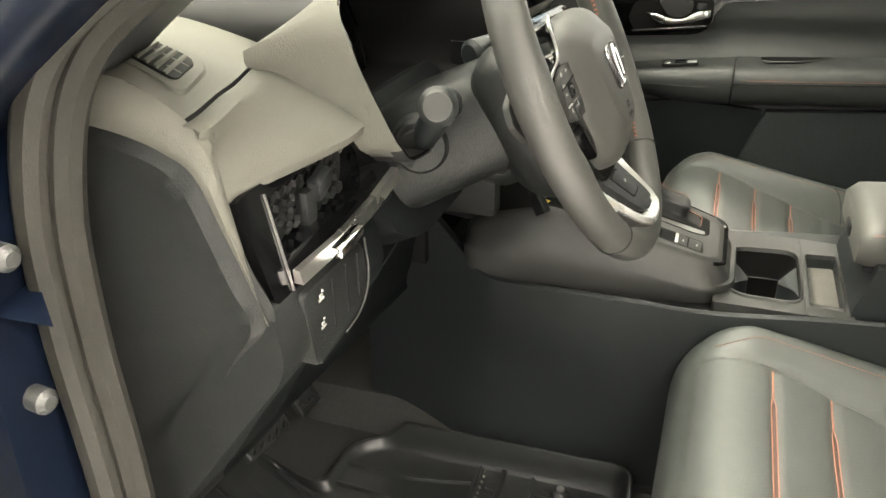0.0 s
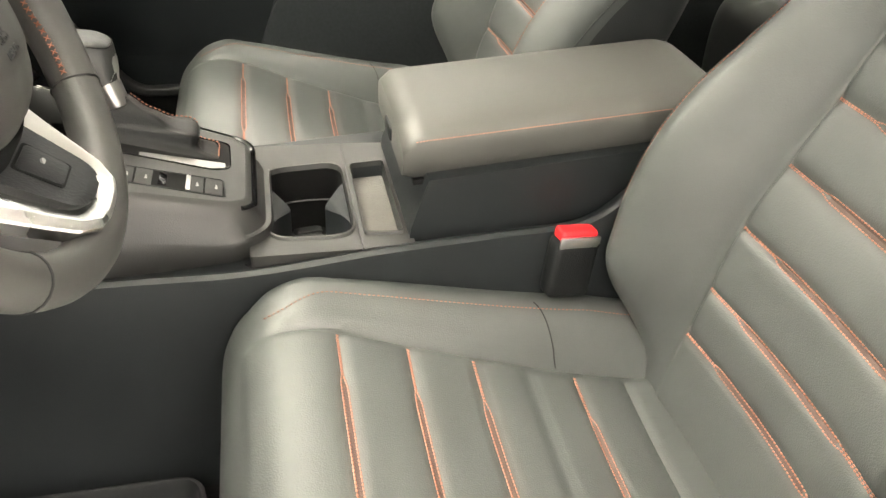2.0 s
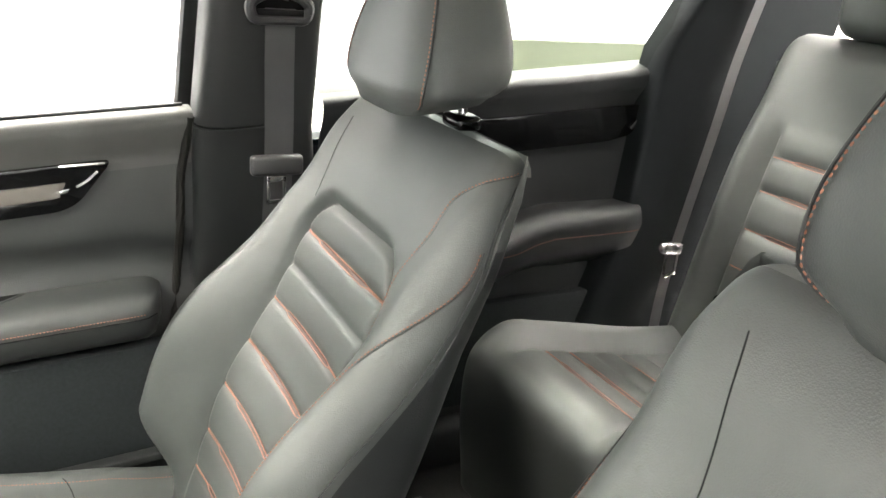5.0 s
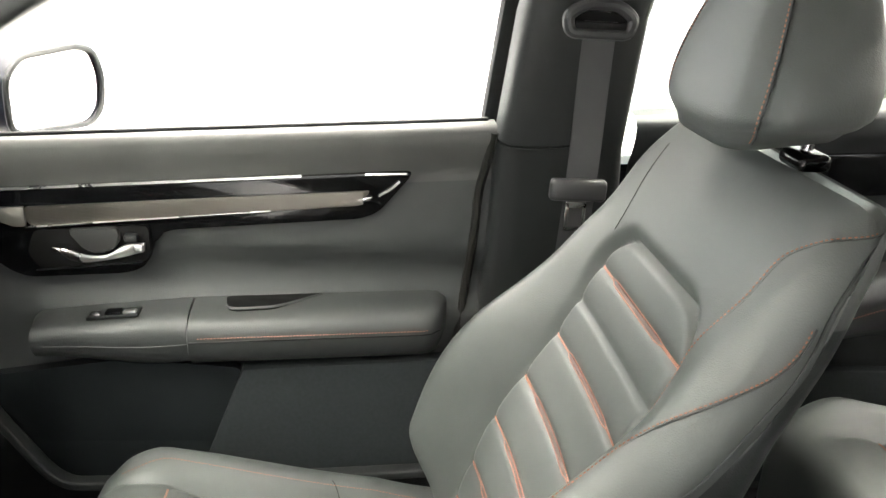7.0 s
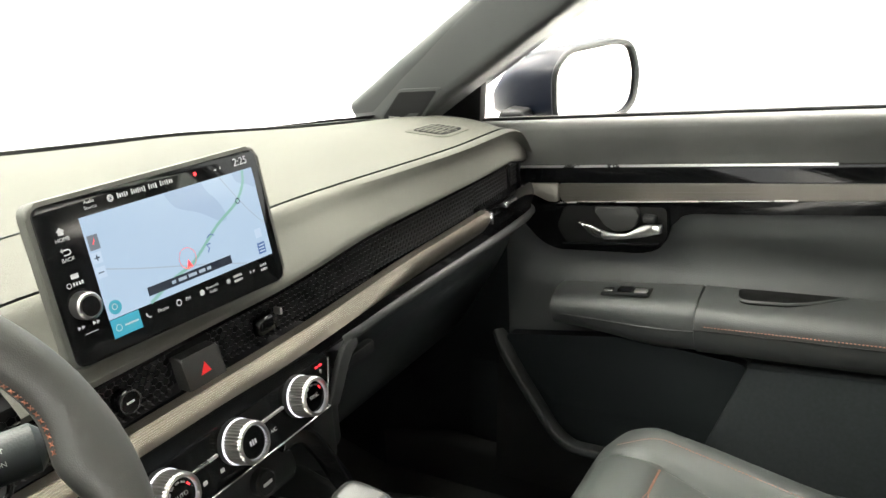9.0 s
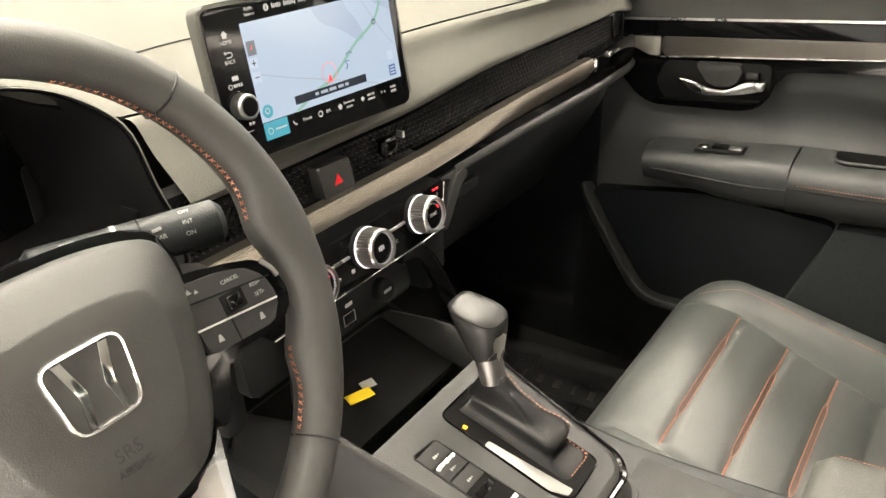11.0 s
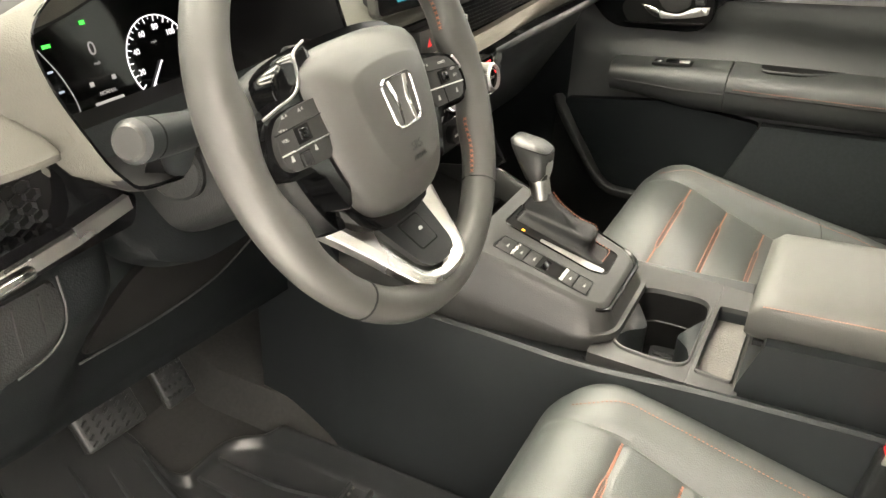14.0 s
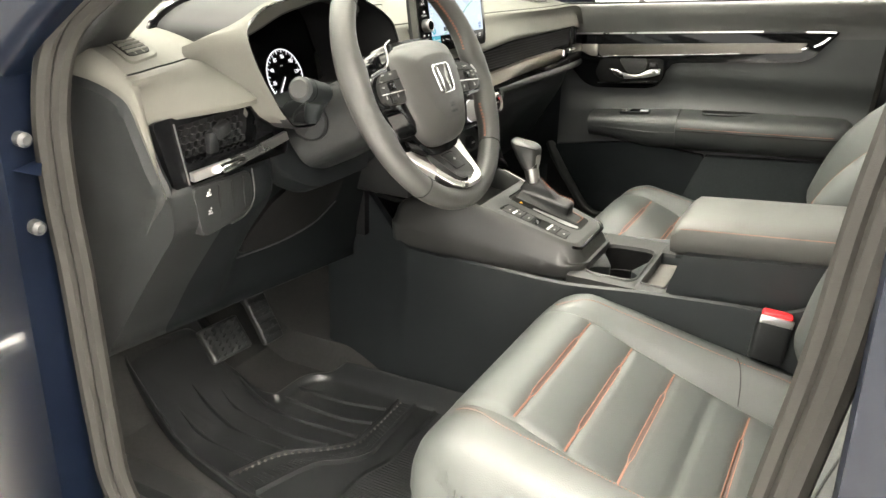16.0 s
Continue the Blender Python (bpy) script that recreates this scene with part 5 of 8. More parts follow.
    haz_at = lambda a, b, d: (a, d + 0.10 * (b - 0.984), b)
    haz = put("hazard_button", prism(rounded([(-0.010, 1.004), (0.036, 1.002), (0.040, 0.966), (-0.006, 0.969)], 0.003), haz_at, 0.404, 0.3885, 0.002), POD, label="dark hazard button with a red triangle")
    put("hazard_mark", prism([(0.0095, 0.980), (0.0225, 0.980), (0.0160, 0.9915)], haz_at, 0.3890, 0.3882), RED, haz)
    put("vent_tab", rbox((0.104, 0.394, 0.990), (0.026, 0.012, 0.020), 0.006, 3), GLOSS, label="vent adjuster tab")
    put("vent_lever", rbox((0.124, 0.391, 0.998), (0.004, 0.010, 0.008), 0.0015), SATIN)
    put("band_lip", sweep([V(x, lerp_table(BROW, x) + 0.004, 1.0275 - 0.012 * smoothstep(0.66, 0.735, x) - 0.011 * smoothstep(0.32, 0.10, x)) for x in [-0.20 + 0.94 * k / 40 for k in range(41)]], [(-0.003, -0.0015), (0.003, -0.0015), (0.003, 0.0015), (-0.003, 0.0015)]), GLOSS)
    # silver ribbed strip
    sx = [-0.20 + 0.755 * k / 50 for k in range(51)]

    def strip_pt(x, a, b):
        return V(x, lerp_table(BROW, x) - 0.012 + a, b + 0.004 * smoothstep(0.2, 0.6, x) - 0.009 * smoothstep(0.38, 0.05, x))

    ribs = []
    for x in sx:
        e = smoothstep(0.558, 0.535, x)
        r = [strip_pt(x, 0.012, 0.9795)]
        for i in range(27):
            t = i / 26
            r.append(strip_pt(x, -0.004 * math.sin(math.pi * t) + (0.0013 if i % 2 else 0.0) * smoothstep(0.42, 0.15, x), 0.979 - 0.026 * t * (0.75 + 0.25 * e)))
        r.append(strip_pt(x, 0.014, 0.951))
        ribs.append(r)
    put("silver_strip", sheet(ribs), STRIP, label="satin silver ribbed trim strip", sharp=20)
    put("strip_end", rbox((0.556, 0.362, 0.9725), (0.006, 0.014, 0.020), 0.003), CHROME)
    put("strip_shadow", sweep([V(x, lerp_table(BROW, x) - 0.004, 0.946 - 0.008 * smoothstep(0.38, 0.05, x)) for x in [-0.20 + 0.92 * k / 30 for k in range(31)]], [(-0.008, -0.005), (0.008, -0.005), (0.008, 0.006), (-0.008, 0.006)]), GLOSS, label="gloss black line under the strip")
    endcap = rounded([(0.555, 0.985), (0.72, 0.985), (0.735, 0.975), (0.735, 0.950), (0.555, 0.950)], 0.006)
    put("band_end", prism(endcap, XZ, 0.40, 0.3685, 0.003), GLOSS, label="gloss black end of the vent band")
    put("vent_slider", rbox((0.635, 0.366, 0.974), (0.040, 0.010, 0.009), 0.003), CHROME, label="chrome vent slider")
    for x in (0.675, 0.715):
        put("end_rib", rbox((x, 0.388, 1.003), (0.006, 0.010, 0.040), 0.002), GLOSS)
    put("start_button", cyl((-0.068, 0.404, 0.991), (-0.068, 0.390, 0.993), 0.0105, 26, bev=0.0015), GLOSS, label="round start button")
    put("start_ring", tube([(-0.068 + 0.0102 * math.cos(2 * math.pi * k / 24), 0.3895, 0.993 + 0.0102 * math.sin(2 * math.pi * k / 24)) for k in range(24)], 0.0006, 5, closed=True, up=(0, 1, 0)), KNOB)
    put("start_text", rbox((-0.068, 0.3896, 0.993), (0.008, 0.0008, 0.0016), 0), WHITEPRINT)
    # lip and glovebox on the passenger side
    rows = []
    for k in range(41):
        x = 0.200 + 0.540 * k / 40
        yb = lerp_table(BROW, x)
        s = smoothstep(0.145, 0.21, x)
        rows.append(curve_pts([V(x, yb + 0.002, 0.944), V(x, yb - 0.012, 0.938), V(x, yb - 0.014, 0.928 - 0.012 * (1 - s)), V(x, yb - 0.006, 0.921 - 0.02 * (1 - s)), V(x, yb + 0.025, 0.905), V(x, yb + 0.04, 0.86), V(x, 0.47, 0.78), V(x, 0.54, 0.68), V(x, 0.66, 0.60), V(x, 0.86, 0.56)], 3))
    put("glovebox_lip", sheet([r[:13] for r in rows]), PILLAR, label="grey lip over the glovebox", sharp=60)
    put("glovebox_panel", sheet([r[12:] for r in rows]), CONSOLE, label="dark glovebox and lower panel", sharp=60)
    tail = curve_pts([V(0.225, 0.375, 0.924), V(0.205, 0.372, 0.918), V(0.194, 0.372, 0.905), V(0.186, 0.374, 0.885), V(0.178, 0.378, 0.862)], 5)
    put("lip_end", sweep(tail, rounded([(-0.010, -0.004), (0.010, -0.004), (0.010, 0.004), (-0.010, 0.004)], 0.003), up=(0, 1, 0)), PILLAR, label="grey end of the lip turning down")
    gb = curve_pts([(0.215, 0.402, 0.885), (0.24, 0.415, 0.90), (0.45, 0.412, 0.898), (0.69, 0.415, 0.895)], 6)
    put("glovebox_gap", tube(gb, 0.0022, 6), BLACK)
    put("glovebox_handle", rbox((0.265, 0.408, 0.875), (0.075, 0.014, 0.018), 0.005), PLASTIC, label="glovebox handle")
    # climate panel
    cl = rounded([(-0.150, 0.946), (0.150, 0.944), (0.128, 0.900), (0.115, 0.894), (-0.140, 0.894)], 0.006)
    tilt = lambda a, b, d: (a, d + 0.25 * (b - 0.925), b)
    climate = put("climate_panel", prism(cl, tilt, 0.42, 0.348, 0.003), GLOSS, label="gloss black climate control panel")
    for a, b in ((-0.062, -0.024), (0.024, 0.066), (0.112, 0.128), (-0.140, -0.108)):
        put("silver_line", sweep([tilt(a, 0.926, 0.3465), tilt(b, 0.926, 0.3465)], [(-0.0012, -0.0012), (0.0012, -0.0012), (0.0012, 0.0012), (-0.0012, 0.0012)]), SATIN, climate)
    for i, x in enumerate((-0.086, 0.0, 0.089)):
        c = V(x, 0.348, 0.926)
        ax = V(0, -1, 0.22).normalized()
        put("climate_knob", cyl(c, c + ax * 0.006, 0.0215, 28), PLASTIC, climate, "ribbed silver climate knob with lit ring")
        put("knob_glow", cyl(c + ax * 0.004, c + ax * 0.0062, 0.0212, 28), LIGHT_W, climate, "white lit ring")
        bm = bmesh.new()
        s, w = ax.cross(V(1, 0, 0)).normalized(), V(1, 0, 0)
        prof = [(0.006, 0.0192), (0.008, 0.0196), (0.024, 0.0190), (0.0265, 0.0182), (0.0270, 0.0160), (0.0245, 0.0150)]
        rings = []
        for h, r in prof:
            rings.append([c + ax * h + (s * math.cos(a) + w * math.sin(a)) * (r + (0.0010 if (j % 2 and 0.007 < h < 0.025) else 0)) for j, a in enumerate([2 * math.pi * q / 80 for q in range(80)])])
        loft(rings, bm, cap=False)
        put("knob_grip", bm, KNURL, climate, "ribbed satin silver grip", sharp=25)
        put("knob_face", cyl(c + ax * 0.016, c + ax * 0.0228, 0.0152, 24), GLOSS, climate)
        fm = Matrix.Translation(c + ax * 0.0232 - V(0, 0.5, 0.6)) @ pose(0, 0, 0, 90 - 12.4, 0, 0)
        bars = bmesh.new()
        for k in range(3 if i == 1 else 0):
            rbox((-0.003 + 0.003 * k, 0.0, 0), (0.0018, 0.0045 + 0.001 * (k == 1), 0.0005), 0, bm=bars)
        ob = part("knob_mark", bars, ICON, climate)
        ob.matrix_local = fm
        if i != 1:
            for k in range(5):
                an = radians(150 - 30 * k) if i == 0 else radians(150 - 30 * k)
                b2 = rbox((0.0115 * math.cos(an), 0.0115 * math.sin(an), 0), (0.004, 0.0014, 0.0005), 0, rot=pose(0, 0, 0, 0, 0, math.degrees(an) + 90))
                ob = part("scale_mark", b2, LIGHT_R if k > 3 else WHITEPRINT, climate)
                ob.matrix_local = fm
    for i, w in ((0, "AUTO"), (2, "SYNC")):
        c = V((-0.086, 0.0, 0.089)[i], 0.348, 0.926) + V(0, -1, 0.22).normalized() * 0.0233
        lettering("knob_text", w, 0.0052, Matrix.Translation(c - V(0, 0.5, 0.6)) @ pose(0, 0, 0, 90 - 12.4, 0, 0), WHITEPRINT, climate, 0.0001)
    put("panel_outline", tube(curve_pts([tilt(0.1475, 0.9415, 0.3472), tilt(0.1270, 0.9010, 0.3472), tilt(0.118, 0.8955, 0.3472), tilt(-0.02, 0.8955, 0.3472), tilt(-0.138, 0.8955, 0.3472)], 4), 0.0006, 5), SATIN, climate, "thin bright outline")
    lettering("panel_text", "A/C", 0.0052, Matrix.Translation(V(*tilt(0.046, 0.912, 0.3472)) - V(0, 0.5, 0.6)) @ pose(0, 0, 0, 90 - 14, 0, 0), WHITEPRINT, climate, 0.0001)
    for a, b, w, h, m in ((0.126, 0.9395, 0.004, 0.0020, LIGHT_R), (0.132, 0.9395, 0.004, 0.0020, LIGHT_R), (0.130, 0.9335, 0.0022, 0.0036, WHITEPRINT), (0.0275, 0.909, 0.0040, 0.0020, WHITEPRINT), (0.0275, 0.9125, 0.0024, 0.0020, WHITEPRINT), (-0.045, 0.911, 0.0045, 0.0040, WHITEPRINT), (-0.024, 0.911, 0.0045, 0.0040, WHITEPRINT)):
        p = tilt(a, b, 0.3468)
        put("panel_icon", rbox(p, (w, 0.0012, h), 0.0004), m, climate)
    # lower centre: socket panel above the open cubby
    lower = put("socket_panel", prism(rounded([(-0.16, 0.885), (0.065, 0.885), (0.085, 0.865), (0.088, 0.835), (-0.16, 0.835)], 0.008), lambda a, b, d: (a, d + 0.2 * (b - 0.86), b), 0.45, 0.362, 0.004), PLASTIC, label="dark socket panel over the cubby")
    put("power_socket", cyl((0.035, 0.365, 0.855), (0.035, 0.351, 0.857), 0.0135, 24, bev=0.002), BLACK, lower, "round power socket cap")
    put("socket_text", rbox((0.035, 0.3503, 0.857), (0.012, 0.0006, 0.0035), 0), WHITEPRINT, lower)
    for x in (-0.055, -0.022):
        put("usb_port", rbox((x, 0.358, 0.851), (0.015, 0.004, 0.010), 0.001), BLACK, lower, "usb port")
        fr = [(x - 0.0085, 0.3555, 0.845), (x + 0.0085, 0.3555, 0.845), (x + 0.0085, 0.3565, 0.857), (x - 0.0085, 0.3565, 0.857)]
        put("port_outline", tube(fr, 0.0006, 4, closed=True, up=(0, 1, 0)), WHITEPRINT, lower)
        put("port_mark", rbox((x + 0.002, 0.3575, 0.866), (0.010, 0.0008, 0.004), 0), WHITEPRINT, lower)
    for sg in (-1, 1):
        arc = curve_pts([(sg * 0.060 - 0.0, 0.352, 0.889), (sg * 0.088, 0.350, 0.882), (sg * 0.108, 0.345, 0.855), (sg * 0.123, 0.335, 0.815), (sg * 0.130, 0.32, 0.787)], 6)
        put("cubby_frame", sweep(arc, rounded([(-0.007, -0.010), (0.007, -0.010), (0.007, 0.010), (-0.007, 0.010)], 0.004)), DASH_LOW if sg < 0 else GLOSS, label="glossy curved cubby frame")
    put("cubby_back", rbox((0, 0.50, 0.80), (0.30, 0.02, 0.22), 0), BLACK)
    put("centre_side", rbox((0.160, 0.47, 0.865), (0.04, 0.19, 0.15), 0.01), DASH_LOW)
    put("centre_side", rbox((0.190, 0.50, 0.86), (0.06, 0.20, 0.16), 0.01), DASH_LOW)
    put("centre_side", rbox((-0.165, 0.46, 0.86), (0.03, 0.17, 0.14), 0.01), DASH_LOW)
    # windscreen demister vents at both ends
    def dash_z(x, y):
        yc, ye = lerp_table(CREASE, x), max(bow(x), 0.50)
        t = (y - ye) / (yc - ye)
        return dash_height(x, t)

    seam = [(p.x, p.y) for p in curve_pts([(0.010, 0.548, 0), (-0.070, 0.556, 0), (-0.098, 0.552, 0), (-0.112, 0.534, 0), (-0.112, 0.505, 0)], 6)]
    put("plinth_seam", tube([(x, y, dash_z(x, y) + 0.0004) for x, y in seam], 0.0012, 6), PLASTIC, label="fine seam round the foot of the screen")
    for quad, m_frame, lift in ((((-0.720, 0.442), (-0.646, 0.468), (-0.628, 0.544), (-0.700, 0.514)), DASH, 0.0024), (((0.548, 0.425), (0.622, 0.418), (0.612, 0.480), (0.536, 0.492)), DASH, 0.0)):
        def lay(u, v, h):
            (ax, ay), (bx, by), (cx, cy), (ex, ey) = quad
            x = (ax * (1 - u) + bx * u) * (1 - v) + (ex * (1 - u) + cx * u) * v
            y = (ay * (1 - u) + by * u) * (1 - v) + (ey * (1 - u) + cy * u) * v
            return (x, y, dash_z(x, y) + h)

        fr = put("demister_vent", prism(rounded([(0, 0), (1, 0), (1, 1), (0, 1)], 0.22, 5), lay, -0.006, 0.0012 + lift, 0.001), m_frame, label="framed demister vent set flush into the dash top")
        # Dark plate laid on the frame for the shade between the fins.
        put("vent_shade", prism(rounded([(0.15, 0.12), (0.85, 0.12), (0.85, 0.88), (0.15, 0.88)], 0.15, 4), lay, 0.0, 0.0020 + lift), WELL, fr, "dark plate for the shade inside the vent")
        for k in range(1, 6):
            v = 0.12 + 0.76 * k / 6
            put("vent_fin", prism([(0.16, v - 0.018), (0.84, v - 0.018), (0.84, v + 0.018), (0.16, v + 0.018)], lay, 0.0012, 0.0030 + lift), m_frame, fr)
        for u in (0.38, 0.62):
            put("vent_fin", prism([(u - 0.015, 0.13), (u + 0.015, 0.13), (u + 0.015, 0.87), (u - 0.015, 0.87)], lay, 0.0012, 0.0028 + lift), m_frame, fr)
    # tweeter cover at the foot of the far pillar
    on_pillar = lambda a, b, d: (0.6535 - 0.167 * (b - 1.088) - d, a, b)
    tw = put("tweeter_cover", prism(rounded([(0.606, 1.088), (0.560, 1.140), (0.478, 1.146), (0.530, 1.084)], 0.008), on_pillar, -0.004, 0.004, 0.0015), PILLAR, label="dark tweeter cover at the pillar foot")
    put("tweeter_mesh", prism(rounded([(0.598, 1.091), (0.558, 1.136), (0.487, 1.141), (0.532, 1.088)], 0.006), on_pillar, 0.002, 0.0046), BLACK, tw)
    put("tweeter_badge", prism([(0.586, 1.0915), (0.584, 1.0955), (0.548, 1.0945), (0.550, 1.0905)], on_pillar, 0.004, 0.0054), SATIN, tw)
    # driver side: end cap, vent bezel, switch panel, knee panel
    cap_out = [V(-0.749, 0.62, 1.079), V(-0.749, 0.52, 1.082), V(-0.749, 0.455, 1.074), V(-0.748, 0.421, 1.057), V(-0.747, 0.403, 1.016), V(-0.745, 0.391, 0.98), V(-0.741, 0.381, 0.945), V(-0.734, 0.41, 0.90), V(-0.728, 0.47, 0.80), V(-0.725, 0.512, 0.735), V(-0.728, 0.545, 0.70), V(-0.735, 0.60, 0.70)]
    inner = [V(p.x - 0.006, 0.60 + (p.y - 0.60) * 0.95, 0.90 + (p.z - 0.90) * 0.95) for p in cap_out]
    deep = [V(p.x - 0.001, 0.60 + (p.y - 0.60) * 0.84, 0.90 + (p.z - 0.90) * 0.88) for p in cap_out]
    a, b, c = curve_pts(cap_out, 5), curve_pts(inner, 5), curve_pts(deep, 5)
    put("end_panel", sheet([a, b, c, [V(-0.750, 0.62, 0.88)] * len(a)]), DASH_LOW, label="dark removable end panel of the dash")
    ridge = sheet([[p + V(0.045, 0.030, -0.004) for p in a], [p + V(0.015, 0.006, 0.0) for p in a], [p + V(0.004, -0.003, 0.002) for p in a], a])
    put("end_ridge", ridge, DASH_LOW)
    # front faces: column from the brow down to the knee panel
    rows = []
    for k in range(31):
        x = -0.742 + 0.60 * k / 30
        t = k / 30
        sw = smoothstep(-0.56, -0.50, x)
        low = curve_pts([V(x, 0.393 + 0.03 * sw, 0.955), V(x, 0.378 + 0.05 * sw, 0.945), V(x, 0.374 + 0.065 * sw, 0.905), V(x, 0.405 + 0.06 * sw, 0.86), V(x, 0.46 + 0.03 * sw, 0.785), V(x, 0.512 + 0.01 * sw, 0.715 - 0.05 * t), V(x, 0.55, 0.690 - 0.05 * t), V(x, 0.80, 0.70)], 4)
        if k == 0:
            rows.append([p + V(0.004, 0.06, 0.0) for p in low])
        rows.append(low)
    # One sheet split by colour: the inner part is darkened for shade.
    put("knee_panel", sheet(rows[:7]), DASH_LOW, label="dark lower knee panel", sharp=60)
    put("knee_panel", sheet(rows[6:]), KNEE, label="knee panel under the column, shade put into its colour", sharp=60)
    # bezel round the driver vent
    bz_o = rounded([(-0.735, 1.032), (-0.555, 1.040), (-0.540, 1.020), (-0.50, 0.975), (-0.51, 0.952), (-0.725, 0.950)], 0.008)
    bz_i = rounded([(-0.700, 1.022), (-0.572, 1.028), (-0.560, 1.010), (-0.562, 0.990), (-0.57, 0.978), (-0.698, 0.976)], 0.006)
    yv = lambda a, b: 0.391 + 0.20 * (b - 0.99)
    bm = bmesh.new()
    ov = [bm.verts.new((a, yv(a, b), b)) for a, b in bz_o]
    iv = [bm.verts.new((a, yv(a, b), b)) for a, b in bz_i]
    dv = [bm.verts.new((a, yv(a, b) + 0.02, b)) for a, b in bz_i]
    bv = [bm.verts.new((a * 0.999, yv(a, b) + 0.02, b)) for a, b in bz_o]
    n = len(ov)
    for i in range(n):
        j = (i + 1) % n
        bm.faces.new((ov[i], ov[j], iv[j], iv[i]))
        bm.faces.new((iv[i], iv[j], dv[j], dv[i]))
        bm.faces.new((bv[i], bv[j], ov[j], ov[i]))
    bez = put("vent_bezel", bm, GLOSS, label="gloss black bezel of the driver vent")
    put("bezel_edge", sweep([(-0.704, yv(0, 1.03) - 0.002, 1.026), (-0.702, yv(0, 0.955) - 0.002, 0.952)], [(-0.0005, -0.0010), (0.0005, -0.0010), (0.0005, 0.0010), (-0.0005, 0.0010)]), KNURL, bez)
    bm = bmesh.new()
    hexes(bm, -0.692, -0.578, 0.984, 1.022, lambda x, z: yv(x, z) + 0.013, 0.0125, 0.0085)
    tagged(put("vent_mesh", bm, PLASTIC, label="honeycomb mesh of the driver vent"), kind="stuff")
    put("vent_paddle", rbox((-0.622, 0.398, 1.004), (0.026, 0.014, 0.020), 0.005, rot=pose(0, 0, 0, 12, -20, 0)), PLASTIC, label="vent direction paddle")
    put("vent_paddle", rbox((-0.638, 0.402, 0.990), (0.018, 0.012, 0.030), 0.005), PLASTIC)
    put("bright_strip", sweep([(-0.700, 0.379, 0.962), (-0.64, 0.374, 0.966), (-0.58, 0.373, 0.972), (-0.520, 0.376, 0.979)], [(-0.004, -0.0055), (0.004, -0.0055), (0.002, 0.0055), (-0.004, 0.0055)]), SATIN, label="satin silver strip below the driver vent")
    put("vent_slider", rbox((-0.640, 0.368, 0.966), (0.042, 0.012, 0.010), 0.003, rot=pose(0, 0, 0, 0, -5, 0)), CHROME, label="chrome vent slider")
    sw = put("switch_panel", prism(rounded([(-0.705, 0.948), (-0.600, 0.948), (-0.600, 0.915), (-0.615, 0.895), (-0.70, 0.885)], 0.008), lambda a, b, d: (a, d + 0.1 * (b - 0.92), b), 0.40, 0.372, 0.003), DASH_LOW, label="driver side switch blanks")
    for x in (-0.664, -0.640, -0.618):
        put("blank_gap", rbox((x, 0.3712, 0.922), (0.0014, 0.002, 0.045), 0), BLACK, sw)
    for z in (0.938, 0.914):
        put("switch_icon", rbox((-0.682, 0.3714, z - 0.002), (0.008, 0.0012, 0.0022), 0.0006), WHITEPRINT, sw)
        put("switch_icon", rbox((-0.6825, 0.3714, z + 0.0012), (0.0048, 0.0012, 0.0026), 0.0006), WHITEPRINT, sw)
        put("switch_icon", rbox((-0.6800, 0.3714, z + 0.0042), (0.0022, 0.0012, 0.0020), 0.0006), WHITEPRINT, sw)
    # dark plate for a shaded pocket, with a grey edge, right of the switches
    ky = lambda b: 0.461 + (0.86 - b) * 0.33
    rec = [(-0.515, 0.777), (-0.505, 0.803), (-0.462, 0.846), (-0.413, 0.868), (-0.250, 0.868), (-0.262, 0.800), (-0.322, 0.771), (-0.41, 0.765)]
    put("knee_pocket_shade", prism(rounded(rec, 0.010), lambda a, b, d: (a, d + ky(b), b), 0.03, -0.006, 0.002), WELL, label="dark plate for the shade of a pocket in the knee panel")
    put("recess_edge", tube(curve_pts([(a, ky(b) - 0.007, b) for a, b in ((-0.520, 0.772), (-0.41, 0.763), (-0.322, 0.769), (-0.265, 0.795))], 6), 0.0013, 6), PILLAR, label="pale lower lip of the pocket")
    put("switch_edge", tube(curve_pts([(-0.5985, 0.373, 0.950), (-0.598, 0.371, 0.920), (-0.606, 0.370, 0.902), (-0.625, 0.369, 0.892), (-0.650, 0.3685, 0.889)], 6), 0.0010, 6), PILLAR, sw, "pale edge of the switch panel")
    # instrument hood
    hood = [(-0.36, 0.985), (-0.500, 0.988), (-0.532, 1.005), (-0.550, 1.045), (-0.562, 1.085), (-0.560, 1.114), (-0.530, 1.133), (-0.475, 1.149), (-0.38, 1.158), (-0.29, 1.153), (-0.235, 1.138), (-0.202, 1.108), (-0.195, 1.06), (-0.190, 1.010), (-0.215, 0.988)]
    P = [(p.x, p.z) for p in curve_pts([(a, 0, b) for a, b in hood], 5, closed=True)]
    cxh, czh = -0.380, 1.085

    def ring(k, yfun, dz=0.0, low=1.0):
        return [V(cxh + (a - cxh) * k, yfun(a, b), czh + (b - czh) * (k if b < czh else k * low) + dz) for a, b in P]

    face = lambda a, b: 0.366 + 0.30 * (b - 1.012) + 0.018 * smoothstep(1.10, 1.15, b)
    side = ring(1.05, lambda a, b: 0.458, 0, 0.95)
    back = []
    for (a, b), p in zip(P, side):
        x = cxh + (a - cxh) * 1.03
        w = smoothstep(1.03, 1.075, b)
        q = p.lerp(V(x, lerp_table(CREASE, x) - 0.0035, lerp_table(SEAM_Z, x) - 0.003), w)
        if a < -0.44:
            # the left leg runs out under the edge of the brow
            zb = min(b, 1.118)
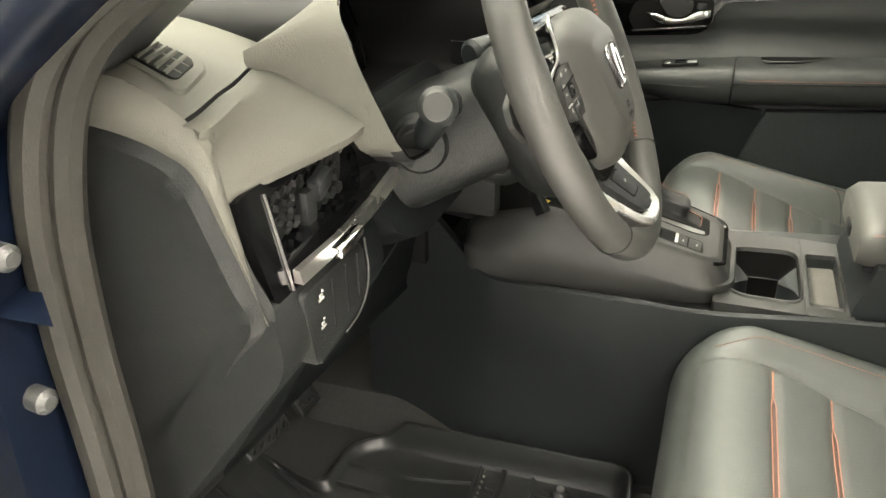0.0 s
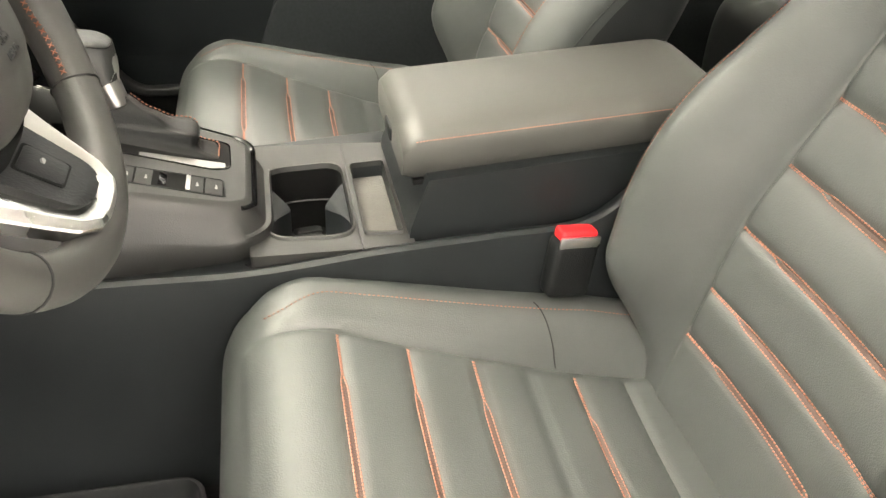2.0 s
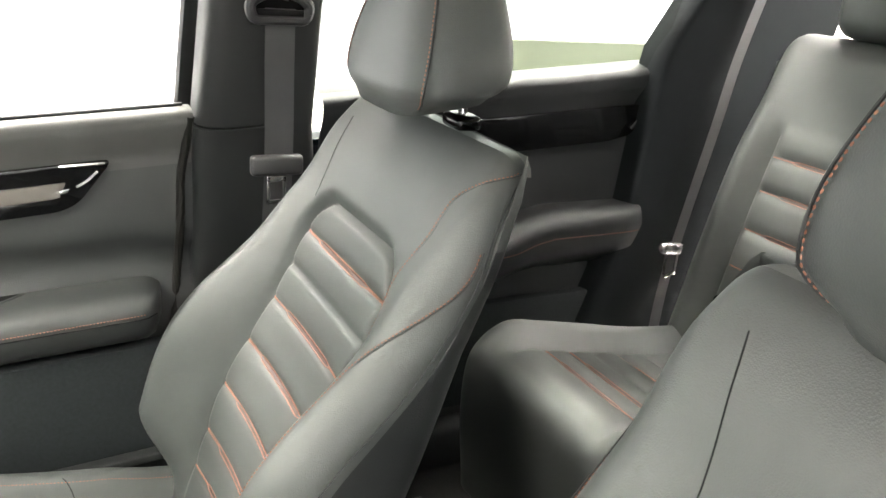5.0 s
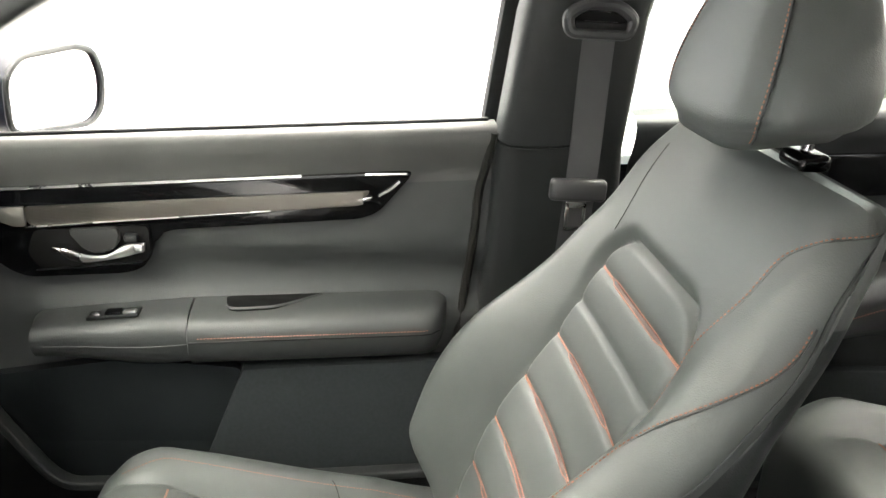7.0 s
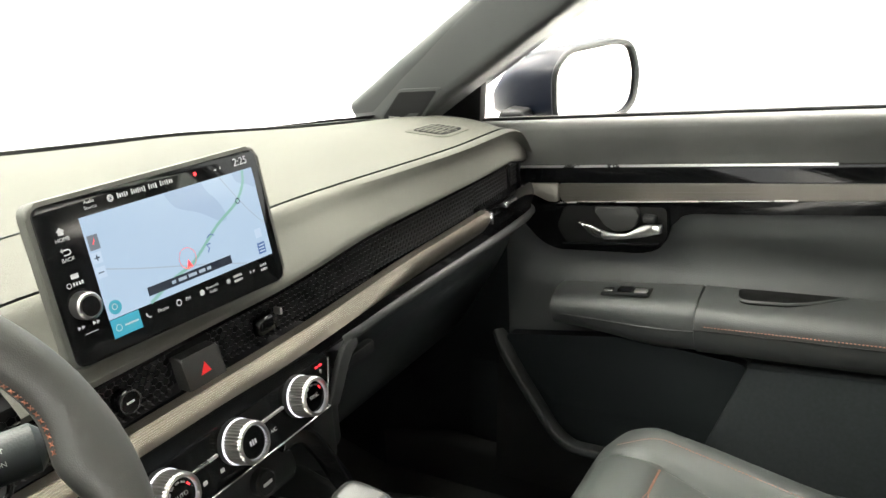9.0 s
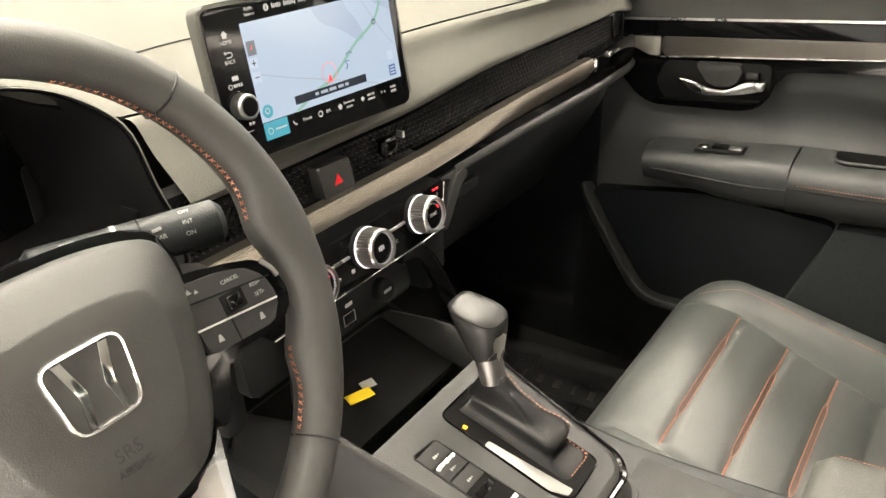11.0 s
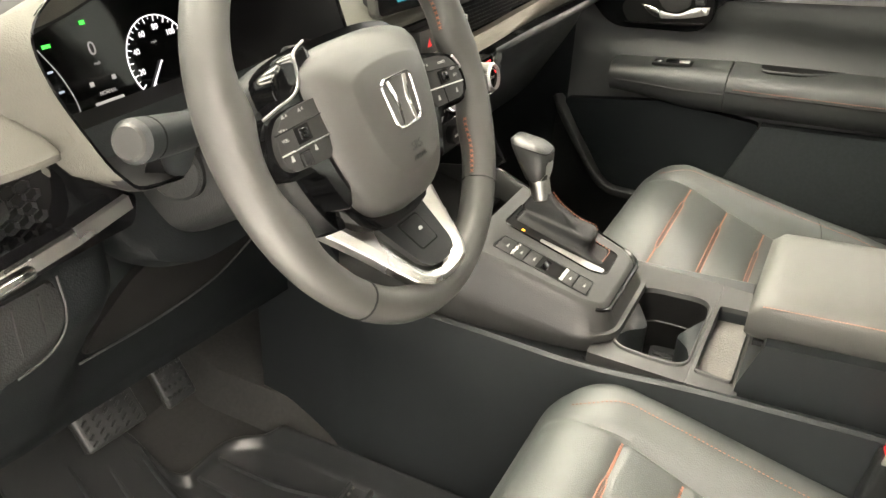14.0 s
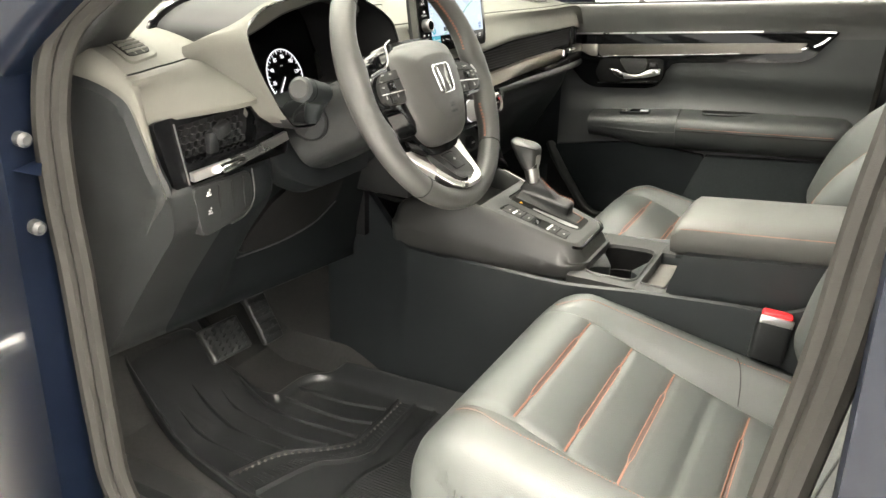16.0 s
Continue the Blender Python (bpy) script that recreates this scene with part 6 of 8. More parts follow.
            leg = V(brow_end(zb) - 0.004, 0.398 + 0.055 * smoothstep(1.035, 1.11, zb), zb - 0.004 - 0.010 * smoothstep(1.07, 1.118, zb))
            q = q.lerp(leg, smoothstep(-0.50, -0.555, a) * smoothstep(0.990, 1.01, b))
        back.append(q)
    front = ring(1.02, lambda a, b: face(a, b) + 0.010)
    mid = [p.lerp(q, 0.5) + V(0, 0, 0.004 * smoothstep(1.05, 1.10, q.z)) for p, q in zip(back, front)]
    rings = [back, mid, front, ring(1.008, lambda a, b: face(a, b) + 0.002), ring(0.997, face), ring(0.985, lambda a, b: face(a, b) + 0.003), ring(0.970, lambda a, b: face(a, b) + 0.018), ring(0.93, lambda a, b: 0.545 + 0.30 * (b - 1.015))]
    low = loft(rings[:6], cap=False)
    upper = low.copy()
    under = lambda f: f.calc_center_median().z < 1.004 and f.calc_center_median().x > -0.535
    bmesh.ops.delete(upper, geom=[f for f in upper.faces if under(f)], context="FACES")
    bmesh.ops.delete(low, geom=[f for f in low.faces if not under(f)], context="FACES")
    put("instrument_hood", upper, DASH, label="grey instrument hood")
    put("hood_underside", low, BLACK, label="black lower edge of the instrument hood")
    put("hood_lining", loft(rings[5:], cap=False), BLACK, label="black lining of the instrument hood")
    put("hood_edge", tube(ring(0.988, lambda a, b: face(a, b) + 0.002), 0.0018, 6, closed=True, up=(0, 1, 0)), GLOSS)
    clu = put("cluster_lens", prism([(v.x, v.z) for v in ring(1.0, lambda a, b: 0)], lambda a, b, d: (a, d + 0.30 * (b - 1.015), b), 0.552, 0.5465), GLOSS, label="dark instrument cluster with lit dial")
    cf = Matrix.Translation(V(-0.302, 0.5455, 1.015) - V(0, 0.5, 0.6)) @ pose(0, 0, 0, 90 - 16.7, 0, 0)

    def mark(bm, material, name="dial_mark", label=""):
        ob = part(name, bm, material, clu, label)
        ob.matrix_local = cf
        return ob

    R = 0.045
    sweep_a = lambda k: radians(232 - 262 * k)
    bm = bmesh.new()
    for k in range(29):
        an = sweep_a(k / 28)
        ln = 0.0065 if k % 2 == 0 else 0.004
        rbox(((R - ln / 2) * math.cos(an), (R - ln / 2) * math.sin(an), 0), (ln, 0.0006 if k % 2 else 0.0009, 0.0004), 0, bm=bm, rot=pose(0, 0, 0, 0, 0, math.degrees(an)))
    mark(bm, LIGHT_W, "dial_ticks", "white speed ticks")
    mark(tube([(R * math.cos(sweep_a(k / 50)), R * math.sin(sweep_a(k / 50)), 0) for k in range(51)], 0.0006, 5), LIGHT_W, "dial_ring", "white dial ring")
    for k in range(8):
        an = sweep_a(k / 7)
        lettering("dial_number", str(20 * k), 0.0085, cf @ Matrix.Translation(((R - 0.0125) * math.cos(an), (R - 0.0125) * math.sin(an), 0)), LIGHT_W, clu, 0.0001)
    nd = sweep_a(0.02)
    mark(tube([(0.003 * math.cos(nd), 0.003 * math.sin(nd), 0.001), (0.037 * math.cos(nd), 0.037 * math.sin(nd), 0.001)], 0.0009, 5), LIGHT_W, "needle", "white needle")
    lettering("dial_unit", "mph", 0.0042, cf @ Matrix.Translation((-0.003, 0.018, 0)), ICON, clu, 0.0001)
    mark(tube(curve_pts([(-0.139, 0.040, 0), (-0.125, 0.010, 0), (-0.119, -0.020, 0), (-0.125, -0.038, 0)], 6), 0.0005, 5), ICON, "fuel_arc", "thin white fuel arc")
    lettering("speed_reading", "0", 0.019, cf @ Matrix.Translation((-0.081, 0.028, 0)), ICON, clu, 0.0001)
    lettering("speed_unit", "mph", 0.0045, cf @ Matrix.Translation((-0.081, 0.014, 0)), ICON, clu, 0.0001)
    lettering("drive_mode", "NORMAL", 0.0052, cf @ Matrix.Translation((-0.080, -0.015, 0)), ICON, clu, 0.0001)
    for x, z, w, h, m in ((-0.082, -0.0235, 0.036, 0.0028, ICON), (-0.085, -0.031, 0.005, 0.005, LIGHT_R), (-0.089, -0.0395, 0.034, 0.0028, ICON), (-0.096, -0.004, 0.005, 0.0045, ICON), (-0.068, -0.003, 0.005, 0.0045, ICON), (-0.129, 0.041, 0.009, 0.0035, LIGHT_G), (-0.082, 0.054, 0.006, 0.004, LIGHT_G), (0.046, -0.016, 0.004, 0.0035, LIGHT_R), (-0.135, 0.018, 0.006, 0.0022, LCD_LINE), (-0.131, -0.002, 0.006, 0.0022, LCD_LINE)):
        mark(rbox((x, z, 0.0003), (w, h, 0.0004), 0), m, "cluster_icon")
    mark(prism(rounded([(0.092, 0.030), (0.158, 0.022), (0.150, -0.062), (0.080, -0.055)], 0.008), XY, 0.0, 0.002, 0.001), MESHBLACK, "blank_panel", "dark blank panel of the cluster")
    return dash


dashboard()


# ---- centre screen ----
def touchscreen():
    scr = thing("touchscreen", pose(0.008, 0.378, 1.038), "black centre touchscreen showing a pale blue map", "touchscreen")
    # turned a little to the driver, leaning back
    fwd = pose(0, 0, 0, 0, 0, -6) @ pose(0, 0, 0, 90 - 9.5, 0, 0) @ Matrix.Translation((-0.0041, 0.0042, 0)) @ Matrix.Diagonal((0.921, 0.975, 1, 1))

    def put(name, bm, material, parent=scr, label="", sharp=35):
        bm.transform(fwd)
        return part(name, bm, material, parent, label, sharp)

    o = rounded([(-0.1215, 0.0), (0.1195, 0.0), (0.1195, 0.1335), (-0.1215, 0.1335)], 0.010, 5)
    grown = rounded([(-0.1265, -0.002), (0.1240, -0.002), (0.1240, 0.1372), (-0.1265, 0.1372)], 0.012, 5)
    put("casing", prism(grown, XY, -0.012, 0.0, 0.0035, 3), CASING, label="grey rounded screen casing")
    put("casing_back", prism(rounded([(-0.112, 0.004), (0.112, 0.004), (0.108, 0.124), (-0.108, 0.124)], 0.015, 5), XY, -0.030, -0.010, 0.006), PLASTIC)
    put("screen_glass", prism(o, XY, -0.004, 0.0012, 0.001), GLOSS, label="gloss black screen face")
    put("stand", rbox((0, 0.02, -0.045), (0.18, 0.06, 0.05), 0.01), PLASTIC)
    x0, x1, y0, y1 = -0.083, 0.1105, 0.0285, 0.1165
    put("map_picture", prism([(x0, y0), (x1, y0), (x1, y1), (x0, y1)], XY, 0.0012, 0.0016), LCD_MAP, label="lit pale blue map")

    def poly(name, pts, material, z=0.0020):
        bm = bmesh.new()
        bm.faces.new([bm.verts.new((a, b, z)) for a, b in pts])
        return put(name, bm, material)

    def bar(name, x, y, w, h, material, z=0.0023):
        return poly(name, [(x - w / 2, y - h / 2), (x + w / 2, y - h / 2), (x + w / 2, y + h / 2), (x - w / 2, y + h / 2)], material, z)

    def line(name, pts, w, material, z=0.0019, closed=False):
        P = [V(a, b, z) for a, b in pts]
        rows = []
        for i, p in enumerate(P):
            t = (P[min(i + 1, len(P) - 1)] - P[max(0, i - 1)]).normalized()
            s = V(-t.y, t.x, 0) * w / 2
            rows.append([p - s, p + s])
        return put(name, sheet(rows), material)

    def smooth(pts, n=4):
        return [(p.x, p.y) for p in curve_pts([(a, b, 0) for a, b in pts], n)]

    def circle(x, y, r, n=20):
        return [(x + r * math.cos(2 * math.pi * k / n), y + r * math.sin(2 * math.pi * k / n)) for k in range(n + 1)]

    # the map: water, roads, position arrow, buttons
    poly("map_water", smooth([(0.002, 0.1163), (0.012, 0.101), (0.036, 0.090), (0.058, 0.076), (0.066, 0.079), (0.060, 0.095), (0.050, 0.107), (0.046, 0.1163)]), LCD_WATER, 0.0017)
    poly("map_water", smooth([(0.084, 0.1163), (0.088, 0.107), (0.100, 0.102), (0.1102, 0.098), (0.1102, 0.1163)], 3), LCD_WATER, 0.0017)
    line("map_road", smooth([(-0.0828, 0.0735), (-0.040, 0.0605), (0.008, 0.048), (0.045, 0.038), (0.076, 0.029)]), 0.0010, LCD_LINE, 0.0018)
    line("map_road", smooth([(0.068, 0.1163), (0.078, 0.101), (0.094, 0.078), (0.1103, 0.060)]), 0.0009, LCD_LINE, 0.0018)
    line("map_road", smooth([(0.098, 0.1163), (0.094, 0.103), (0.080, 0.088), (0.052, 0.074), (0.026, 0.056), (0.010, 0.047), (-0.012, 0.041), (-0.040, 0.0287)]), 0.0030, LCD_GREEN)
    line("map_pin", circle(0.083, 0.0895, 0.0024), 0.0009, LCD_DARK, 0.0021)
    line("turn_arrow", [(0.0335, 0.0525), (0.0360, 0.0560), (0.0335, 0.0600), (0.0385, 0.0600)], 0.0014, LCD_ROUTE, 0.0021)
    line("turn_arrow", smooth([(0.036, 0.066), (0.041, 0.068), (0.045, 0.066)]), 0.0010, LCD_ROUTE, 0.0021)
    line("position_ring", circle(0.0095, 0.0545, 0.0095, 28), 0.0004, RED, 0.0021)
    poly("map_arrow", [(0.0062, 0.0455), (0.0095, 0.0470), (0.0128, 0.0455), (0.0095, 0.0535)], LIGHT_R, 0.0024)
    bar("map_banner", 0.009, 0.0388, 0.098, 0.0078, LCD_DARK, 0.0021)
    bar("banner_text", 0.009, 0.0388, 0.046, 0.0030, LCD_LINE)
    for x, w in ((-0.008, 0.003), (0.004, 0.002), (0.016, 0.0028), (0.026, 0.002)):
        bar("banner_text", x, 0.0388, w, 0.0034, LCD_DARK, 0.0024)
    bar("map_compass", -0.0765, 0.0945, 0.0100, 0.0125, LCD_GREY, 0.0021)
    poly("compass_dial", circle(-0.0765, 0.0950, 0.0040)[:-1], LCD_DARK)
    poly("compass_needle", [(-0.0782, 0.0925), (-0.0765, 0.0940), (-0.0750, 0.0982)], LIGHT_R, 0.0025)
    for y in (0.0815, 0.0690):
        bar("map_button", -0.0775, y, 0.0095, 0.0095, LCD_PALE, 0.0020)
        bar("button_sign", -0.0775, y, 0.0052, 0.0009, LCD_DARK)
    bar("button_sign", -0.0775, 0.0815, 0.0009, 0.0052, LCD_DARK)
    poly("map_button", circle(-0.0745, 0.0375, 0.0062)[:-1], LCD_TEAL, 0.0020)
    line("button_sign", circle(-0.0750, 0.0380, 0.0024, 14), 0.0008, ICON, 0.0023)
    bar("map_button", 0.0985, 0.0380, 0.0098, 0.0110, LCD_ROUTE, 0.0020)
    for k in range(3):
        bar("button_sign", 0.0985, 0.0350 + 0.003 * k, 0.0070, 0.0012, LCD_PALE)
    bar("map_button", 0.0985, 0.0530, 0.0085, 0.0090, LCD_PALE, 0.0020)
    bar("teal_tab", -0.0685, 0.0200, 0.0290, 0.0160, LCD_TEAL, 0.0018)
    line("tab_icon", circle(-0.0765, 0.0198, 0.0028, 14), 0.0007, ICON, 0.0023)
    bar("tab_text", -0.0635, 0.0200, 0.0140, 0.0016, ICON)

    def txt(text, size, x, y, material=ICON):
        lettering("screen_text", text, size, fwd @ Matrix.Translation((x, y, 0.0020)), material, scr, 0.0001)

    txt("2:25", 0.0105, 0.098, 0.1250)
    txt("Audio", 0.0042, -0.0700, 0.1275)
    txt("Source", 0.0042, -0.0700, 0.1228)
    txt("HOME", 0.0047, -0.1020, 0.1040)
    txt("BACK", 0.0047, -0.1020, 0.0875)
    txt("Phone", 0.0046, -0.0300, 0.0195)
    txt("FM", 0.0046, -0.0015, 0.0195)
    txt("Bluetooth", 0.0038, 0.0280, 0.0215)
    txt("Audio", 0.0038, 0.0280, 0.0170)
    # title line, kept as word-long bars
    x = -0.0435
    for w in (0.0115, 0.0150, 0.0095, 0.0145):
        n = int(w / 0.0021)
        for k in range(n):
            bar("title_bar", x + w * (k + 0.4) / n, 0.1252 + (0.0004 if k == 0 else 0), w / n * 0.62, 0.0046 if k % 3 == 0 else 0.0034, ICON)
        x += w + 0.0030
    poly("bluetooth_icon", circle(-0.0500, 0.1252, 0.0032, 14)[:-1], ICON)
    line("bluetooth_rune", [(-0.0515, 0.1240), (-0.0487, 0.1264), (-0.0500, 0.1276), (-0.0500, 0.1228), (-0.0487, 0.1240), (-0.0515, 0.1264)], 0.0005, LCD_DARK, 0.0025)
    poly("alert_dot", circle(0.0415, 0.1252, 0.0019, 10)[:-1], LIGHT_R, 0.0023)
    bar("signal_mark", 0.0655, 0.1235, 0.0035, 0.0010, ICON)
    bar("signal_mark", 0.0720, 0.1243, 0.0010, 0.0026, ICON)
    # column of touch keys by the knob
    poly("home_icon", [(-0.1045, 0.1075), (-0.0995, 0.1075), (-0.0995, 0.1105), (-0.0980, 0.1105), (-0.1020, 0.1140), (-0.1060, 0.1105), (-0.1045, 0.1105)], ICON)
    line("back_icon", smooth([(-0.1050, 0.0915), (-0.1000, 0.0915), (-0.0985, 0.0935), (-0.1000, 0.0955), (-0.1050, 0.0955)], 3), 0.0010, ICON, 0.0023)
    poly("back_arrow", [(-0.1048, 0.0975), (-0.1048, 0.0935), (-0.1070, 0.0955)], ICON)
    bar("display_icon", -0.1015, 0.0735, 0.0070, 0.0040, ICON)
    line("power_icon", circle(-0.1085, 0.0672, 0.0020, 12), 0.0007, ICON, 0.0023)
    for k in range(4):
        bar("display_text", -0.1040 + 0.0026 * k, 0.0672, 0.0017, 0.0030, ICON)
    for x in (-0.1085, -0.0945):
        for sg in (-1, 1):
            poly("skip_icon", [(x + 0.0018 * sg - 0.0016, 0.0300), (x + 0.0018 * sg - 0.0016, 0.0338), (x + 0.0018 * sg + 0.0016, 0.0319)], ICON)
    bar("skip_line", -0.1010, 0.0255, 0.0120, 0.0007, ICON)
    # source icons along the foot
    line("phone_icon", smooth([(-0.0475, 0.0220), (-0.0475, 0.0200), (-0.0455, 0.0180), (-0.0435, 0.0178)], 3), 0.0014, ICON, 0.0023)
    line("tuner_icon", circle(-0.0125, 0.0195, 0.0026, 12), 0.0012, ICON, 0.0023)
    poly("source_icon", circle(0.0150, 0.0195, 0.0028, 12)[:-1], ICON)
    for k in range(4):
        an = math.pi * k / 4
        line("gear_icon", [(0.0475 + 0.0028 * math.cos(an), 0.0195 + 0.0028 * math.sin(an)), (0.0475 - 0.0028 * math.cos(an), 0.0195 - 0.0028 * math.sin(an))], 0.0007, ICON, 0.0023)
    for x in (0.0770, 0.0812):
        poly("chevron_icon", [(x - 0.0010, 0.0178), (x - 0.0010, 0.0212), (x + 0.0014, 0.0195)], ICON)
    for x, n in ((0.0600, 5), (0.0945, 4)):
        for y in (0.0215, 0.0172):
            for k in range(n):
                bar("source_text", x + 0.0022 * (k - (n - 1) / 2), y, 0.0014, 0.0024, ICON)
    kc = (-0.1025, 0.0490)
    kn = put("volume_knob", cyl((*kc, 0.0), (*kc, 0.015), 0.0115, 40, bev=0.0015), KNURL, label="satin silver volume knob")
    put("knob_face", cyl((*kc, 0.0145), (*kc, 0.0156), 0.0082, 24), GLOSS, kn)


touchscreen()


# ---- steering wheel and column ----
def steering():
    TL = radians(25)
    m = Matrix.Translation((-0.372, 0.245, 1.055)) @ Matrix(((1, 0, 0, 0), (0, math.sin(TL), -math.cos(TL), 0), (0, math.cos(TL), math.sin(TL), 0), (0, 0, 0, 1)))
    wh = thing("steering_wheel", m, "dark grey leather steering wheel with orange stitching", "steering wheel")
    R = 0.171

    def rim_at(a, k=0.0):
        """Centre line of the rim at angle a; k metres inwards."""
        c, s = math.cos(a), math.sin(a)
        return V(0.005 + (R - k) * c, (0.168 - k if s > 0 else 0.187 - k) * s, 0)

    def swell(a):
        """How far the leather swells inwards above and below each spoke."""
        out = 0.0
        for d in (4, -26, 172, 201):
            e = (math.degrees(a) - d + 180) % 360 - 180
            w = 8.5 if d in (4, 172) else 6.0
            out += (0.0105 if d in (4, 172) else 0.0085) * math.exp(-(e / w) ** 2)
        return out

    rings = []
    for k in range(120):
        a = 2 * math.pi * k / 120
        grip = math.exp(-(math.sin(a) / 0.55) ** 2)
        e = V(math.cos(a), math.sin(a), 0)
        ring = []
        for b in [2 * math.pi * j / 18 for j in range(18)]:
            inner = max(0, -math.cos(b))
            r = 0.0158 + 0.0012 * grip
            ring.append(rim_at(a) + e * (r * math.cos(b) - swell(a) * inner ** 0.8) + V(0, 0, r * 1.08 * math.sin(b)))
        rings.append(ring)
    bm = bmesh.new()
    loft(rings + [rings[0]], bm, cap=False)
    bmesh.ops.remove_doubles(bm, verts=bm.verts, dist=1e-5)
    rim = part("rim", bm, WHEELL, wh, "dark grey leather rim", sharp=80)
    for d in (-45, -129, 42, 138):
        k = int(round((d % 360) / 3))
        c = rim_at(radians(k * 3))
        part("rim_seam", tube([c + (p - c) * 1.015 for p in rings[k]], 0.0009, 5, closed=True), PLASTIC, rim, "seam between two leather pieces")
    # crossed thread along the inner edge of the grips
    for d0, d1 in ((-44, -24), (8, 66), (114, 168), (204, 224)):
        bm = bmesh.new()
        n = int(abs(d1 - d0) * 0.56)
        for k in range(n):
            a0, a1 = radians(d0 + (d1 - d0) * k / n), radians(d0 + (d1 - d0) * (k + 0.75) / n)
            for o0, o1 in ((0.02, 0.27), (0.27, 0.02)):
                q = []
                for aa, oo in ((a0, o0), (a1, o1)):
                    bb = math.pi - oo
                    rr = 0.0174
                    q.append(rim_at(aa) + V(math.cos(aa), math.sin(aa), 0) * (rr * math.cos(bb) - swell(aa)) + V(0, 0, rr * 1.03 * math.sin(bb)))
                stitch(q, bm, pitch=1.0, length=(q[1] - q[0]).length * 0.98, r=0.0006)
        part("rim_stitching", bm, RIMTHREAD, rim, "crossed orange rim stitching")
    # padded centre: flat raised middle, softer shoulders
    ol = [(-0.080, 0.036), (-0.045, 0.046), (0.0, 0.048), (0.045, 0.046), (0.080, 0.036), (0.087, 0.012), (0.081, -0.030), (0.068, -0.070), (0.050, -0.094), (0.024, -0.103), (0, -0.104), (-0.024, -0.103), (-0.050, -0.094), (-0.068, -0.070), (-0.081, -0.030), (-0.087, 0.012)]
    P = curve_pts([(a, b, 0) for a, b in ol], 5, closed=True)
    rg = []
    for k, z in ((1.0, -0.030), (1.0, -0.002), (0.990, 0.005), (0.965, 0.010), (0.90, 0.0160), (0.80, 0.0215), (0.70, 0.0260), (0.63, 0.0300), (0.60, 0.0312), (0.40, 0.0325), (0.2, 0.033), (0.02, 0.033)):
        rg.append([V(p.x * k, -0.022 + (p.y + 0.022) * k, z) for p in P])
    hub = part("airbag_cover", loft(rg), WHEELL, wh, "smooth grey centre pad", sharp=60)
    lg = V(0.0, -0.016, 0)
    o = rounded([(-0.0235, 0.0205), (0.0235, 0.0205), (0.0190, -0.0205), (-0.0190, -0.0205)], 0.009, 5)
    ring = [V(a + lg.x, b + lg.y, 0.0345) for a, b in o]
    part("emblem_back", prism([(p.x, p.y) for p in ring], XY, 0.030, 0.0336), WHEELL, hub)
    part("emblem_ring", tube(ring, 0.0012, 6, closed=True), CHROME, hub, "chrome emblem outline")
    for sg in (-1, 1):
        q = [(sg * 0.0165, 0.0190), (sg * 0.0105, 0.0190), (sg * 0.0050, -0.0005), (sg * 0.0080, -0.0190), (sg * 0.0125, -0.0190), (sg * 0.0100, 0.0)]
        part("emblem_bar", prism(q if sg > 0 else q[::-1], lambda a, b, d: (a + lg.x, b + lg.y, d), 0.0325, 0.0352, 0.0005), CHROME, hub, "chrome emblem bar")
    lettering("embossed_text", "SRS", 0.0105, Matrix.Translation((0.0, -0.055, 0.0326)), LEATHER_SIDE, hub, 0.0003)
    lettering("embossed_text", "AIRBAG", 0.006, Matrix.Translation((0.0, -0.0645, 0.0324)), LEATHER_SIDE, hub, 0.0003)
    # gloss black carrier behind the pad, with a bright edge above the pods
    car = curve_pts([(a * 1.10, -0.024 + (b + 0.022) * 1.11, 0) for a, b in ol], 4, closed=True)
    part("spoke_carrier", prism([(p.x, p.y) for p in car], XY, -0.034, -0.006, 0.004), GLOSS, wh, "gloss black spoke carrier")
    cr, sr = math.cos(radians(-3.5)), math.sin(radians(-3.5))
    pl = lambda a, b, d: (a * cr - b * sr, a * sr + b * cr, d + 0.008 + 0.04 * (abs(a) - 0.09))
    for sg in (-1, 1):
        flip = (lambda q: q) if sg > 0 else (lambda q: q[::-1])
        horn = [(0.060, 0.050), (0.079, 0.044), (0.084, 0.030), (0.092, 0.0165)] if sg < 0 else [(0.066, 0.016), (0.092, 0.014)]
        spoke = horn + [(0.118, 0.0095), (0.136, 0.005), (0.148, -0.007), (0.152, -0.022), (0.146, -0.038), (0.130, -0.0425), (0.094, -0.0425), (0.086, -0.062), (0.074, -0.084), (0.064, -0.058)]
        part("side_spoke", prism(rounded(flip([(sg * a, b) for a, b in spoke]), 0.006), pl, -0.026, 0.000, 0.003), GLOSS, wh, "gloss black spoke")
        face = [(0.074, 0.0095), (0.106, 0.0075), (0.123, 0.0035), (0.134, -0.006), (0.138, -0.019), (0.1355, -0.031), (0.127, -0.0365), (0.080, -0.0370)]
        part("button_pod", prism(rounded(flip([(sg * a, b) for a, b in face]), 0.005), pl, -0.004, 0.0060, 0.0022), POD, wh, "dark button pod")
